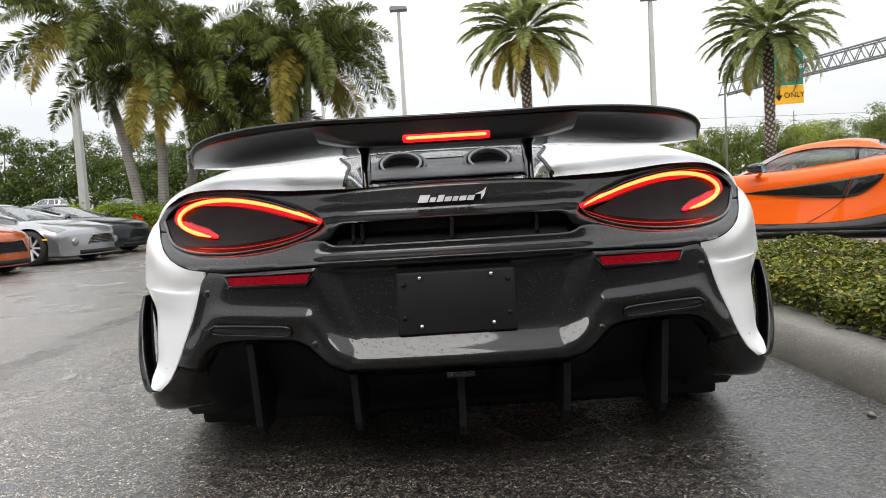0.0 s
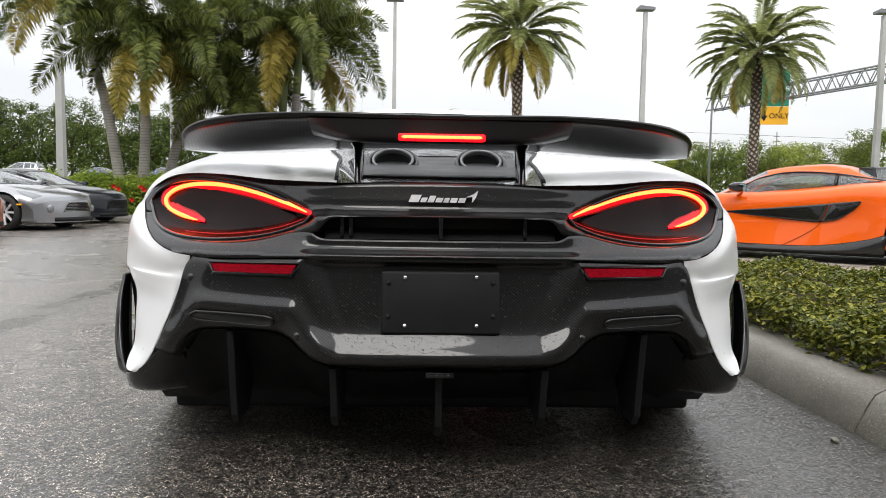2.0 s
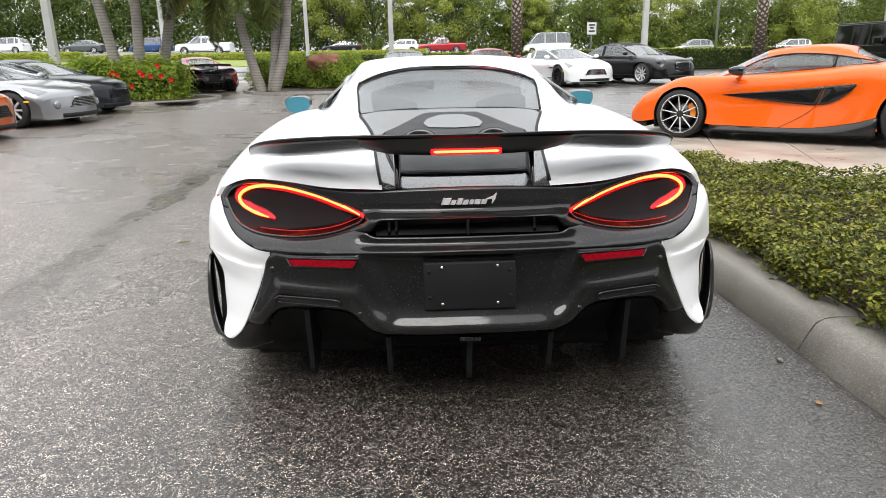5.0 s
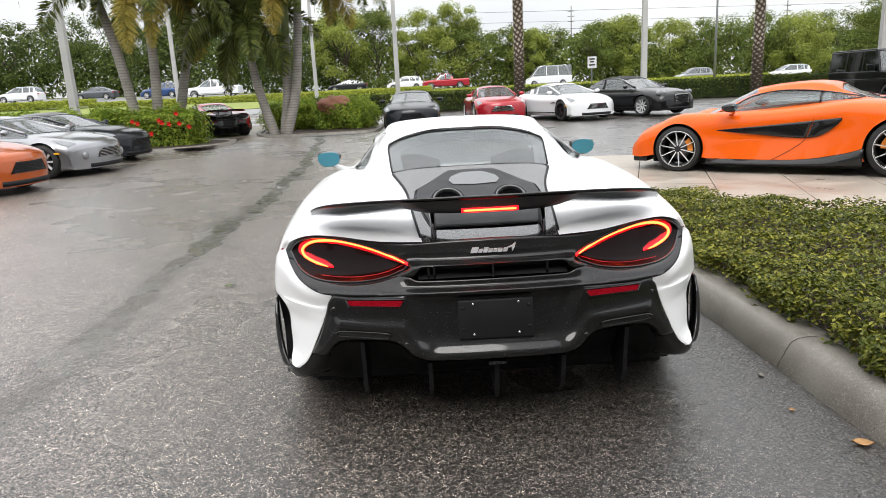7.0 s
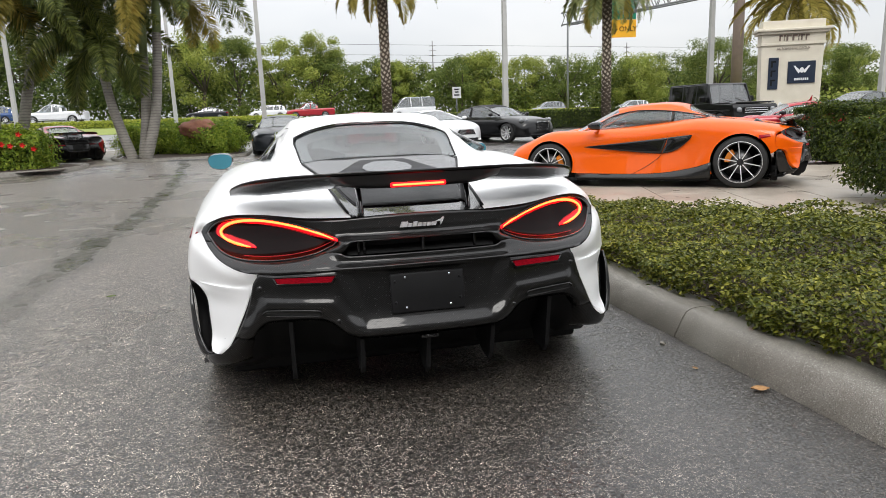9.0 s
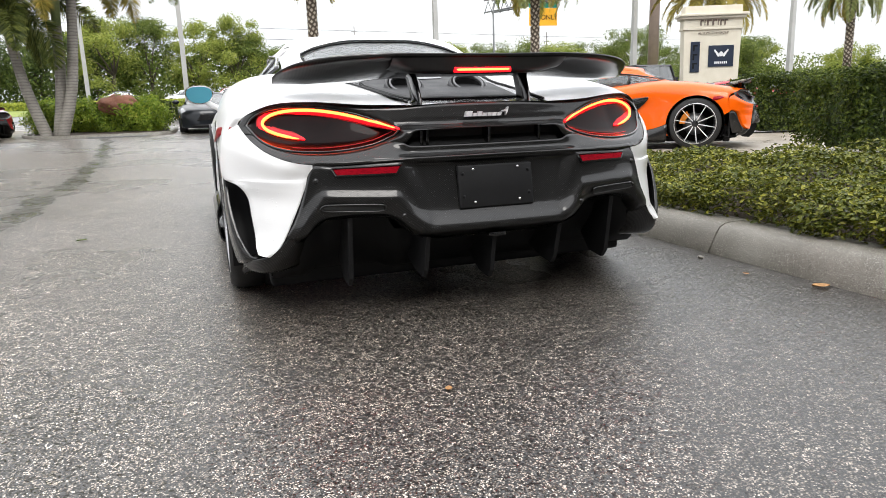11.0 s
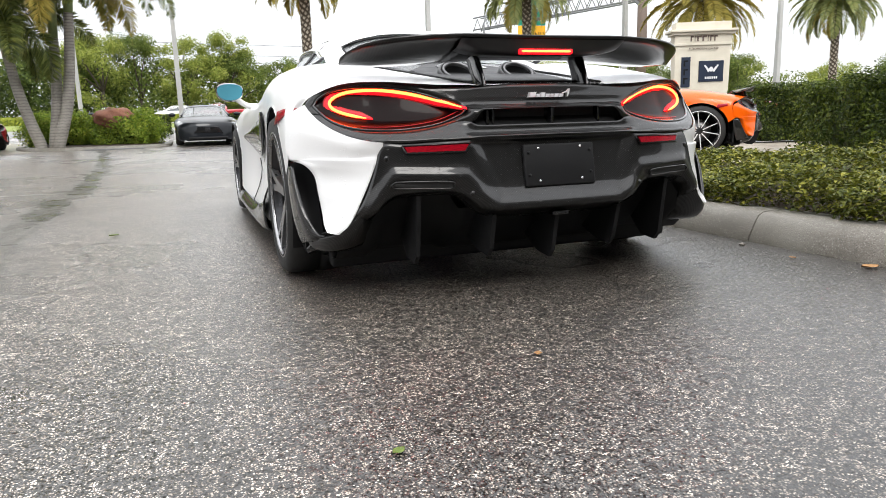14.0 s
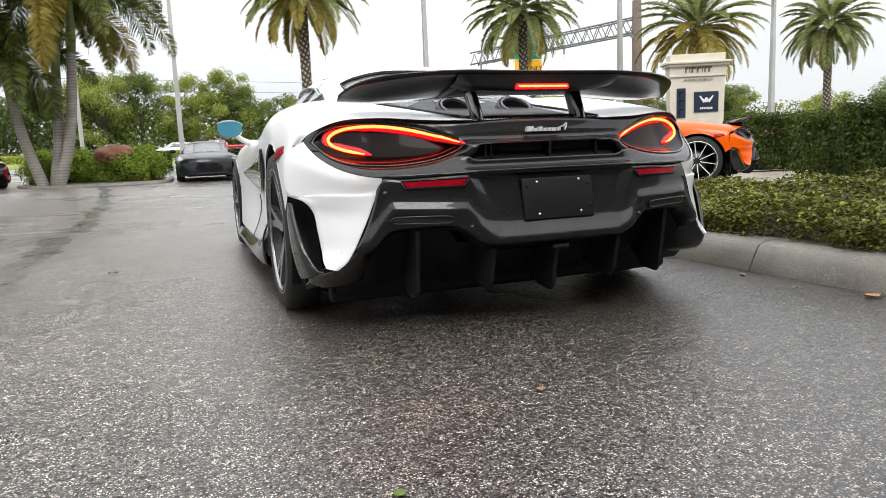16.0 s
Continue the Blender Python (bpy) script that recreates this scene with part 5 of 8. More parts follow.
        ring = spline([(sx * x, tail_y(x, z, True) - 0.004, z) for x, z in sl + sl[:1]], 40)
        tube(b, ring, 0.0042, 6)
        part("slot_rim", b, CARBON, slot, "", True, back)
        # parking sensor discs
        for x, z in ((.645, .535), (.355, .402)):
            b = empty_bm()
            bmesh.ops.create_cone(b, cap_ends=True, segments=18, radius1=0.0105, radius2=0.0100, depth=0.004, matrix=Matrix.Translation((sx * x, tail_y(x, z, True) - 0.0005, z)) @ Matrix.Rotation(math.pi / 2, 4, "X"))
            p("parking_sensor", b, CARBON_DARK)

    # plate holder with its bolts
    b = empty_bm()
    box(b, (-0.148, 1.553, 0.412), (0.148, 1.570, 0.566), 0.006)
    for v in b.verts:
        v.co.y += (v.co.z - 0.49) * 0.16
    plate = p("plate_holder", b, MATTE_BLACK, "blank black number plate holder")
    for x, z, mt, r in ((-.089, .551, CHROME, .0048), (.089, .553, CHROME, .0048), (-.089, .433, CHROME, .0048), (.089, .434, CHROME, .0048), (-.13, .537, MATTE_BLACK, .005), (.13, .539, MATTE_BLACK, .005), (-.13, .455, MATTE_BLACK, .005), (.13, .457, MATTE_BLACK, .005)):
        b = empty_bm()
        bmesh.ops.create_uvsphere(b, u_segments=10, v_segments=6, radius=r * 1.25, matrix=Matrix.Translation((x, 1.5525 + (z - 0.49) * 0.16, z)))
        part("plate_bolt", b, mt, plate, "", True, back)
    # slanted chrome badge, plain strokes and a swoosh
    yb = 1.640
    x = -0.085
    badge = empty_bm()
    for w, h in ((.026, .019), (.015, .012), (.016, .017), (.017, .012), (.013, .012), (.017, .012), (.017, .012)):
        prism(badge, [(x, .738), (x + w, .738), (x + w + h * 0.45, .738 + h), (x + h * 0.45, .738 + h)], yb, yb + 0.02, "y")
        x += w + 0.004
    prism(badge, [(.062, .752), (.085, .760), (.096, .769), (.090, .752), (.080, .738), (.082, .753)], yb, yb + 0.02, "y")
    for v in badge.verts:
        v.co.y += (v.co.z - 0.745) * 0.28
    bmesh.ops.recalc_face_normals(badge, faces=badge.faces)
    p("badge", badge, BADGE, "slanted chrome maker's badge", smooth=False)

    # rear wing on two struts
    te = [(0, 1.650, .960), (.18, 1.648, .961), (.32, 1.650, .962), (.48, 1.672, .958), (.60, 1.712, .949), (.68, 1.765, .935), (.725, 1.825, .915), (.742, 1.88, .898)]
    le = [(0, 1.95, .910), (.18, 1.95, .907), (.32, 1.95, .895), (.48, 1.95, .882), (.60, 1.948, .878), (.68, 1.943, .877), (.725, 1.93, .880), (.742, 1.91, .885)]
    te, le = np.array(spline(te, 26)), np.array(spline(le, 26))
    prof = [(0, 0.004), (0.12, 0.010), (0.35, 0.016), (0.65, 0.017), (0.88, 0.011), (1.0, 0.0), (0.9, -0.012), (0.65, -0.019), (0.35, -0.014), (0.12, -0.006), (0, -0.004)]
    b = empty_bm()
    rings = []
    for s in (-1, 1):
        for t, q in (zip(te, le) if s > 0 else zip(te[::-1], le[::-1])):
            if s < 0 and t[0] < 1e-6:
                continue
            k = 1.0 if t[0] < 0.62 else max(0.25, 1 - (t[0] - 0.62) / 0.16)
            belly = -0.010 * math.exp(-((t[0] - 0.0) / 0.30) ** 4)
            rings.append([b.verts.new((s * (t[0] + (q[0] - t[0]) * f), t[1] + (q[1] - t[1]) * f, t[2] + (q[2] - t[2]) * f + h * k + (belly * 4 * f * (1 - f) if h < 0 else 0) - 0.010 * math.sin(math.pi * f))) for f, h in prof])
    grid_faces(b, rings, loop=True)
    b.faces.new(rings[0])
    b.faces.new(list(reversed(rings[-1])))
    bmesh.ops.recalc_face_normals(b, faces=b.faces)
    wing = p("rear_wing", b, WING_CARBON, "glossy black carbon rear wing")
    b = empty_bm()
    hx = (-.345, -.25, -.13, 0, .13, .25, .345)
    sheet(b, [[(x, 1.655, .950) for x in hx], [(x, 1.672 + .03 * (x / .345) ** 2, .896 + .006 * (abs(x) > .2) + .022 * (abs(x) > .3)) for x in hx], [(x, 1.77, .897 + .004 * (abs(x) > .2) + .012 * (abs(x) > .3)) for x in hx], [(x, 1.93, .903) for x in hx]], 14, 30)
    part("lamp_housing", b, SATIN_DARK, wing, "", True, back)
    b = empty_bm()
    tube(b, [(-0.104, 1.658, 0.9065), (-0.098, 1.655, 0.9065), (0.098, 1.655, 0.9065), (0.104, 1.658, 0.9065)], [0.0022, 0.0040, 0.0040, 0.0022], 10)
    part("brake_lamp", b, LED_CORE if lit else RED_LENS, wing, "lit high-level brake lamp" if lit else "", False, back)
    b = empty_bm()
    box(b, (-0.114, 1.657, 0.8965), (0.114, 1.680, 0.9165), 0.007)
    part("brake_lamp_lens", b, LED_RED if lit else RED_LENS, wing, "glowing red lamp lens" if lit else "", False, back)
    for sx in (-1, 1):
        b = empty_bm()
        rows = []
        for q, wd in (((.224, 1.725, .780), .014), ((.226, 1.745, .83), .013), ((.229, 1.775, .885), .014), ((.236, 1.80, .905), .026)):
            rows.append([b.verts.new((sx * q[0] + wd * math.cos(a), q[1] + 0.05 + 0.058 * math.sin(a), q[2])) for a in np.linspace(0, 2 * math.pi, 14, endpoint=False)])
        grid_faces(b, rows, loop=True)
        bmesh.ops.recalc_face_normals(b, faces=b.faces)
        part("wing_strut", b, GLOSS_BLACK, wing, "", True, back)

    # wheels
    rim, face = rim or DARK_ALLOY, face or DARK_ALLOY
    for sx in (-1, 1):
        wheel(car, sx * 0.800, YR, 0.354, 0.285, rim, face, handed_spokes, sx, CALIPER)
        wheel(car, sx * 0.815, YF, 0.325, 0.235, rim, face, handed_spokes, sx, CALIPER)
    # the greenhouse leans in towards the roof
    for ob in car.children:
        kind = ob.name.split(".")[0]
        if kind in ("roof", "roof_rail", "side_window", "quarter_window", "window_trim", "buttress", "windscreen"):
            for v in ob.data.vertices:
                f = max(0.0, min(1.0, (abs(v.co.x) - 0.46) / 0.14))
                up = max(0.0, min(1.0, (v.co.z - 0.94) / 0.12))
                low = max(0.0, min(1.0, (0.95 - v.co.z) / 0.06)) * (kind == "side_window")
                v.co.x -= math.copysign((0.075 * up - 0.03 * low) * f, v.co.x)
    # the flanks draw in a little past the lamps
    for ob in car.children:
        if ob.type == "MESH" and ob.name.split(".")[0] not in ("wheel", "wing_mirror", "mirror_stalk"):
            for v in ob.data.vertices:
                if v.co.y > 2.88:
                    v.co.y = 2.88 + (v.co.y - 2.88) * (0.74 if lit else 0.92)
                if abs(v.co.x) > 0.84:
                    v.co.x = math.copysign(0.84 + (abs(v.co.x) - 0.84) * 0.88, v.co.x)
    return car


white_car = sports_coupe(Matrix.Translation((-0.005, 1.6, 0)) @ Matrix.Rotation(0.010, 4, "Z") @ Matrix.Translation((0, YR - 1.6, 0)), WHITE_PAINT, "wet white sports coupe with black carbon tail and lit red lamps", True, handed_spokes=5, face=GREY_ALLOY)

# ---- ground: one sheet, level round the car, climbing gently to the road ----
LEVEL = curve1([(-400, 0.0), (0, 0.0), (14, 0.0), (23, 0.10), (32, 0.25), (50, 0.75), (75, 1.55), (100, 1.9), (160, 2.2), (3000, 2.6)])
YS = [-300, -60, -20, -8, -4, -2, -1, 0, 1, 2, 3, 4, 5, 6, 8, 10, 12, 14, 17, 20, 23, 26, 29, 32, 36, 41, 46, 52, 58, 66, 75, 85, 95, 110, 140, 200, 500, 1500, 3000]
XS = [-2000, -400, -150, -60, -40, -25, -16, -11, -8, -6, -4, -3, -2, -1, 0, 1, 2, 3, 4, 6, 8, 11, 16, 25, 40, 60, 150, 400, 2000]


def ground_z(x, y):
    """The ground's height: past the lot it also falls a little to the east."""
    far = min(1.0, max(0.0, (y - 38.0) / 45.0))
    return LEVEL(y) - far * (0.3 + 0.022 * max(-90.0, min(90.0, x)))


b = empty_bm()
grid_faces(b, [[b.verts.new((x, y, ground_z(x, y))) for x in XS] for y in YS], flip=True)
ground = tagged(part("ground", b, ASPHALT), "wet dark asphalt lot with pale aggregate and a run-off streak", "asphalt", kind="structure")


def band(name, y0, y1, lift, material, label, category, x0=-160, x1=160):
    bm = empty_bm()
    ys = np.linspace(y0, y1, 8)
    grid_faces(bm, [[bm.verts.new((x, y, ground_z(x, y) + lift)) for x in np.linspace(x0, x1, 30)] for y in ys], flip=True)
    return tagged(part(name, bm, material), label, category, kind="structure")


PALE_ROAD = surface("pale_wet_road", (0.16, 0.16, 0.16), (0.27, 0.27, 0.265), 0.6, (0.35, 0.6), fine=8.0, relief=0.0, world_space=True)
band("pavement", 40.5, 48.0, 0.03, PALE_ROAD, "pale damp frontage lane beyond the hedge", "pavement")
band("lawn", 48.0, 63.0, 0.06, GRASS, "bright mown grass verge beside the road", "grass")
band("road", 63.0, 93.0, 0.04, PALE_ROAD, "grey wet highway beyond the verge", "road")
band("far_bank", 93.0, 135.0, 0.05, GRASS, "shaded grassy bank under the trees", "grass")


# ---- kerbs ----
def kerb_section(bm, line, h=0.15, w=0.17, slope=0.09, ground_z=0.0):
    """A battered, round-topped kerb along a plan line; the road lies to the left of its run."""
    rings = []
    for i, q in enumerate(line):
        a, c = line[max(i - 1, 0)], line[min(i + 1, len(line) - 1)]
        d = Vector((c[0] - a[0], c[1] - a[1])).normalized()
        s = Vector((d.y, -d.x))
        rings.append([bm.verts.new((q[0] + s.x * u, q[1] + s.y * u, ground_z + z)) for u, z in ((0.0, -0.05), (0.0, 0.012), (slope * 0.42, h * 0.60), (slope * 0.7, h * 0.86), (slope * 1.05, h * 0.97), (slope * 1.5, h), (slope + w, h), (slope + w, -0.05))])
    grid_faces(bm, rings)
    for end in (rings[0], rings[-1]):
        bm.faces.new([bm.verts.new(q.co) for q in end])
    bmesh.ops.recalc_face_normals(bm, faces=bm.faces)


def kerb_x(y):
    return 1.395 - 0.035 * (y - 1.3)


kerb = thing("kerb", Matrix.Identity(4), "rounded weathered concrete kerb edging the planted bed", "kerb", kind="structure")
for y0, y1 in ((-6.0, -3.0), (-3.0, -0.6), (-0.6, 2.02), (2.02, 4.4), (4.4, 6.7)):
    b = empty_bm()
    kerb_section(b, [(kerb_x(y), y) for y in np.linspace(y0 + 0.004, y1 - 0.004, 12)])
    part("kerb_stone", b, CONCRETE, kerb)
b = empty_bm()
arc = [(kerb_x(6.7) + 0.75 * (1 - math.cos(a)), 6.708 + 0.75 * math.sin(a)) for a in np.linspace(0, math.pi / 4, 9)]
kerb_section(b, arc, 0.13)
for v in b.verts:
    if v.co.x > 2.2:
        v.co.z -= 0.04
part("kerb_stone", b, CONCRETE, kerb)

island_kerb = thing("island_kerb", Matrix.Identity(4), "low concrete kerb round the planted island", "kerb", kind="structure")
b = empty_bm()
isl = spline([(-7.0, 30.5), (-6.4, 24.5), (-5.6, 22.4), (-4.2, 21.9), (-3.0, 21.95), (-2.35, 22.3), (-2.15, 23.2), (-2.2, 27.0), (-2.3, 31.0)], 40)
kerb_section(b, [(q[0], q[1]) for q in isl], 0.13, 0.15, 0.06, 0.06)
part("kerb_stone", b, CONCRETE, island_kerb)
b = empty_bm()
kerb_section(b, [(q[0], q[1]) for q in spline([(-17, 17.2), (-12, 17.6), (-8.4, 18.2), (-7.0, 18.9), (-6.5, 20.0), (-6.9, 21.4), (-8.6, 22.4), (-12, 23)], 30)], 0.13, 0.15, 0.06, 0.03)
part("kerb_stone", b, CONCRETE, island_kerb)


# ---- paver pad under the orange car ----
PAD_Z = 0.05
PADX = Vector((-0.953, 0.303))
PADN = Vector((0.303, 0.953))
pad_origin = Vector((3.2, 5.6))
pad = thing("pad", Matrix.Identity(4), "pale wet stone paver pad under the orange car", "paving", kind="structure")
b = empty_bm()
prism(b, [(1.55, 6.9), (1.9, 9.7), (2.9, 11.2), (14, 9.5), (14, 0.5), (5.2, 3.4), (3.9, 4.3)], 0.0, PAD_Z - 0.012)
part("pad_bed", b, SOIL, pad, smooth=False)
bed_edge = [(1.3, 6.95), (2.51, 5.61), (4.11, 3.87), (5.2, 3.4), (14, 0.6)]


def bed_far(x):
    for (ax, ay), (bx, by) in zip(bed_edge, bed_edge[1:]):
        if x <= bx:
            return ay + (by - ay) * (x - ax) / (bx - ax)
    return bed_edge[-1][1]


tile_mesh = {}
for i in range(-7, 13):
    for j in range(-2, 7):
        c = pad_origin + PADX * (-0.92 * i) + PADN * (0.92 * (j + 0.5))
        if c.y < bed_far(max(c.x, 1.3)) - 0.1 or c.x < 1.6 + 0.25 * max(0, c.y - 7) or c.y > 12.0 - 0.32 * c.x or c.x > 12.5:
            continue
        if "m" not in tile_mesh:
            bt = empty_bm()
            box(bt, (-0.455, -0.455, -0.03), (0.455, 0.455, 0.0), 0.004)
            tile_mesh["m"] = bpy.data.meshes.new("paver")
            bt.to_mesh(tile_mesh["m"])
            bt.free()
            tile_mesh["m"].materials.append(PAVER)
        o = new("paver", tile_mesh["m"])
        o.parent = pad
        o.matrix_world = Matrix.Translation((c.x, c.y, PAD_Z + 0.0006 * ((i * 7 + j * 3) % 5))) @ Matrix.Rotation(math.atan2(PADX.y, PADX.x), 4, "Z")

# tan wet apron that leads out between the islands
APRON = surface("wet_tan_concrete", (0.20, 0.17, 0.13), (0.36, 0.31, 0.25), 0.9, (0.25, 0.5), fine=30.0, relief=0.001, world_space=True, coat=0.4)
b = empty_bm()
a_left = curve1([(20.2, -8.1), (21.0, -7.3), (22.5, -7.5), (30.0, -8.6)])
a_right = curve1([(20.2, -6.9), (21.0, -5.6), (22.0, -5.75), (24.5, -6.55), (30.0, -7.2)])
grid_faces(b, [[b.verts.new((x, y, ground_z(x, y) + 0.010)) for x in np.linspace(a_left(y), a_right(y), 8)] for y in np.linspace(20.2, 30.0, 24)], flip=True)
tagged(part("apron", b, APRON), "tan wet concrete apron between the planted islands", "paving", kind="structure")

# unseen walls added round the lot; the block behind the walk darkens the carbon's reflections
WALL_GREY = surface("unseen_wall_grey", (0.06, 0.058, 0.056), (0.11, 0.106, 0.10), 0.8, (0.6, 0.8), fine=20.0, relief=0.002, world_space=True)
b = empty_bm()
box(b, (-45, -26.5, 0.0), (45, -26.0, 5.0))
box(b, (-16.0, -26.0, 0.0), (26.0, -10.0, 11.0))
tagged(part("wall_south", b, WALL_GREY, smooth=False), "plain grey unseen wall added behind the walk to darken reflections", "wall", kind="structure")
for nm, x0, x1, y1, side in (("wall_west", -48.0, -47.5, 30.0, "western"), ("wall_east", 62.0, 62.5, 26.0, "eastern")):
    b = empty_bm()
    box(b, (x0, -26.5, 0.0), (x1, y1, 7.0))
    tagged(part(nm, b, WALL_GREY, smooth=False), "plain grey wall closing the lot's %s edge" % side, "wall", kind="structure")
b = empty_bm()
box(b, (-45, -26.0, 4.4), (45, -23.5, 5.0))
tagged(part("canopy", b, WALL_GREY, smooth=False), "plain grey canopy added to the unseen wall", "canopy", kind="structure")

# ---- foliage ----
RNG = np.random.default_rng(7)


def leaf_cloud(name, centres, normals, length, width, material, parent=None, fold=0.25):
    """Many small pointed leaves in one mesh: centre, facing and size for each."""
    n = len(centres)
    c = np.asarray(centres, float)
    nn = np.asarray(normals, float)
    nn /= np.linalg.norm(nn, axis=1)[:, None] + 1e-9
    r = RNG.normal(size=(n, 3))
    u = np.cross(nn, r)
    u /= np.linalg.norm(u, axis=1)[:, None] + 1e-9
    v = np.cross(nn, u)
    ln = (length * RNG.uniform(0.7, 1.3, n))[:, None]
    wd = (width * RNG.uniform(0.7, 1.3, n))[:, None]
    verts = np.stack([c - u * ln * 0.5, c + v * wd * 0.5 + nn * wd * fold, c + u * ln * 0.5, c - v * wd * 0.5 + nn * wd * fold], 1).reshape(-1, 3)
    idx = np.arange(n * 4).reshape(n, 4)
    faces = np.concatenate([idx[:, [0, 1, 2]], idx[:, [0, 2, 3]]])
    me = bpy.data.meshes.new(name)
    me.from_pydata(verts.tolist(), [], faces.tolist())
    me.materials.append(material)
    ob = new(name, me)
    ob.parent = parent
    return ob


# ground-cover bed behind the kerb
n_bed = 205000
bx = 1.53 + (9.0 - 1.53) * RNG.random(n_bed) ** 1.7
by = -3.0 + 10.2 * RNG.random(n_bed)
edge = np.array([bed_far(x) for x in bx])
left = 1.575 - 0.035 * (by - 1.3) + 0.05 * np.sin(by * 7.0) + 0.03 * np.sin(by * 19.0)
ok = (by < edge - 0.08) & (bx > left)
bx, by = bx[ok], by[ok]
rise = np.clip((bx - (1.50 - 0.035 * (by - 1.3))) / 0.16, 0.25, 1.0)
swell = 0.035 * np.sin(bx * 3.1 + by * 1.7) + 0.025 * np.sin(bx * 7.3 - by * 5.1) + 0.02 * np.sin(by * 11.0 + bx * 4.0)
bz = 0.15 + rise * (0.145 + swell) * np.where(RNG.random(len(bx)) < 0.75, 1.0, RNG.random(len(bx)) * 0.9) + RNG.normal(0, 0.014, len(bx))
# the clipped edge hangs over the kerb
n_hem = 9000
hy = -3.0 + 9.6 * RNG.random(n_hem)
hx = 1.60 - 0.035 * (hy - 1.3) + 0.035 * np.sin(hy * 7.0) + 0.025 * np.sin(hy * 19.0) + RNG.normal(0.02, 0.03, n_hem)
hz = 0.16 + 0.13 * RNG.random(n_hem) ** 0.8
keep = hy < np.array([bed_far(x) for x in hx]) - 0.1
bx, by, bz = np.concatenate([bx, hx[keep]]), np.concatenate([by, hy[keep]]), np.concatenate([bz, hz[keep]])
rise = np.concatenate([rise, np.full(int(keep.sum()), 0.3)])
bn = np.stack([RNG.normal(0, 0.55, len(bx)) - 0.4 * (1 - rise), RNG.normal(0, 0.55, len(bx)), np.ones(len(bx))], 1)
far = np.clip((bx - 1.6) / 3.0, 0, 1)
bed = leaf_cloud("ground_cover", np.stack([bx, by, bz], 1), bn, 0.031 + 0.018 * far, 0.017 + 0.011 * far, LEAF_BED)
tagged(bed, "low clipped yellow-green ground-cover shrubs filling the kerbed bed", "ground cover", kind="stuff")
b = empty_bm()
rows = []
for x in np.linspace(1.645, 9.0, 40):
    f = bed_far(x)
    rows.append([b.verts.new((x - 0.035 * (y - 1.3), y, 0.125 + 0.07 * min(1, max(0, (x - 1.68) / 0.25)))) for y in np.linspace(-3.2, f - 0.05, 30)])
grid_faces(b, rows)
tagged(part("bed_soil", b, SOIL), "dark mulch under the ground-cover shrubs", "soil", kind="structure")


def hedge(plan, z0, z1, count, label, material=LEAF_HEDGE, leaf=0.06, group="hedges", round_top=0.0, name="hedge", wild=0.0, core_mat=None):
    """A clipped hedge over a quadrilateral plan (four corners): dark core and a coat of leaves."""
    q = [np.array(p, float) for p in plan]
    h = thing(name, Matrix.Translation((q[0][0], q[0][1], z0)), label, "hedge", group)
    inv = -np.array([q[0][0], q[0][1], z0])
    mid = sum(q) / 4
    b = empty_bm()
    size = np.linalg.norm(q[1] - q[0])
    eu, ew = (q[1] - q[0]) / size, (q[3] - q[0]) / np.linalg.norm(q[3] - q[0])
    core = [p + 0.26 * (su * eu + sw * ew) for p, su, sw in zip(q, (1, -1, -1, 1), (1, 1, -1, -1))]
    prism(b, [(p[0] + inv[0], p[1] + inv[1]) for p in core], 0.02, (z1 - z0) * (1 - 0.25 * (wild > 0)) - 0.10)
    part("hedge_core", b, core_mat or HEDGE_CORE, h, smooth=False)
    pts, nrm = [], []
    areas = []
    for k in range(4):
        a, c = q[k], q[(k + 1) % 4]
        areas.append(np.linalg.norm(c - a) * (z1 - z0))
    top_area = 0.5 * abs(np.cross(q[2] - q[0], q[3] - q[1]))
    tot = sum(areas) + top_area
    for k in range(4):
        a, c = q[k], q[(k + 1) % 4]
        m = int(count * areas[k] / tot)
        t, s = RNG.random(m), RNG.random(m) ** 0.85
        d = c - a
        out = np.array([d[1], -d[0]]) / (np.linalg.norm(d) + 1e-9)
        if np.dot(out, (a + c) / 2 - mid) < 0:
            out = -out
        bulge = RNG.normal(0, 0.035 + 0.10 * wild, m) + (0.05 + 0.10 * wild) * np.sin(t * size * 3.0 + s * 4.0 + 2.0 * np.sin(t * size * 1.3)) - 0.07 + 0.10 * wild * (0.5 - np.abs(s - 0.5)) * 2
        xy = a + t[:, None] * d + out * bulge[:, None]
        pts.append(np.column_stack([xy, z0 + 0.04 + s * (z1 - z0 - 0.04)]))
        nrm.append(np.column_stack([np.tile(out, (m, 1)) + RNG.normal(0, 0.5, (m, 2)), RNG.normal(0.4, 0.5, m)]))
    m = int(count * top_area / tot)
    t, s = RNG.random(m), RNG.random(m)
    xy = (q[0] * ((1 - t) * (1 - s))[:, None] + q[1] * (t * (1 - s))[:, None] + q[2] * (t * s)[:, None] + q[3] * ((1 - t) * s)[:, None])
    zz = z1 + RNG.normal(0, 0.03 + 0.07 * wild, m) + (0.04 + 0.09 * wild) * np.sin(xy[:, 0] * 4.1 + xy[:, 1] * 3.3 + 1.5 * np.sin(xy[:, 0] * 1.7)) - 0.03
    pts.append(np.column_stack([xy, zz]))
    nrm.append(np.column_stack([RNG.normal(0, 0.5, (m, 2)), np.ones(m)]))
    leaf_cloud("foliage", np.concatenate(pts) + inv, np.concatenate(nrm), leaf, leaf * 0.55, material, h)
    return h


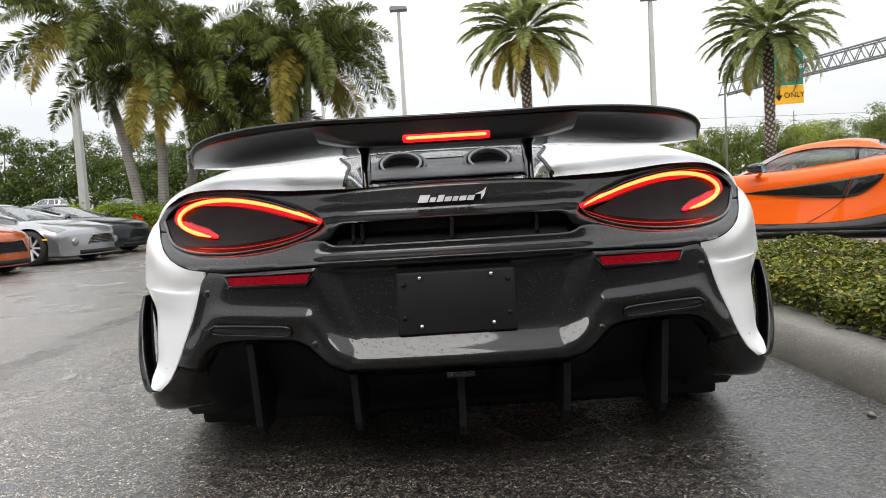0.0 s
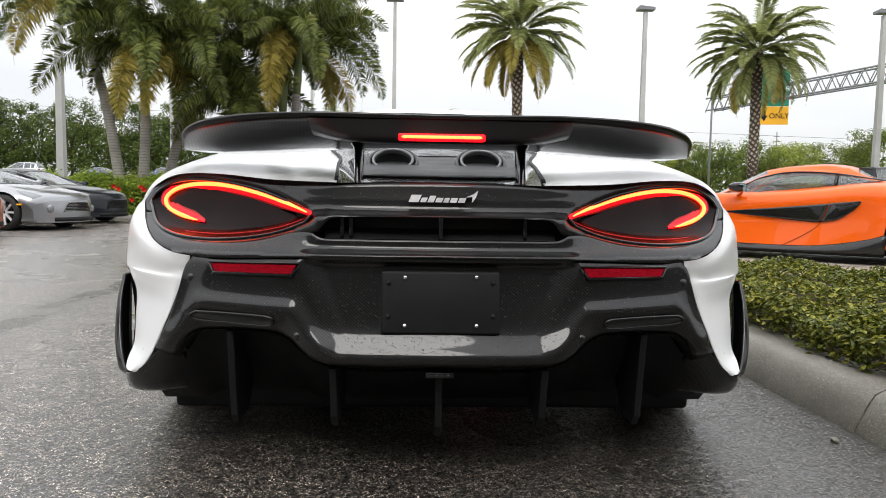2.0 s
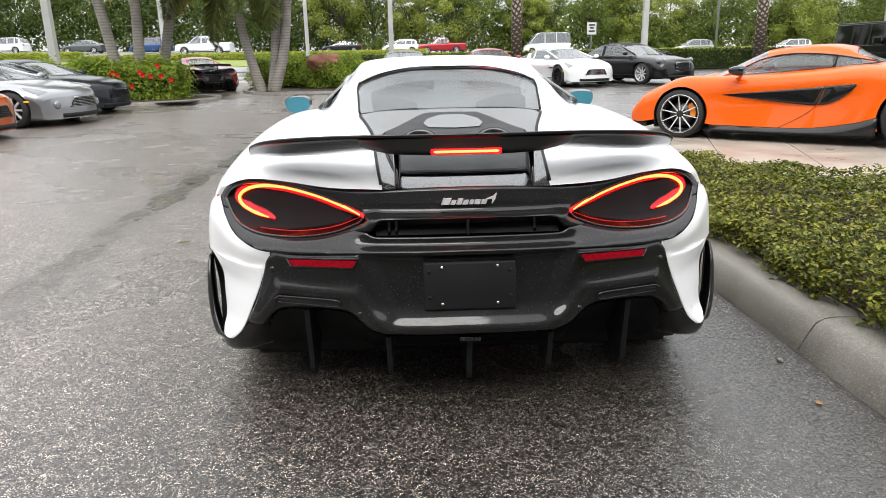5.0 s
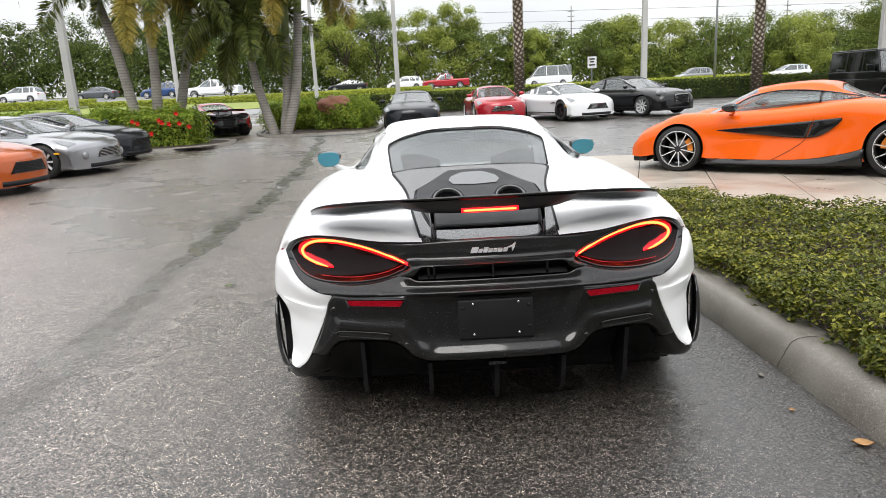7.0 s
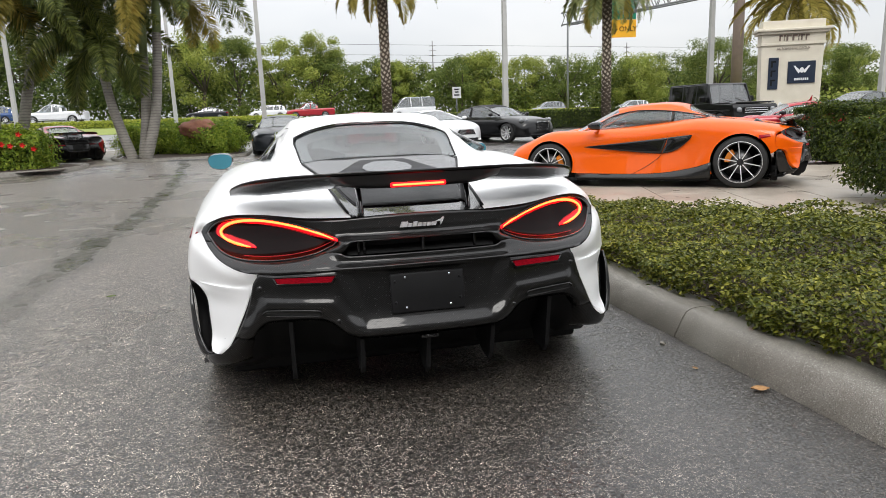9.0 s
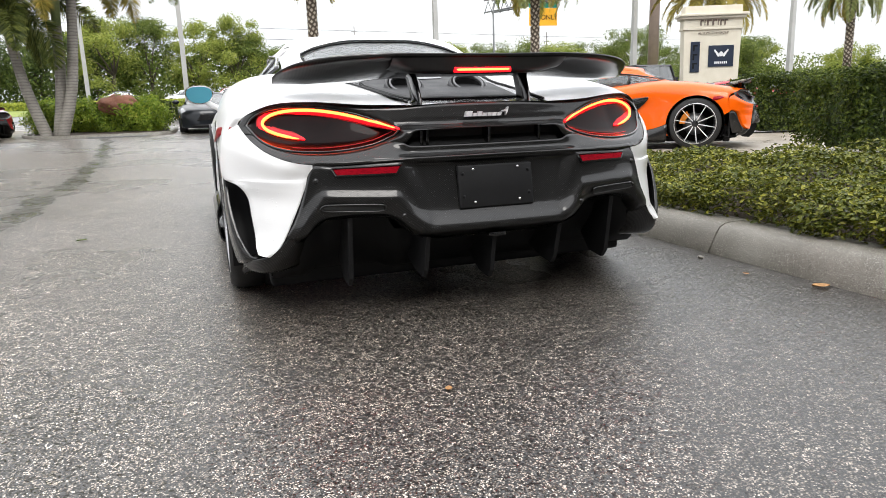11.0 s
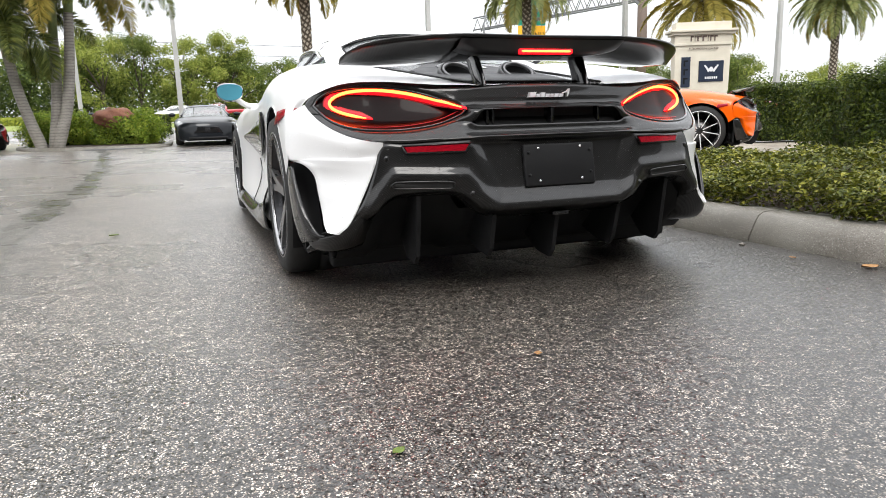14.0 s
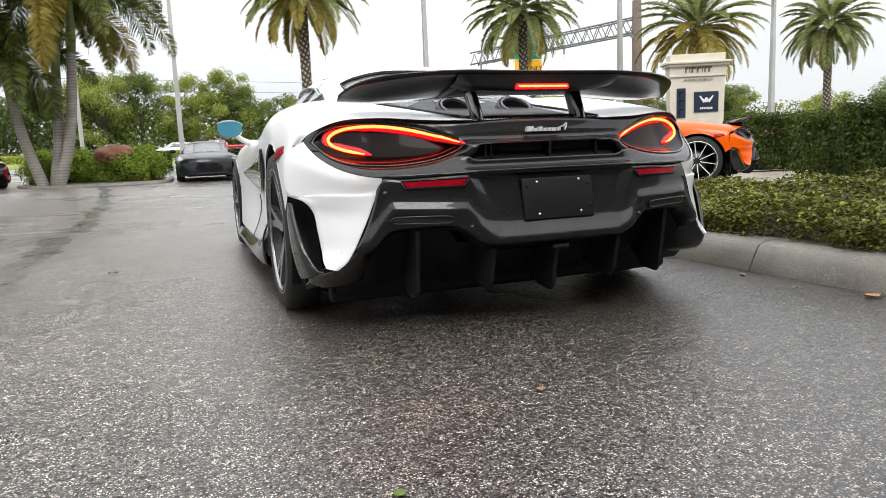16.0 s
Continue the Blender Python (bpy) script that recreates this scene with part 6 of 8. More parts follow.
hedge([(5.52, 4.75), (9.9, 2.6), (10.6, 4.0), (6.0, 6.0)], 0.12, 0.95, 50000, "tall clipped dark green hedge beside the paver pad", leaf=0.052, wild=0.3)
hedge([(8.95, 9.7), (14.0, 7.3), (14.5, 8.6), (9.2, 10.8)], 0.05, 1.08, 34000, "clipped dark green hedge behind the orange car", leaf=0.065, wild=0.25)
for x0, x1 in ((-6.4, -2.2), (-1.6, 9.2), (9.2, 22.0), (22.0, 36.0), (36.0, 60.0)):
    hedge([(x0, 34.0), (x1, 34.0), (x1, 35.3), (x0, 35.3)], LEVEL(34.5), LEVEL(34.5) + 0.95, int(5200 * (x1 - x0) / 8), "long low dark green hedge behind the parked cars", leaf=0.13)
for x0 in range(-90, 90, 30):
    hedge([(x0, 60.0), (x0 + 30, 60.0), (x0 + 30, 62.0), (x0, 62.0)], ground_z(x0 + 15, 61), ground_z(x0 + 15, 61) + 0.6, 8000, "bright yellow-green roadside hedge", LEAF_VERGE, 0.22, core_mat=GRASS)
left_hedge = hedge([(-15.5, 18.6), (-7.3, 19.85), (-7.7, 21.6), (-15.5, 21.6)], 0.08, 1.08, 42000, "bushy green hibiscus hedge with red flowers", LEAF_SHRUB, 0.10, wild=1.0)
isl_hedge = hedge([(-4.25, 23.9), (-2.6, 23.5), (-2.5, 26.5), (-4.4, 26.5)], 0.14, 1.08, 20000, "bushy green hedge on the palm island", LEAF_SHRUB, 0.095, wild=1.0)
isl_hedge2 = hedge([(-6.3, 25.0), (-4.6, 24.7), (-4.6, 26.5), (-6.4, 27.0)], 0.14, 1.08, 14000, "bushy green hedge behind the leaning palms", LEAF_SHRUB, 0.095, wild=1.0)
b = empty_bm()
rows = [[b.verts.new((q[0] + (-4.3 - q[0]) * f, q[1] + (25.5 - q[1]) * f, 0.17 + 0.05 * f)) for f in np.linspace(0.05, 1, 6)] for q in isl[4:36]]
grid_faces(b, rows)
tagged(part("island_soil", b, SOIL), "brown mulch on the palm island", "soil", kind="structure")
b = empty_bm()
bmesh.ops.create_grid(b, x_segments=8, y_segments=6, size=1.0, matrix=Matrix.Translation((-11.5, 20.3, 0.13)) @ Matrix.Diagonal((5.0, 2.0, 1, 1)))
tagged(part("hedge_soil", b, SOIL), "brown mulch under the flowering hedge", "soil", kind="structure")

# hibiscus flowers on the left hedge
for k in range(16):
    x = -7.2 - 7.0 * RNG.random() ** 1.6
    z = 0.45 + 0.7 * RNG.random()
    y = 19.30 + 0.14 * (x + 7.1)
    b = empty_bm()
    c = b.verts.new((0, 0.02, 0))
    ring = [b.verts.new((r * math.cos(a), -0.03 * (i % 2), r * math.sin(a))) for i, (a, r) in enumerate((2 * math.pi * j / 10, 0.085 if j % 2 == 0 else 0.05) for j in range(10))]
    for j in range(10):
        b.faces.new((c, ring[j], ring[(j + 1) % 10]))
    o = part("hibiscus_flower", b, FLOWER, None, smooth=False)
    o.location = (x, y - 0.12, z)
    tagged(o, "red hibiscus bloom on the flowering hedge", "flower", "hibiscus blooms")


# ---- broad-leaved trees ----
def broad_tree(x, y, height, spread, material, seed, label, density=1.0, low=0.15):
    rng = np.random.default_rng(seed)
    z0 = ground_z(x, y)
    t = thing("tree", Matrix.Translation((x, y, z0)), label, "tree", "roadside trees")
    b = empty_bm()
    lean = rng.normal(0, 0.05)
    fork = height * rng.uniform(0.22, 0.34)
    tube(b, [(0, 0, -0.1), (lean * fork * 0.5, 0, fork * 0.5), (lean * fork, 0, fork)], [0.28, 0.22, 0.18], 7)
    ends = []
    for k in range(7):
        a = 2 * math.pi * k / 7 + rng.uniform(-0.3, 0.3)
        r = spread * rng.uniform(0.35, 0.8)
        top = height * rng.uniform(0.45, 0.85)
        tube(b, [(lean * fork, 0, fork * 0.9), (r * 0.4 * math.cos(a), r * 0.4 * math.sin(a), (fork + top) / 2), (r * math.cos(a), r * math.sin(a), top)], [0.13, 0.08, 0.03], 5)
        ends.append((r * math.cos(a), r * math.sin(a), top))
    part("trunk", b, BARK, t)
    pts, nrm = [], []
    clumps = int(34 * density)
    for k in range(clumps):
        a = rng.uniform(0, 2 * math.pi)
        zf = rng.uniform(low, 1.0)
        rr = spread * math.sqrt(max(0.05, 1 - (2 * (zf - 0.5) / 1.08) ** 2)) * rng.uniform(0.25, 0.95)
        c = np.array([rr * math.cos(a), rr * math.sin(a), height * zf * 0.93]) if k >= len(ends) else np.array(ends[k])
        rad = spread * rng.uniform(0.20, 0.38)
        m = int(rng.uniform(190, 330))
        d = rng.normal(size=(m, 3))
        d /= np.linalg.norm(d, axis=1)[:, None]
        p = c + d * rad * (rng.random(m) ** 0.4)[:, None] * np.array([1, 1, 0.75])
        pts.append(p)
        nrm.append(d + np.array([0, 0, 0.7]) + rng.normal(0, 0.4, (m, 3)))
    leaf_cloud("crown", np.concatenate(pts), np.concatenate(nrm), 0.29, 0.17, material, t)
    return t


TREE_LABELS = ("dense dark green broad-leaved tree across the road", "airy fresh green tree with spreading limbs across the road")
for k in range(30):
    x = -92 + 6.4 * k + RNG.uniform(-1.5, 1.5)
    fresh = RNG.random() < 0.4
    hgt = RNG.uniform(10.0, 13.5) if x < -2 else (RNG.uniform(7.8, 9.2) if 9 < x < 46 else RNG.uniform(9.0, 11.5))
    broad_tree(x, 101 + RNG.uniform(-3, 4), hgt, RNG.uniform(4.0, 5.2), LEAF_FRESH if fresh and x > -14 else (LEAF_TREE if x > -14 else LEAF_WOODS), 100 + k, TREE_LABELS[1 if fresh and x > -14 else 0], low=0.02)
for x, y, h, s, f in ((3.5, 97, 11.8, 4.6, True), (14.5, 98, 8.6, 3.4, True), (28.0, 98, 9.3, 3.8, True), (66, 97, 13.5, 6.5, False), (52, 96, 9.0, 4.4, True), (-12, 97, 12.2, 4.8, True), (84, 90, 10.5, 5.0, False), (92, 79, 8.2, 4.6, True), (100, 73, 10.0, 5.4, False), (109, 66, 11.0, 5.6, True), (118, 57, 11.0, 6.0, False)):
    broad_tree(x, y, h, s, LEAF_FRESH if f else LEAF_TREE, int(1000 + x), TREE_LABELS[1 if f else 0], 1.1, 0.2)
# thicket under and behind the trees
m = 98000
tx = RNG.uniform(-130, 130, m)
ty = RNG.uniform(97, 114, m)
lean = np.where(tx < 4, 7.6, 5.8)
tz = 1.55 - 0.022 * np.clip(tx, -90, 90) + (RNG.random(m) ** 0.75) * (lean + 1.5 * np.sin(tx * 0.31) + 1.0 * np.sin(tx * 0.83 + 1) + 0.6 * np.sin(tx * 2.1))
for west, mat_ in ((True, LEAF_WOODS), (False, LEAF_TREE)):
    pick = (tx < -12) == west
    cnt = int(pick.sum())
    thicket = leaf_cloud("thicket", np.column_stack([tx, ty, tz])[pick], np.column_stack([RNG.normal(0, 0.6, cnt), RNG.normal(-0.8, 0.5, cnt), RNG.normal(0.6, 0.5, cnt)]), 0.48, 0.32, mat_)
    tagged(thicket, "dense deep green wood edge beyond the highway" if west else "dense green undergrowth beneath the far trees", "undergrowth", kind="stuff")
m = 9000
tx = RNG.uniform(66, 190, m)
ty = RNG.uniform(40, 95, m) + 0
sel = tx > 62 + (95 - ty) * 0.25
tx, ty = tx[sel], ty[sel]
tz = LEVEL(60) + RNG.random(len(tx)) * (1.9 + 0.6 * np.sin(tx * 0.4) + 0.5 * np.sin(ty * 0.5))
thicket = leaf_cloud("thicket", np.column_stack([tx, ty, tz]), RNG.normal(0, 1, (len(tx), 3)) + np.array([-0.5, -0.6, 0.8]), 0.5, 0.32, LEAF_FRESH)
tagged(thicket, "fresh green scrub beyond the side road", "undergrowth", kind="stuff")


# ---- palms ----
def frond(verts, faces, base, yaw, rise, length, droop, leaflet, plume, pairs, seed):
    """An arching rachis hung with leaflets, added to flat lists."""
    rng = np.random.default_rng(seed)
    base = np.array(base)
    out = np.array([math.cos(yaw), math.sin(yaw), 0.0])
    side = np.array([-math.sin(yaw), math.cos(yaw), 0.0])
    prev = None
    for k in range(pairs + 1):
        t = k / pairs
        ang = rise - droop * t ** 1.25
        step = length / pairs
        if prev is None:
            p = base.copy()
        else:
            p = prev + step * (out * math.cos(ang) + np.array([0, 0, math.sin(ang)]))
        d = out * math.cos(ang) + np.array([0, 0, math.sin(ang)])
        up = np.cross(side, d) * -1
        w = 0.018 * (1 - 0.8 * t)
        i = len(verts)
        verts.extend([p - side * w, p + side * w, p + up * w])
        if prev is not None:
            faces.extend([(i - 3, i - 2, i + 1, i), (i - 2, i - 1, i + 2, i + 1), (i - 1, i - 3, i, i + 2)])
        prev = p
        if t > 0.12:
            ll = leaflet * (math.sin(math.pi * min(1, 0.12 + t * 0.95)) ** 0.6) * rng.uniform(0.85, 1.1)
            for rep in range(plume):
                for sgn in (-1, 1):
                    if plume > 1:
                        q = rng.uniform(-1.45, 1.45)
                        v = side * sgn * math.cos(q) + up * math.sin(q) + d * 0.55
                    else:
                        v = side * sgn * 0.85 + d * 0.75 + up * rng.uniform(0.05, 0.4)
                    v = v / np.linalg.norm(v)
                    tip = p + v * ll - np.array([0, 0, 0.22 * ll])
                    mid = p + v * ll * 0.5
                    cw = np.cross(v, up if abs(np.dot(v, up)) < 0.9 else side)
                    cw = cw / (np.linalg.norm(cw) + 1e-9) * (0.012 if plume > 1 else 0.022)
                    j = len(verts)
                    verts.extend([p - cw * 0.4, p + cw * 0.4, mid + cw, tip, mid - cw])
                    faces.append((j, j + 1, j + 2, j + 3, j + 4))


def frond_mesh(name, items, material, parent, label=""):
    vs, fs = [], []
    for it in items:
        frond(vs, fs, *it)
    me = bpy.data.meshes.new(name)
    me.from_pydata([tuple(v) for v in vs], [], fs)
    me.materials.append(material)
    o = new(name, me)
    o.parent = parent
    if label:
        o["label"] = label
    return o


def ringed_trunk(bm, path, r0, r1, rings):
    pts = spline(path, rings)
    tube(bm, [tuple(q) for q in pts], [(r0 + (r1 - r0) * (i / (rings - 1))) * (1.0 + (0.05 if i % 2 else 0.0)) for i in range(rings)], 12)
    return pts[-1]


def foxtail_palm(base, path, crown, label, fronds=11, length=2.6, seed=1, dry=0):
    t = thing("palm_tree", Matrix.Translation(base), label, "palm tree", "island palms")
    b = empty_bm()
    end = ringed_trunk(b, path, 0.17, 0.125, 44)
    part("trunk", b, PALM_TRUNK, t, "smooth grey ringed trunk")
    b = empty_bm()
    e = np.array(end)
    c = np.array(crown)
    tube(b, [tuple(e), tuple(e + (c - e) * 0.3), tuple(e + (c - e) * 0.7), tuple(c)], [0.125, 0.14, 0.10, 0.06], 12)
    part("crownshaft", b, CROWNSHAFT, t, "green crownshaft")
    rng = np.random.default_rng(seed)
    for k in range(fronds):
        yaw = 2 * math.pi * (k * 0.382) + rng.uniform(-0.2, 0.2)
        rise = 1.30 - 1.6 * (k / fronds) + rng.uniform(-0.1, 0.1)
        frond_mesh("frond", [(crown, yaw, rise, length * rng.uniform(0.9, 1.1), 1.55 + 0.55 * rng.random(), 0.54, 4, 84, seed * 50 + k)], LEAF_DRY if k >= fronds - dry else LEAF_PALM, t)
    return t


Z21 = 0.10
foxtail_palm((-9.4, 21, Z21), [(0, 0, 0), (-0.12, 0, 1.2), (-0.48, 0, 3.4), (-0.90, 0, 4.9)], (-0.97, 0, 6.45), "tall foxtail palm with a leaning grey trunk", 17, 4.0, 11, 2)
foxtail_palm((-8.78, 21, Z21), [(0, 0, 0), (0.02, 0, 1.2), (0.08, 0, 2.4), (0.09, 0, 3.4)], (0.10, 0, 5.0), "foxtail palm with a straight grey trunk", 17, 3.7, 12, 2)
foxtail_palm((-8.65, 22, Z21), [(0, 0, 0), (0.28, 0, 1.2), (0.62, 0, 2.6), (0.80, 0, 3.5)], (0.94, 0, 5.3), "foxtail palm leaning over the flowering hedge", 17, 3.8, 13, 2)
foxtail_palm((-5.5, 22.5, 0.14), [(0, 0, 0), (-0.25, 0, 0.9), (-0.45, 0, 1.8), (-0.60, 0, 2.9)], (-0.66, 0, 3.7), "young foxtail palm with a thin leaning trunk", 15, 3.0, 14)
foxtail_palm((-5.2, 22.6, 0.14), [(0, 0, 0), (0.20, 0, 1.2), (0.30, 0, 2.4), (0.34, 0, 3.2)], (0.46, 0, 5.9), "tall slim foxtail palm on the island", 17, 3.8, 15, 2)
foxtail_palm((-5.08, 22.4, 0.14), [(0, 0, 0), (0.40, 0, 1.3), (0.62, 0, 2.8), (0.72, 0, 3.9)], (0.84, 0, 5.5), "foxtail palm with a curved grey trunk", 17, 3.8, 16, 2)


def date_palm(base, top, label, seed, dry=6, n=62, length=3.9):
    t = thing("palm_tree", Matrix.Translation(base), label, "palm tree", "date palms")
    b = empty_bm()
    tube(b, [(0, 0, -0.1), (0, 0, top * 0.5), (0, 0, top - 0.6), (0, 0, top)], [0.27, 0.23, 0.26, 0.18], 14)
    part("trunk", b, DATE_TRUNK, t, "date palm trunk patterned with leaf scars")
    # cut leaf bases in spirals
    b = empty_bm()
    for k in range(int(top * 40)):
        a = k * 2.39996
        z = 0.15 + k / 40.0
        r = 0.24 + (0.05 if z > top - 1.4 else 0.0)
        u, w = Vector((math.cos(a), math.sin(a), 0)), Vector((-math.sin(a), math.cos(a), 0))
        c = u * r
        v = [b.verts.new(c + w * s * 0.078 + Vector((0, 0, z + h)) + u * o) for s, h, o in ((-1, 0, 0), (0, -0.085, 0), (1, 0, 0), (0, 0.085, 0.05))]
        b.faces.new(v)
    ob = part("leaf_scar", b, SCAR, t, smooth=False)
    ob["kind"] = "stuff"
    rng = np.random.default_rng(seed)
    for k in range(n):
        yaw = 2 * math.pi * (k * 0.382) + rng.uniform(-0.15, 0.15)
        f = k / n
        rise = 1.35 - 2.0 * f + rng.uniform(-0.1, 0.1)
        frond_mesh("frond", [((0.12 * math.cos(yaw), 0.12 * math.sin(yaw), top + 0.1 - 0.5 * f), yaw, rise, length * rng.uniform(0.88, 1.08) * (1 - 0.12 * f), 1.05 + 0.6 * rng.random(), 0.58, 1, 66, seed * 90 + k)], LEAF_DRY if k >= n - dry else LEAF_DATE, t)
    return t


date_palm((4.25, 33, LEVEL(33)), 8.55, "date palm with a full crown and drooping yellow lower fronds", 21, 14)
date_palm((15.95, 33, LEVEL(33)), 7.9, "date palm with a feathery green crown", 22, 5)
date_palm((24.9, 30, LEVEL(30)), 6.7, "date palm with a yellowing crown behind the stone sign", 23, 30, length=4.2)
date_palm((38.0, 33, LEVEL(33)), 7.7, "date palm with a feathery green crown beyond the hedge", 24, 4, length=3.8)

# ---- other cars: one builder, several body styles ----
STYLES = {
    "gt": dict(body=[(0, .66, .58, .80), (.03, .90, .78, .90), (.13, .97, .84, .97), (.3, .95, .83, 1), (.5, .92, .79, .97), (.66, .91, .79, .97), (.8, .88, .78, 1), (.90, .81, .71, .98), (.95, .755, .66, .96), (.975, .715, .62, .945), (.99, .67, .575, .93), (1.0, .58, .50, .91)],
               top=[(.13, .965, .74), (.24, 1.12, .70), (.35, 1.245, .67), (.45, 1.28, .66), (.52, 1.255, .66), (.62, 1.08, .72), (.715, .915, .80)], roof=(.27, .545), wheels=(.20, .80), r=.345, zb=.15),
    "soft": dict(body=[(0, .70, .62, .84), (.03, .95, .82, .92), (.13, 1.00, .88, .98), (.3, 1.0, .88, 1), (.5, .98, .85, .98), (.66, .97, .85, .98), (.8, .93, .83, 1), (.92, .84, .72, .97), (.98, .74, .60, .90), (1.0, .55, .50, .82)],
                 top=[(.16, .995, .72), (.22, 1.22, .70), (.33, 1.38, .67), (.45, 1.40, .66), (.53, 1.35, .66), (.62, 1.15, .74), (.70, .975, .82)], roof=(.165, .555), wheels=(.20, .80), r=.35, zb=.18),
    "sedan": dict(body=[(0, .75, .66, .84), (.02, .98, .85, .92), (.13, 1.02, .9, .97), (.3, 1.0, .9, 1), (.6, .98, .88, 1), (.72, .96, .86, 1), (.85, .88, .8, .98), (.96, .74, .66, .9), (1.0, .55, .5, .78)],
                  top=[(.10, 1.01, .74), (.22, 1.32, .68), (.33, 1.44, .66), (.5, 1.46, .66), (.58, 1.38, .67), (.67, 1.15, .76), (.75, .965, .82)], roof=(.23, .585), wheels=(.19, .81), r=.33, zb=.2),
    "suv": dict(body=[(0, .85, .75, .88), (.015, 1.08, .95, .95), (.13, 1.12, 1.0, .98), (.3, 1.12, 1.0, 1), (.6, 1.1, 1.0, 1), (.74, 1.08, .96, 1), (.87, 1.0, .9, .98), (.96, .85, .75, .92), (1.0, .6, .55, .82)],
                top=[(.02, 1.10, .80), (.07, 1.5, .74), (.14, 1.68, .70), (.4, 1.72, .69), (.56, 1.66, .69), (.66, 1.35, .78), (.75, 1.085, .84)], roof=(.09, .575), wheels=(.19, .81), r=.36, zb=.24),
    "van": dict(body=[(0, 1.0, .9, .95), (.01, 1.3, 1.2, .98), (.2, 1.35, 1.25, 1), (.5, 1.35, 1.25, 1), (.78, 1.3, 1.2, 1), (.86, 1.22, 1.1, .98), (.95, 1.05, .95, .94), (1.0, .65, .6, .85)],
                top=[(.005, 1.33, .92), (.015, 2.3, .84), (.06, 2.52, .80), (.5, 2.56, .80), (.7, 2.5, .79), (.80, 1.9, .84), (.88, 1.21, .88)], roof=(.0, .74), wheels=(.20, .82), r=.36, zb=.26),
    "pickup": dict(body=[(0, .95, .88, .95), (.008, 1.22, 1.12, .99), (.2, 1.24, 1.14, 1), (.42, 1.22, 1.12, 1), (.6, 1.2, 1.1, 1), (.72, 1.2, 1.08, 1), (.9, 1.14, 1.02, .98), (.98, 1.05, .9, .95), (1.0, .6, .55, .9)],
                   top=[(.36, 1.22, .88), (.375, 1.7, .80), (.42, 1.88, .76), (.52, 1.92, .76), (.60, 1.86, .76), (.68, 1.5, .83), (.745, 1.195, .88)], roof=(.37, .61), wheels=(.2, .81), r=.41, zb=.36),
}


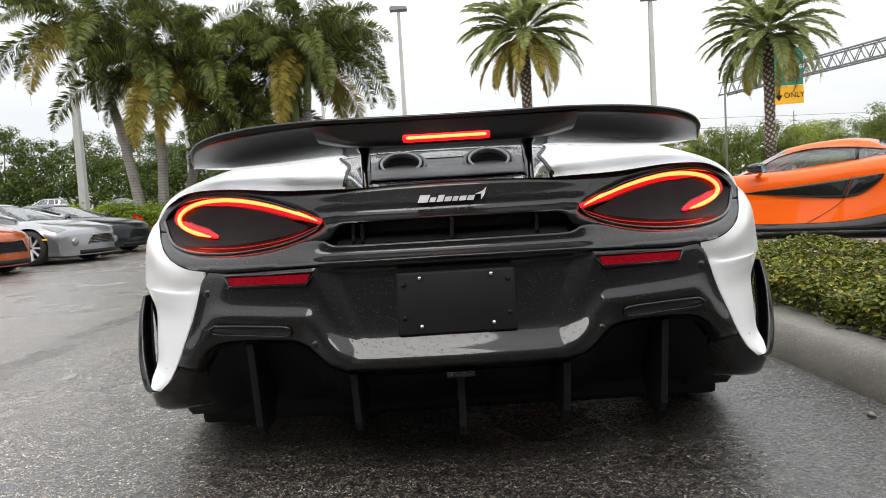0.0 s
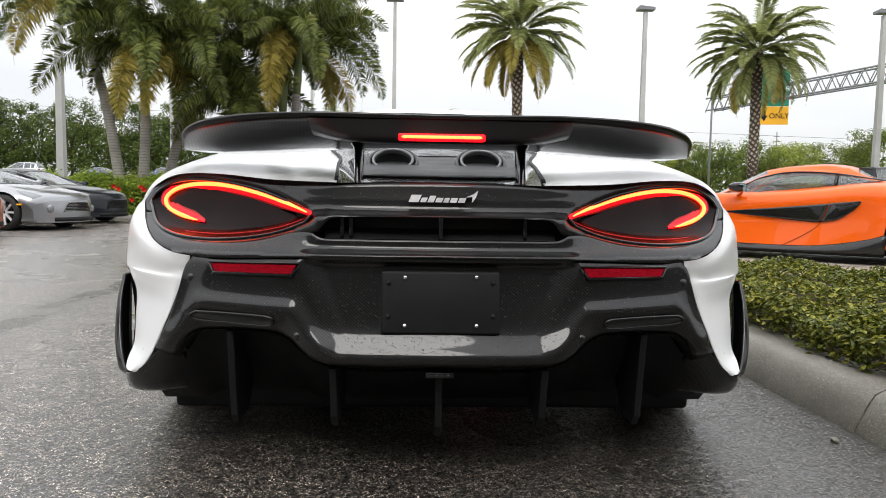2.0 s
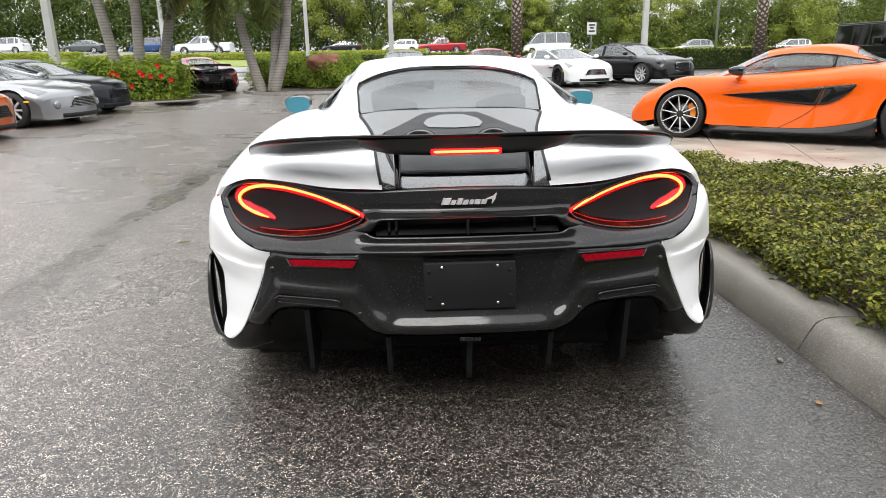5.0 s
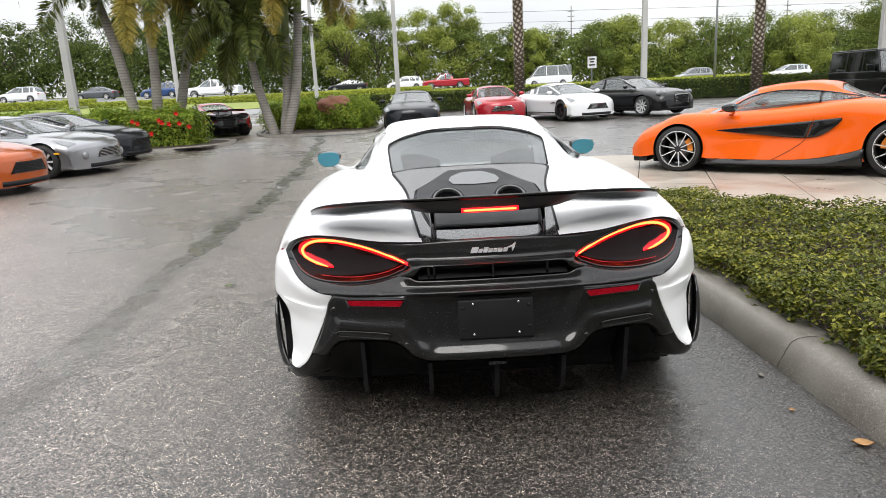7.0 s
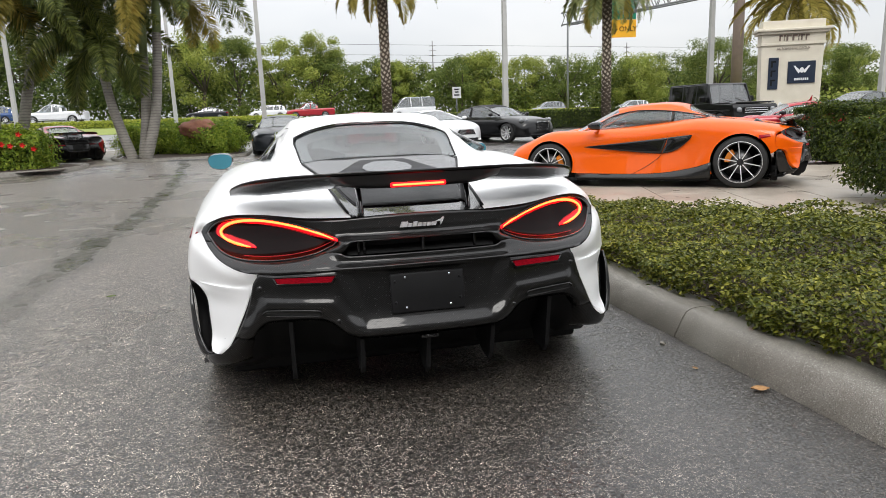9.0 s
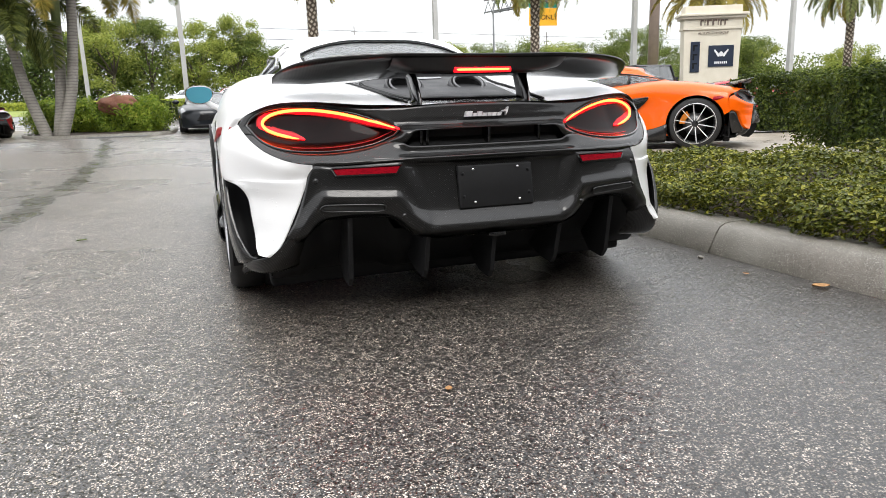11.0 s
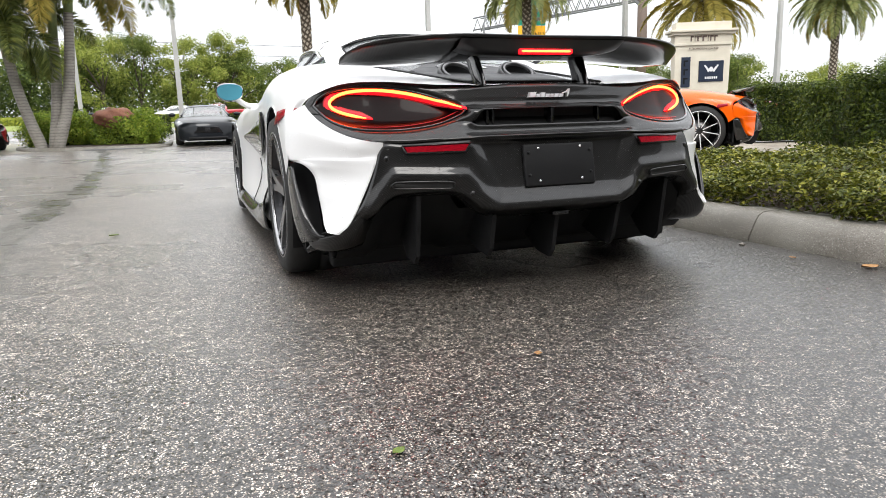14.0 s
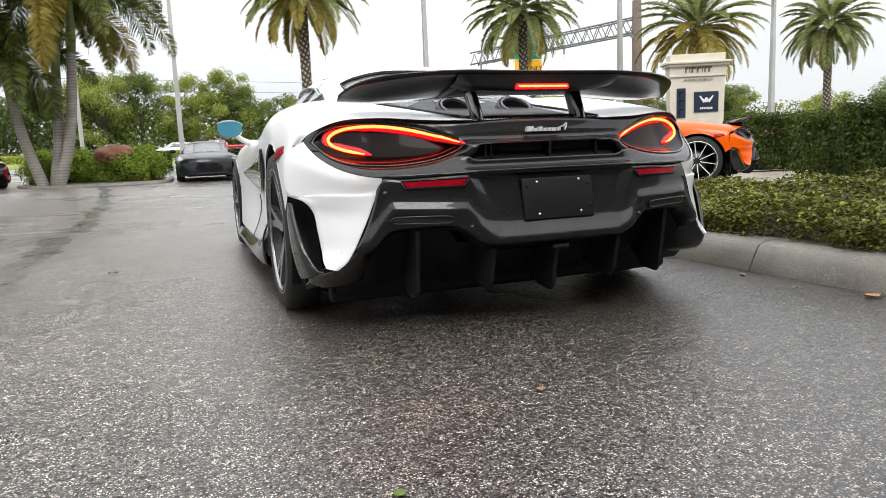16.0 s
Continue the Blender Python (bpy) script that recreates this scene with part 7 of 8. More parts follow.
def other_car(m, style, paint, length, width, label, name="car", rim=None, grille="slats", group="parked cars", roof_paint=None, detail=1.0, fog=False):
    s = STYLES[style]
    L, W = length, width / 2
    car = thing(name, m, label, "car" if name not in ("pickup_truck", "van") else name.split("_")[0], group)
    zb, r = s["zb"], s["r"]
    bow = dict(gt=.46, soft=.30, sedan=.30, suv=.22, van=.16, pickup=.16)[style]

    def curved(t, x):
        """How far the nose and the tail draw back towards the corners."""
        f = max(0.0, (t - .72) / .28) ** 1.5 - .55 * max(0.0, (.14 - t) / .14)
        return -bow * f * (abs(x) / W) ** 2.6

    def row(t, zt, zs, w):
        y = (t - 0.5) * L
        w *= W
        pts = [(0, zt), (.45 * w, zt - .008), (.75 * w, zt - .3 * (zt - zs)), (.93 * w, zs), (w, zs - .10), (w * .985, .55 * zs + .45 * zb), (w * .97, zb + .06), (w * .90, zb)]
        return [(px, y + curved(t, px), pz) for px, pz in pts]

    def whole(rows, nu, nv, bm):
        return sheet(bm, [[(-a, c, d) for a, c, d in reversed(rw) if a > 1e-6] + list(rw) for rw in rows], nu, nv)
    b = empty_bm()
    rows = [row(*q) for q in s["body"]]
    skin = whole(rows, 60, 46, b)
    for edge in (skin[0], skin[-1]):
        lo = [b.verts.new((v.co.x * .96, v.co.y, zb)) for v in edge]
        for i in range(len(edge) - 1):
            b.faces.new((edge[i], edge[i + 1], lo[i + 1], lo[i]))
    for t in s["wheels"]:
        cut_arch(b, (t - 0.5) * L, r, r * 1.13, W * 0.6)
    bmesh.ops.recalc_face_normals(b, faces=b.faces)
    part("body", b, paint, car)
    b = empty_bm()
    box(b, (-W * .66, -L * .44, zb - 0.02), (W * .66, L * .40, zb + .22))
    part("underbody", b, MATTE_BLACK, car)

    def trow(t, zt, w, lift=0.0, part_of=1.0, base_drop=True):
        y = (t - 0.5) * L
        wt = w * W
        bt = np.interp(t, [q[0] for q in s["body"]], [q[1] for q in s["body"]])
        base = np.interp(t, [q[0] for q in s["top"]], [q[2] for q in s["top"]]) * W
        drop = max(0.0, zt - bt)
        slope = drop * 0.24
        return [(0, y, zt + lift), (.5 * wt, y, zt - .012 + lift), (.82 * wt, y, zt - .04 - .02 * min(1, drop) + lift), (.95 * wt, y, zt - min(.10, .1 + .0 * drop) * min(1, drop * 3) + lift), (min(W * .97, wt + slope), y, min(bt, zt) - .05)]
    b = empty_bm()
    whole([trow(*q) for q in s["top"]], 36, 30, b)
    part("glasshouse", b, GLASS_DARK, car)
    # roof skin and pillars
    tt = np.linspace(*s["roof"], 9)
    tz = curve1([(q[0], q[1]) for q in s["top"]])
    tw = curve1([(q[0], q[2]) for q in s["top"]])
    b = empty_bm()
    whole([trow(max(t, s["top"][0][0]), tz(t), tw(t), 0.008)[:4] for t in tt], 20, 20, b)
    part("roof", b, roof_paint or paint, car)
    pil = [(s["roof"][1], s["top"][-1][0])]
    posts = [s["roof"][0] + 0.002] + ([0.36 if style != "pickup" else 0.5] if style in ("sedan", "suv", "gt", "soft", "pickup") else [.3, .55]) + ([.2] if style == "suv" else [])
    for sx in (-1, 1):
        b = empty_bm()
        path = []
        for t in np.linspace(s["roof"][1] - 0.01, s["top"][-1][0] - 0.005, 8):
            q = trow(t, tz(t), tw(t), 0.004)[3]
            path.append((sx * q[0], q[1], q[2]))
        tube(b, path, 0.032, 6)
        part("windscreen_pillar", b, paint, car)
        for t in posts:
            b = empty_bm()
            q = trow(t, tz(t), tw(t), 0.0)
            wide = 0.10 if (t == posts[0] and style not in ("van",)) else 0.035
            a, c = q[3], q[4]
            prism(b, [(a[1] - wide, a[2]), (a[1] + wide, a[2]), (c[1] + wide * 1.4, c[2] + .03), (c[1] - wide * 1.4, c[2] + .03)], 0, 0.02, "x")
            for v in b.verts:
                k = (v.co.z - c[2]) / max(.05, a[2] - c[2])
                v.co.x = sx * (c[0] + (a[0] - c[0]) * k + 0.004 + v.co.x)
            bmesh.ops.recalc_face_normals(b, faces=b.faces)
            part("roof_pillar", b, roof_paint or paint, car, smooth=False)
        # mirrors
        b = empty_bm()
        t = s["top"][-1][0] - 0.05
        bmesh.ops.create_uvsphere(b, u_segments=12, v_segments=8, radius=1.0, matrix=Matrix.Translation((sx * (W * 0.97 + .07), (t - .5) * L, np.interp(t, [q[0] for q in s["body"]], [q[1] for q in s["body"]]) + .05)) @ Matrix.Diagonal((.11, .07, .065, 1)))
        part("door_mirror", b, paint, car)
        # head lamps and fog lamps
        nose = s["body"][-3]
        b = empty_bm()
        if style in ("gt", "sedan", "suv", "pickup", "van"):
            cols = [curve1([(q[0], q[j]) for q in s["body"]]) for j in (1, 2, 3)]
            grid = []
            for k, t in enumerate(np.linspace(.875, .982, 12)):
                rw = row(t, *[c(t) for c in cols])
                f = k / 11.0
                us = np.linspace(2.62 - .42 * f ** .7, 2.70 + .42 * f ** .7, 7)
                line = []
                for u in us:
                    i = int(u)
                    p0, p1 = Vector(rw[i]), Vector(rw[i + 1])
                    q = p0.lerp(p1, u - i) + Vector((.006, .006, .010))
                    line.append(b.verts.new((sx * q.x, q.y, q.z)))
                grid.append(line)
            grid_faces(b, grid, flip=sx < 0)
            bmesh.ops.recalc_face_normals(b, faces=b.faces)
        else:
            for fx, rad in ((.80, .085), (.58, .075)):
                bmesh.ops.create_uvsphere(b, u_segments=16, v_segments=10, radius=1.0, matrix=Matrix.Translation((sx * W * fx, (nose[0] - .5) * L + .13 + curved(nose[0], W * fx), nose[2] + .05)) @ Matrix.Diagonal((rad, rad, rad, 1)))
        part("headlamp", b, HEADLAMP, car, "clear headlamp glass")
        if style == "gt" and detail >= 1:
            b = empty_bm()
            nz = np.interp(.93, [q[0] for q in s["body"]], [q[2] for q in s["body"]])
            box(b, (min(sx * W * .955, sx * W * .975), L * .36, nz - .20), (max(sx * W * .955, sx * W * .975), L * .385, nz - .165), .004)
            part("side_marker", b, SIGN_YELLOW, car, "amber side marker lamp")
            b = empty_bm()
            tube(b, [(sx * W * .99, L * .155, zb + .44), (sx * W * .992, L * .20, zb + .46), (sx * W * .985, L * .235, zb + .455)], [.006, .022, .008], 6)
            part("wing_vent", b, MATTE_BLACK, car, "dark slot vent behind the front wheel")
        if fog:
            b = empty_bm()
            lathe(b, [(0.001, .03), (.06, .028), (.075, .015), (.08, -.02)], 20, "y", (sx * W * .66, L * .5 - .005 + curved(1.0, W * .66), .42))
            part("fog_lamp", b, HEADLAMP, car)
        b = empty_bm()
        tail_t = s["body"][1]
        box(b, (min(sx * W * .62, sx * W * .88), -L / 2 + .02, tail_t[2] - .10), (max(sx * W * .62, sx * W * .88), -L / 2 + .16, tail_t[2] + .02), .01)
        part("rear_lamp", b, RED_LENS, car)
        # door seam and sill line
        b = empty_bm()
        tube(b, [(sx * W * 0.985, -L * .28, zb + .12), (sx * W * 0.985, L * .25, zb + .12)], 0.014, 5)
        part("sill_strip", b, MATTE_BLACK, car)
    # grille
    nz0, nz1 = s["body"][-1][1], s["body"][-1][2]
    gy = L / 2 + .004
    if style == "soft":
        g = (-.34, .34, .42, .70)
    elif style == "gt":
        g = (-.42, .42, .37, .55)
    else:
        g = (-.5, .5, zb + .25, zb + .45)
    b = empty_bm()
    k = .72 if style == "gt" else .92
    sheet(b, [[(x * f, gy + .003 + curved(1.0, x * f), z) for x in np.linspace(g[0], g[1], 13)] for z, f in ((g[2], 1.0), ((g[2] + g[3]) / 2, (1 + k) / 2), (g[3], k))], 6, 24)
    thicken(b, 0.012)
    gr = part("grille", b, MATTE_BLACK, car, smooth=False)
    if detail >= 1:
        b = empty_bm()
        rim_line = [(g[0], g[2]), (g[1], g[2]), (g[1] * k, g[3]), (g[0] * k, g[3]), (g[0], g[2])]
        tube(b, [(x, gy + .004 + curved(1.0, x), z) for x, z in rim_line], .010, 6)
        part("grille_frame", b, CHROME if grille == "slats" else GLOSS_BLACK, gr)
    if detail >= 1:
        for i in range(6):
            z = g[2] + (g[3] - g[2]) * (i + .5) / 6
            b = empty_bm()
            w = g[1] * (1 - (1 - k) * (i + .5) / 6) - .02
            tube(b, [(q, gy + .006 + curved(1.0, q), z) for q in np.linspace(-w, w, 13)], .006, 5)
            part("grille_bar", b, CHROME if grille == "slats" else GLOSS_BLACK, gr, smooth=False)
    b = empty_bm()
    prism(b, [(q, L / 2 + .012 + curved(1.0, q)) for q in np.linspace(-W * .6, W * .6, 15)] + [(W * .5, L / 2 - .45), (-W * .5, L / 2 - .45)], zb + .02, zb + .10)
    part("lower_intake", b, MATTE_BLACK, car)
    for sx in (-1, 1):
        for t in s["wheels"]:
            w = simple_wheel(car, sx * (W - .13), (t - 0.5) * L, r, .24, rim or ALLOY, sx)
    return car


def off_road_car(m, label):
    """A boxy upright off-road car: flat sides, three side panes, bolt-on arches, round lamps."""
    car = thing("off_road_car", m, label, "car", "parked cars")
    L, W, belt, top = 4.6, 0.88, 1.18, 1.93

    def put(name, mt, fill, parent=car, lab="", smooth=False):
        bm = empty_bm()
        fill(bm)
        bmesh.ops.recalc_face_normals(bm, faces=bm.faces)
        return part(name, bm, mt, parent, lab, smooth)

    def shell(bm):
        side = [(-2.28, .50), (-2.30, belt), (.70, belt), (.78, 1.16), (2.10, 1.10), (2.18, .98), (2.20, .52)]
        prism(bm, side, -W, W, "x")
        bmesh.ops.bevel(bm, geom=[e for e in bm.edges], offset=.025, segments=2, affect="EDGES", profile=.6)
    put("body", BLACK_PAINT, shell, smooth=False)
    put("underbody", MATTE_BLACK, lambda bm: box(bm, (-.7, -2.15, .30), (.7, 2.0, .52)))
    put("bonnet", BLACK_PAINT, lambda bm: box(bm, (-.70, .80, 1.13), (.70, 2.05, 1.19), .025))

    def lid(bm):
        prism(bm, [(-2.27, top - .06), (-2.22, top), (.36, top - .02), (.44, top - .08)], -.80, .80, "x")
        bmesh.ops.bevel(bm, geom=[e for e in bm.edges], offset=.02, segments=2, affect="EDGES", profile=.6)
    put("roof", BLACK_PAINT, lid)
    for q in (-1, 1):
        put("rain_gutter", BLACK_PAINT, lambda bm: tube(bm, [(q * .81, -2.24, top - .07), (q * .81, .40, top - .08)], .018, 6))

    def leaf(y0, y1, z0, z1, sx, mt, name, thick=.02):
        def fill(bm):
            prism(bm, [(y0[0], z0), (y1[0], z0), (y1[1], z1), (y0[1], z1)], 0, thick, "x")
            for v in bm.verts:
                k = (v.co.z - belt) / (top - belt)
                v.co.x = sx * (W - .012 - .075 * k + (v.co.x - thick))
        return put(name, mt, fill)
    for sx in (-1, 1):
        for y0, y1 in (((-2.28, -2.26), (-2.12, -2.10)), ((-1.32, -1.30), (-1.20, -1.18)), ((-.32, -.32), (-.22, -.22)), ((.56, .30), (.72, .44))):
            leaf(y0, y1, belt - .01, top - .06, sx, BLACK_PAINT, "roof_pillar", .05)
        for y0, y1 in (((-2.13, -2.11), (-1.31, -1.29)), ((-1.21, -1.19), (-.31, -.31)), ((-.23, -.23), (.57, .31))):
            leaf(y0, y1, belt, top - .07, sx, GLASS_BLACK, "side_window", .008)
        put("belt_strip", GLOSS_BLACK, lambda bm: box(bm, (min(sx * W, sx * (W + .02)), -2.2, .84), (max(sx * W, sx * (W + .02)), 2.0, .92), .008))
        put("running_board", GALVANISED, lambda bm: box(bm, (min(sx * .80, sx * .98), -.95, .40), (max(sx * .80, sx * .98), .95, .45), .015))
        for cy in (-1.42, 1.42):
            def arch(bm):
                rows = [[bm.verts.new((sx * x, cy + r * math.cos(a), .40 + r * math.sin(a))) for a in np.linspace(-.1, math.pi + .1, 22)] for x, r in ((W - .02, .47), (W + .07, .475), (W + .07, .44), (W - .02, .435))]
                grid_faces(bm, rows)
            put("wheel_arch", GLOSS_BLACK, arch)
            put("wheel_well", MATTE_BLACK, lambda bm: lathe(bm, [(.001, sx * (W + .004)), (.435, sx * (W + .004))], 28, "x", (0, cy, .40)))
            simple_wheel(car, sx * (W - .03), cy, .40, .25, DARK_ALLOY, sx)
        put("headlamp", HEADLAMP, lambda bm: lathe(bm, [(.001, .06), (.07, .05), (.095, .02), (.10, -.03)], 22, "y", (sx * .66, 2.20, .90)), lab="round clear headlamp", smooth=True)
        put("indicator", HEADLAMP, lambda bm: box(bm, (min(sx * .70, sx * .84), 1.86, 1.12), (max(sx * .70, sx * .84), 2.04, 1.19), .02))
        put("door_mirror", BLACK_PAINT, lambda bm: box(bm, (min(sx * .90, sx * 1.12), .36, 1.22), (max(sx * .90, sx * 1.12), .48, 1.42), .03))
    put("windscreen", GLASS_DARK, lambda bm: sheet(bm, [[(-.78, .70, belt), (0, .735, belt), (.78, .70, belt)], [(-.72, .40, top - .08), (0, .43, top - .08), (.72, .40, top - .08)]], 6, 10))
    put("rear_window", GLASS_BLACK, lambda bm: box(bm, (-.66, -2.285, 1.26), (.66, -2.27, 1.80)))
    grille = put("grille", MATTE_BLACK, lambda bm: box(bm, (-.48, 2.19, .76), (.48, 2.215, 1.02), .01))
    for k in range(3):
        put("grille_bar", CHROME, lambda bm: box(bm, (-.46, 2.21, .80 + .075 * k), (.46, 2.232, .825 + .075 * k), .005), grille)
    put("bumper", BLACK_PAINT, lambda bm: box(bm, (-.90, 2.12, .42), (.90, 2.36, .66), .04))
    put("bumper_bar", CHROME, lambda bm: box(bm, (-.60, 2.36, .50), (.60, 2.385, .56), .01))
    for x in (-.6, -.02):
        put("wiper", MATTE_BLACK, lambda bm: tube(bm, [(x, .75, belt + .02), (x + .42, .64, belt + .17)], .010, 5))
    return car


def simple_wheel(parent, x, y, r, width, rim_mat, side):
    b = empty_bm()
    lathe(b, [(0.001, -.02), (.14, -.02), (.14, .02), (.001, .02)], 16)
    w = part("wheel", b, DARK_ALLOY, parent)
    w.location = (x, y, r)
    h, rr = width / 2, r * .755
    b = empty_bm()
    lathe(b, [(rr - .01, -h), (r * .93, -h), (r, -h * .6), (r, h * .6), (r * .93, h), (rr - .01, h)], 36)
    part("tyre", b, RUBBER, w)
    b = empty_bm()
    lathe(b, [(rr, -h * .9), (rr - .03, 0), (rr - .012, side * h * .9), (rr + .004, side * h * .98)], 32)
    for k in range(9):
        a = 2 * math.pi * k / 9
        c, s = math.cos(a), math.sin(a)
        rows = []
        for rad, wide, off in ((.03, .022, .55), (rr * .6, .016, .75), (rr - .01, .022, .9)):
            rows.append([b.verts.new((side * (h * off + dz), rad * c - u * s, rad * s + u * c)) for u, dz in ((-wide, 0), (wide, 0), (wide, -.03), (-wide, -.03))])
        grid_faces(b, rows, loop=True)
    bmesh.ops.recalc_face_normals(b, faces=b.faces)
    part("rim", b, rim_mat, w, smooth=False)
    return w


def at(x, y, rz, z=None):
    return Matrix.Translation((x, y, ground_z(x, y) if z is None else z)) @ Matrix.Rotation(radians(rz), 4, "Z")


orange_car = sports_coupe(at(6.00, 7.90, 52.6, PAD_Z), ORANGE_PAINT, "orange sports coupe with black wing and trim on the paver pad", False, "", 10, DARK_ALLOY, ALLOY)
red_rear = sports_coupe(at(-7.75, 24.0, 32), RED_PAINT, "red sports coupe with a black tail beside the hedge", False, "", 10, DARK_ALLOY, DARK_ALLOY)
red_far = sports_coupe(at(15.7, 16.4, 62), RED_PAINT, "red sports coupe parked behind the hedge", False, "", 10, DARK_ALLOY, DARK_ALLOY)

other_car(at(-9.4, 14.05, -97), "gt", SILVER_PAINT, 4.68, 1.92, "silver grand touring coupe with mesh grille, wet paint", grille="slats", fog=True)
other_car(at(-9.3, 11.15, -98), "gt", COPPER_PAINT, 4.4, 1.88, "copper orange coupe with a black mesh grille", rim=DARK_ALLOY, grille="black")
other_car(at(-9.8, 16.8, -97), "gt", DARK_PAINT, 4.6, 1.95, "dark grey sports coupe with a pale front splitter", rim=DARK_ALLOY, grille="black")
other_car(at(-0.85, 24.2, 181), "gt", DARK_PAINT, 4.75, 1.95, "charcoal grand touring coupe facing the drive", rim=DARK_ALLOY, grille="black")
other_car(at(2.3, 26.4, 184), "gt", RED_PAINT, 4.75, 1.95, "dark red grand touring coupe with a slatted grille", grille="slats")
other_car(at(4.75, 24.7, 200), "gt", CAR_WHITE, 4.7, 1.92, "white grand touring coupe with a chrome slatted grille", grille="slats", rim=DARK_ALLOY)
other_car(at(7.4, 25.0, 209), "soft", BLACK_PAINT, 4.8, 1.95, "black convertible with a soft top and chrome mesh grille", grille="slats", roof_paint=MATTE_BLACK)
off_road_car(at(15.7, 22.7, 179), "black boxy off-road car with upright windows and round lamps")
other_car(at(27.6, 28.5, 100), "sedan", BLACK_PAINT, 5.2, 1.95, "black saloon car beyond the stone sign")

# traffic beyond the verge
for x, y, rz, style, paint, ln, wd, nm, lab in (
        (-46.0, 78, 90, "suv", CAR_WHITE, 4.8, 1.9, "car", "white sport utility car on the highway"),
        (-38.5, 80, 90, "sedan", GREY_PAINT, 4.7, 1.85, "car", "grey saloon car on the highway"),
        (-31.0, 80, 90, "suv", BLUE_PAINT, 4.6, 1.88, "car", "blue sport utility car on the highway"),
        (-23.5, 75, 90, "pickup", CAR_WHITE, 5.9, 2.0, "pickup_truck", "white pickup truck on the highway"),
        (-10.0, 84, 90, "sedan", DARK_PAINT, 4.8, 1.85, "car", "dark saloon car on the highway"),
        (2.0, 86, 90, "pickup", RED_PAINT, 5.9, 2.0, "pickup_truck", "red pickup truck on the highway"),
        (-3.2, 90, 90, "suv", CAR_WHITE, 4.8, 1.9, "car", "white minivan behind the red pickup"),
        (15.5, 90, 90, "van", CAR_WHITE, 6.0, 2.1, "van", "tall white passenger van on the highway"),
        (42.0, 80, 90, "suv", CAR_WHITE, 4.9, 1.9, "car", "white minivan far along the highway"),
        (31.5, 82, 90, "suv", SILVER_PAINT, 4.6, 1.9, "car", "silver sport utility car far along the highway")):
    other_car(at(x, y, rz, ground_z(x, y) + 0.04), style, paint, ln, wd, lab, name=nm, group="highway traffic", detail=0.5)

# ---- poles, signs and overhead steel ----
def light_pole(x, y, h, lean, label, w=0.10, arm=0.0):
    t = thing("street_lamp", Matrix.Translation((x, y, LEVEL(y))), label, "street lamp", "lot lamps")
    b = empty_bm()
    rows = [[b.verts.new((lean * f * h + sx * w * (1 - .35 * f), sy * w * (1 - .35 * f), f * h - .1)) for sx, sy in ((-1, -1), (1, -1), (1, 1), (-1, 1))] for f in (0, .5, 1)]
    grid_faces(b, rows, loop=True)
    bmesh.ops.recalc_face_normals(b, faces=b.faces)
    part("pole", b, POLE, t, smooth=False)
    b = empty_bm()
    hx = lean * h
    prism(b, [(hx - .40, h - .02), (hx + .40, h - .02), (hx + .40, h + .10), (hx - .30, h + .17), (hx - .40, h + .10)], -.2, .25, "y")
    part("lamp_head", b, GALVANISED, t, "flat box lamp head", False)
    return t


light_pole(-1.65, 32, 9.6, 0.0, "tall square grey lamp post beside the parked cars", .11)
light_pole(10.05, 32, 9.4, 0.0, "tall square grey lamp post with a box head", .13)
light_pole(-13.9, 26, 9.8, 0.0, "tall weathered lamp post beside the flowering hedge", .14)
light_pole(-13.45, 36, 9.5, 0.0, "slim grey lamp post behind the palms", .10)
light_pole(-6.15, 36, 9.0, 0.0, "slim grey lamp post beyond the palm island", .09)
light_pole(21.4, 32, 9.5, 0.0, "tall square grey lamp post beside the off-road car", .14)
light_pole(32.3, 32, 8.8, 0.0, "tall grey lamp post beyond the clipped hedge", .15)
light_pole(-31.0, 42, 8.5, 0.0, "slim grey lamp post at the lot's far edge", .09)

t = thing("road_lamp", Matrix.Translation((20.9, 50, LEVEL(50))), "thin grey road lamp with a curved arm", "street lamp")
b = empty_bm()
tube(b, [(0, 0, 0), (0, 0, 4), (0, 0, 7.2), (.35, 0, 8.3), (1.6, 0, 8.8)], [.10, .08, .07, .05, .04], 8)
part("pole", b, GALVANISED, t)
b = empty_bm()
bmesh.ops.create_uvsphere(b, u_segments=12, v_segments=8, radius=1, matrix=Matrix.Translation((1.85, 0, 8.8)) @ Matrix.Diagonal((.38, .14, .08, 1)))
part("lamp_head", b, GALVANISED, t)

t = thing("parking_sign", Matrix.Translation((8.52, 36, LEVEL(36))), "small white regulatory sign on a thin post", "sign")
b = empty_bm()
tube(b, [(0, 0, 0), (0, 0, 2.3)], .03, 6)
part("post", b, GALVANISED, t)
b = empty_bm()
box(b, (-.24, -.05, 1.75), (.24, -.03, 2.35), .01)
plate = part("sign_plate", b, SIGN_WHITE, t, smooth=False)
b = empty_bm()
for z, w in ((2.22, .14), (2.08, .10), (1.92, .15)):
    box(b, (-w, -.056, z - .035), (w, -.051, z + .035))
part("sign_marks", b, MATTE_BLACK, t, smooth=False)


def words(text, size, m, material, parent, name="sign_text", align="CENTER"):
    c = bpy.data.curves.new(name, "FONT")
    c.body = text
    c.size = size
    c.align_x = align
    c.extrude = 0.008
    c.materials.append(material)
    o = new(name, c)
    o.parent = parent
    o.matrix_basis = m
    return o


UPRIGHT = Matrix.Rotation(radians(90), 4, "X")
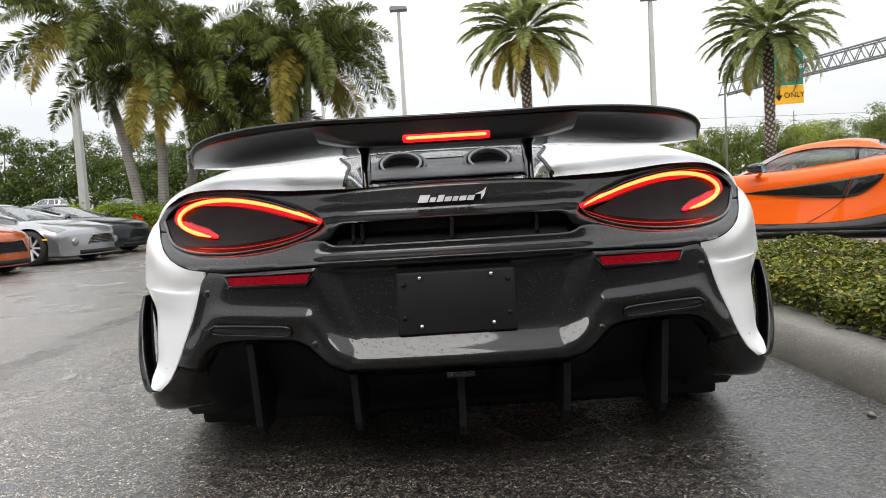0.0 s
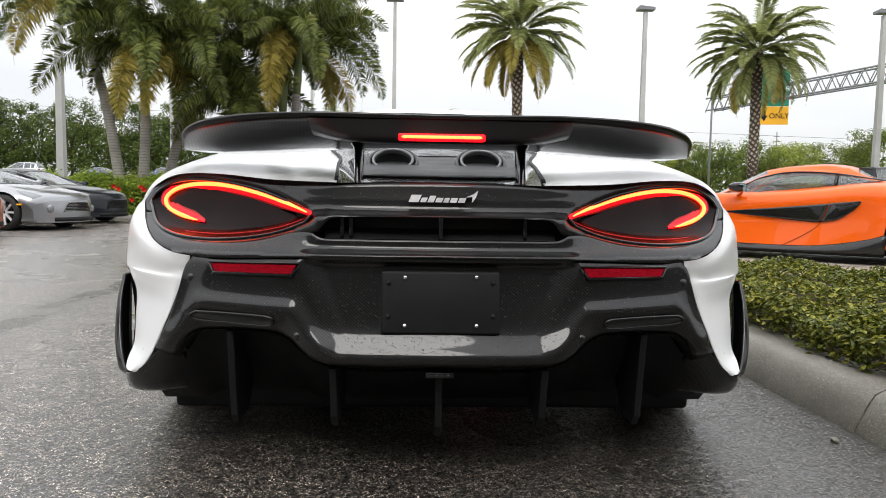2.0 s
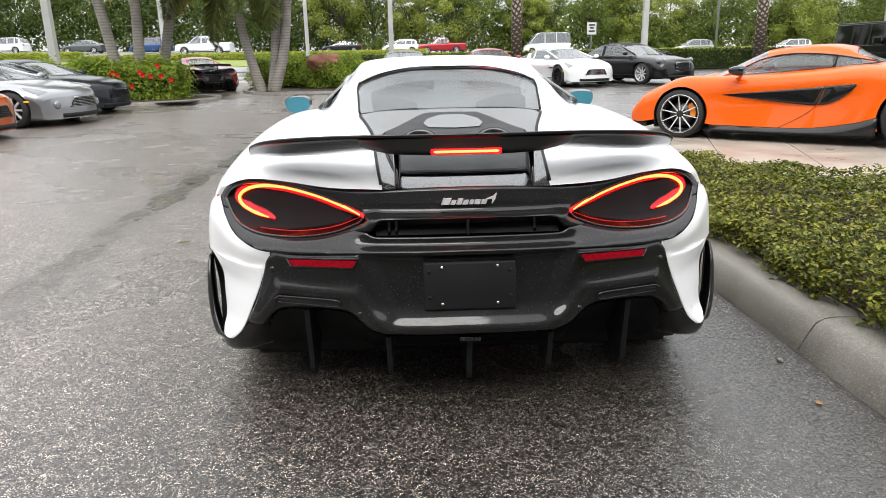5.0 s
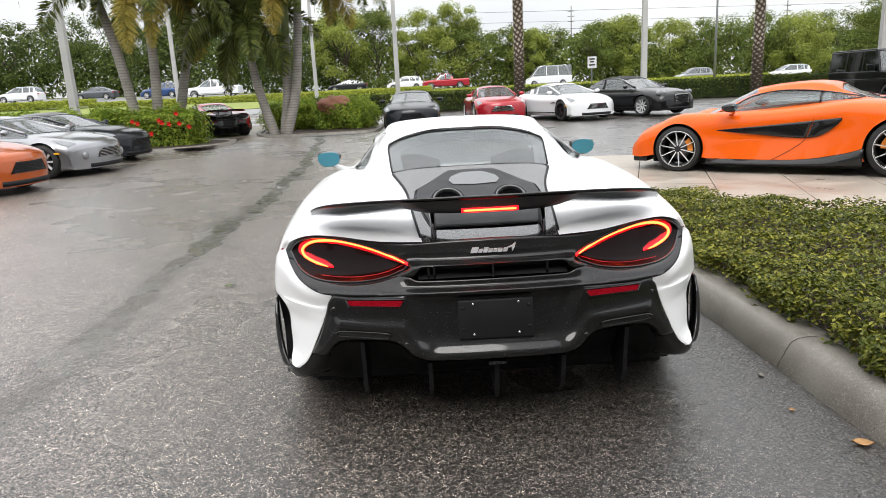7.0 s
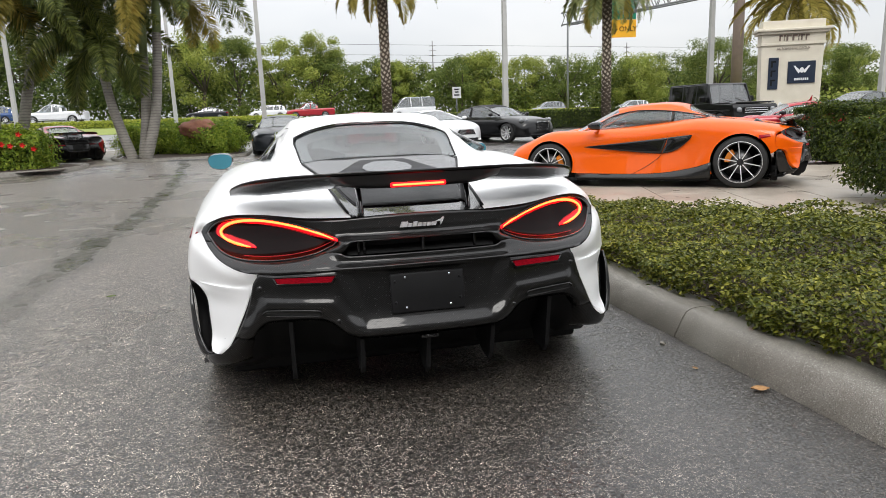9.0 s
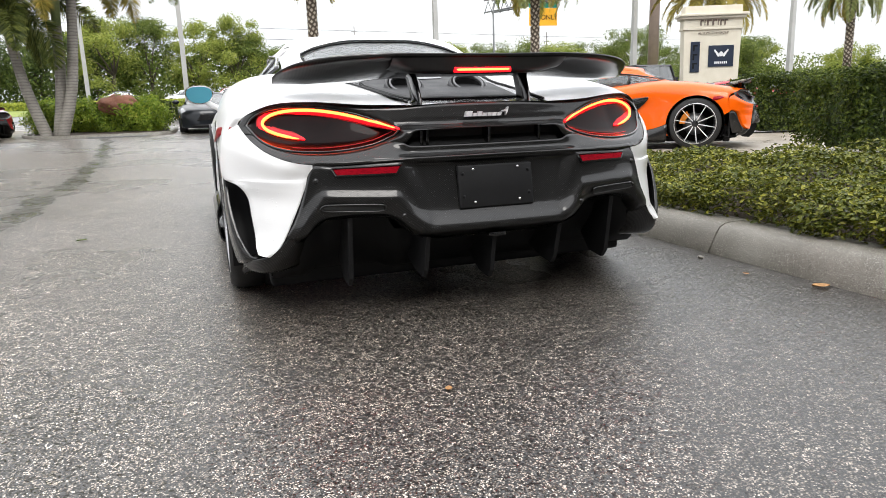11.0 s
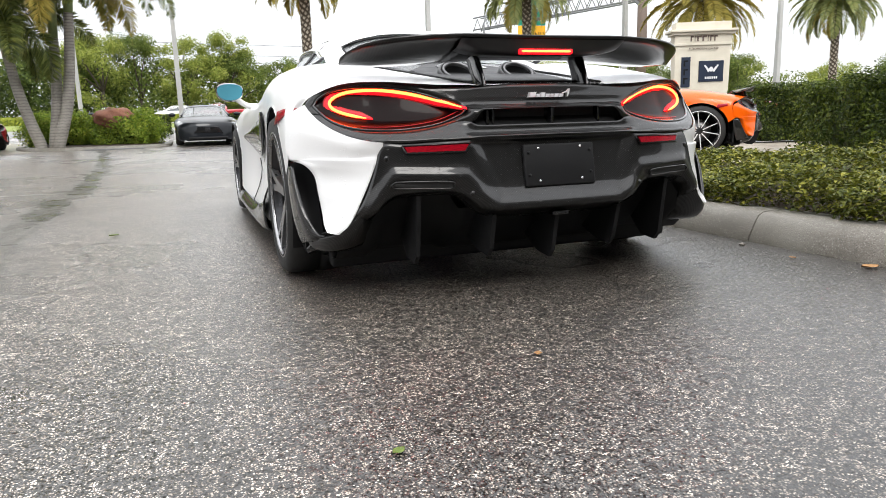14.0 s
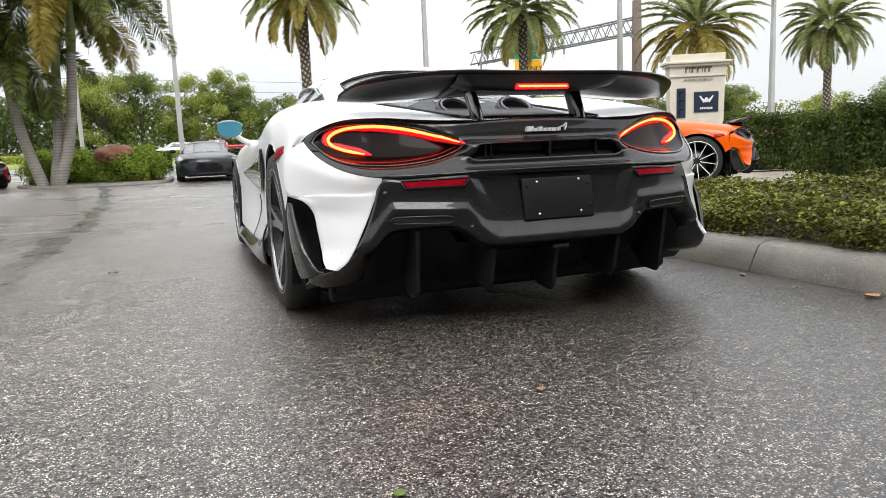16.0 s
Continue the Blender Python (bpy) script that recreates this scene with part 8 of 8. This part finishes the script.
# overhead highway sign on its gantry
gantry = thing("sign_gantry", Matrix.Translation((42.9, 60, LEVEL(60))), "brown steel gantry column carrying a truss over the highway", "gantry")
b = empty_bm()
tube(b, [(0, 0, 0), (0, 0, 6), (0, 0, 14.2)], [.55, .52, .46], 12)
part("column", b, RUST_STEEL, gantry, "brown tapered steel column")
ax, ay = -7.2, 26.0
b = empty_bm()
for z in (11.0, 12.5):
    for off in (-.55, .55):
        tube(b, [(off, 0, z), (ax + off, ay, z + .2)], .10, 6)
part("truss_chord", b, GALVANISED, gantry)
b = empty_bm()
n = 16
for i in range(n):
    f0, f1 = i / n, (i + .5) / n
    for off in (-.55, .55):
        tube(b, [(ax * f0 + off, ay * f0, 11.0), (ax * f1 + off, ay * f1, 12.5)], .055, 5)
        tube(b, [(ax * f1 + off, ay * f1, 12.5), (ax * (i + 1) / n + off, ay * (i + 1) / n, 11.0)], .055, 5)
part("truss_web", b, GALVANISED, gantry)
b = empty_bm()
prism(b, [(-.2, 10.2), (.3, 10.2), (-1.0, 11.1), (-1.4, 11.1)], -.1, .1, "y")
part("bracket", b, GALVANISED, gantry, smooth=False)
hs = thing("highway_sign", Matrix.Translation((38.6, 76, 9.4)) @ Matrix.Rotation(radians(-8), 4, "Z"), "green overhead highway sign with a yellow exit panel", "road sign")
b = empty_bm()
box(b, (-1.75, -.08, 2.2), (1.75, 0, 6.3), .02)
part("green_panel", b, SIGN_GREEN, hs, smooth=False)
b = empty_bm()
box(b, (-1.75, -.09, 0.15), (1.75, -.01, 2.17), .02)
part("yellow_panel", b, SIGN_YELLOW, hs, "yellow exit-only panel", False)
words("ONLY", .8, Matrix.Translation((.75, -.12, .85)) @ UPRIGHT, MATTE_BLACK, hs)
words("MILE", .75, Matrix.Translation((.55, -.11, 2.75)) @ UPRIGHT, SIGN_WHITE, hs)
words("sburg", .95, Matrix.Translation((.65, -.11, 4.15)) @ UPRIGHT, SIGN_WHITE, hs)
b = empty_bm()
prism(b, [(-1.0, 1.75), (-.7, 1.75), (-.7, 1.15), (-.45, 1.15), (-.85, .5), (-1.25, 1.15), (-1.0, 1.15)], -.11, -.095, "y")
part("arrow", b, MATTE_BLACK, hs, smooth=False)

# stone monument sign
mon = thing("monument_sign", Matrix.Translation((19.9, 24.2, LEVEL(24))) @ Matrix.Rotation(radians(-24), 4, "Z") @ Matrix.Diagonal((0.87, 0.9, 1.06, 1)), "cream stucco monument sign with cornice and dealer panels", "sign")
b = empty_bm()
prism(b, [(-1.28, 0), (1.28, 0), (1.36, 3.2), (-1.36, 3.2)], -.35, .35, "y")
part("pier", b, STUCCO, mon, smooth=False)
b = empty_bm()
box(b, (-1.42, -.42, 3.2), (1.42, .42, 3.30), .02)
box(b, (-1.52, -.52, 3.62), (1.52, .52, 3.72), .03)
box(b, (-1.62, -.62, 3.72), (1.62, .62, 3.82), .03)
box(b, (-1.38, -.40, 3.30), (1.38, .40, 3.62), .01)
box(b, (-1.36, -.38, 3.82), (1.36, .38, 4.12), .02)
part("cornice", b, STUCCO, mon, smooth=False)
b = empty_bm()
x = -.62
for w in (.16, .07, .22, .22, .07, .16, .16):
    box(b, (x, -.44, 3.36), (x + w * .35, -.405, 3.58))
    box(b, (x, -.44, 3.52), (x + w, -.405, 3.58))
    x += w + .04
part("name_bars", b, RUST_STEEL, mon, smooth=False)
words("AUTOMOTIVE GROUP", .145, Matrix.Translation((0.02, -.40, 3.02)) @ UPRIGHT, RUST_STEEL, mon)
b = empty_bm()
box(b, (-1.02, -.40, 1.55), (-.58, -.345, 2.75), .01)
pn = part("dark_plaque", b, SIGN_NAVY, mon, "narrow dark bronze plaque", False)
b = empty_bm()
for z in (1.8, 2.15, 2.5):
    box(b, (-.92, -.415, z - .12), (-.84, -.40, z + .12))
    box(b, (-.92, -.415, z + .06), (-.70, -.40, z + .12))
part("plaque_mark", b, MATTE_BLACK, pn, smooth=False)
b = empty_bm()
box(b, (-.16, -.40, 1.75), (1.04, -.345, 2.58), .01)
pn = part("navy_panel", b, SIGN_NAVY, mon, "navy panel with a winged emblem", False)
for sx in (-1, 1):
    b = empty_bm()
    prism(b, [(.44 + sx * .05, 2.20), (.44 + sx * .30, 2.42), (.44 + sx * .36, 2.40), (.44 + sx * .14, 2.12)], -.415, -.40, "y")
    part("wing_mark", b, SIGN_WHITE, pn, smooth=False)
b = empty_bm()
bmesh.ops.create_circle(b, cap_ends=True, radius=.10, segments=20, matrix=Matrix.Translation((.44, -.412, 2.24)) @ UPRIGHT)
part("round_mark", b, SIGN_WHITE, pn, smooth=False)
b = empty_bm()
for i in range(7):
    box(b, (.14 + i * .09, -.412, 1.86), (.14 + i * .09 + .06, -.402, 1.95))
part("letter_bars", b, SIGN_WHITE, pn, smooth=False)
b = empty_bm()
x = -1.08
for w, h in ((.30, .24), (.18, .15), (.20, .23), (.19, .15), (.14, .15), (.19, .15), (.19, .15)):
    prism(b, [(x, .82), (x + w * .4, .82), (x + w * .4 + .08, .82 + h), (x + .08, .82 + h)], -.42, -.352, "y")
    prism(b, [(x + w * .5, .82), (x + w * .85, .82), (x + w * .85 + .06, .82 + h * .8), (x + w * .5 + .06, .82 + h * .8)], -.42, -.352, "y")
    x += w + .03
part("raised_logo", b, SIGN_WHITE, mon, "raised white logo strokes", False)
b = empty_bm()
prism(b, [(.60, .98), (.86, 1.12), (.98, 1.28), (.94, 1.02), (.80, .84), (.82, 1.0)], -.42, -.352, "y")
part("red_swoosh", b, RED_PAINT, mon, smooth=False)
b = empty_bm()
for i in range(4):
    box(b, (-.32 + i * .15, -.40, .38), (-.23 + i * .15, -.352, .56))
part("number_bars", b, RUST_STEEL, mon, smooth=False)

# utility poles and wires beyond the road
for x in (-70, -24, -1.5, 24, 60, 95):
    p = thing("utility_pole", Matrix.Translation((x, 116, ground_z(x, 116))), "weathered wooden utility pole above the trees", "utility pole", "utility poles")
    b = empty_bm()
    tube(b, [(0, 0, 0), (0, 0, 12.6)], [.13, .08], 7)
    part("pole", b, WEATHERED, p)
    for za in (11.7, 10.9, 10.1):
        b = empty_bm()
        box(b, (-.55, -.05, za), (.55, .05, za + .09))
        part("crossarm", b, WEATHERED, p, smooth=False)
for k, z in enumerate((9.0, 10.2, 11.86)):
    b = empty_bm()
    tube(b, [(x, 115.85, ground_z(x, 116) + z) for x in np.linspace(-90, 90, 60)], .022, 4)
    tagged(part("overhead_wire", b, MATTE_BLACK), "thin overhead utility wire against the sky", "wire", "overhead wires")

# boulder on the island, storm grate, litter
b = empty_bm()
bmesh.ops.create_icosphere(b, subdivisions=4, radius=1.0)
for v in b.verts:
    n_ = noise.noise(v.co * 1.7) * .25 + noise.noise(v.co * 4.0) * .10
    v.co *= 1 + n_
    v.co.x, v.co.y, v.co.z = v.co.x * .62, v.co.y * .4, v.co.z * .32
ROCK = surface("rusty_boulder", (0.16, 0.06, 0.035), (0.36, 0.16, 0.10), 4.0, (0.6, 0.85), fine=30.0, relief=0.01)
o = part("boulder", b, ROCK)
o.location = (-3.6, 23.95, 1.04)
tagged(o, "rust-brown boulder among the island hedge", "rock")
grate = thing("storm_grate", Matrix.Translation((-3.5, 21.72, LEVEL(21.7) + .006)), "dark iron storm drain grate set in the asphalt", "grate")
b = empty_bm()
for lo, hi in (((-.8, -.16, 0), (.8, -.13, .03)), ((-.8, .13, 0), (.8, .16, .03)), ((-.8, -.13, 0), (-.77, .13, .03)), ((.77, -.13, 0), (.8, .13, .03))):
    box(b, lo, hi)
part("frame", b, GALVANISED, grate, smooth=False)
for i in range(18):
    b = empty_bm()
    box(b, (-.74 + i * .086, -.13, 0), (-.70 + i * .086, .13, .026))
    part("grate_bar", b, MATTE_BLACK, grate, smooth=False)


def fallen_leaf(x, y, rz, size, material, label, z=0.0):
    b = empty_bm()
    rows = [[b.verts.new((u * size, w * size * math.sin(math.pi * (u + .5)) * .36 if abs(u) < .5 else 0, .004 + .10 * size * abs(w) + .12 * size * u * u)) for w in (-1, 0, 1)] for u in np.linspace(-.5, .5, 7)]
    grid_faces(b, rows)
    bmesh.ops.remove_doubles(b, verts=b.verts, dist=1e-5)
    thicken(b, 0.0008)
    o = part("fallen_leaf", b, material)
    o.matrix_world = Matrix.Translation((x, y, z)) @ Matrix.Rotation(rz, 4, "Z")
    return tagged(o, label, "leaf", "fallen leaves")


fallen_leaf(1.335, 1.31, 2.8, .075, DRY_LEAF, "dry brown fallen leaf by the kerb")
fallen_leaf(-1.81, 4.01, .3, .06, MIST_GREEN, "small green fallen leaf on wet asphalt")
fallen_leaf(-.42, .95, 1.1, .03, DRY_LEAF, "tiny dry fallen leaf on wet asphalt")
fallen_leaf(-.95, .55, .5, .035, MIST_GREEN, "small green fallen leaf on wet asphalt")
fallen_leaf(1.22, 1.60, 1.9, .03, DRY_LEAF, "tiny dry fallen leaf on wet asphalt")
b = empty_bm()
bmesh.ops.create_icosphere(b, subdivisions=2, radius=.014)
for v in b.verts:
    v.co *= 1 + noise.noise(v.co * 90) * .3
    v.co.z *= .7
o = part("pebble", b, CONCRETE)
o.location = (1.258, 1.945, .006)
tagged(o, "grey pebble lying by the kerb", "stone")
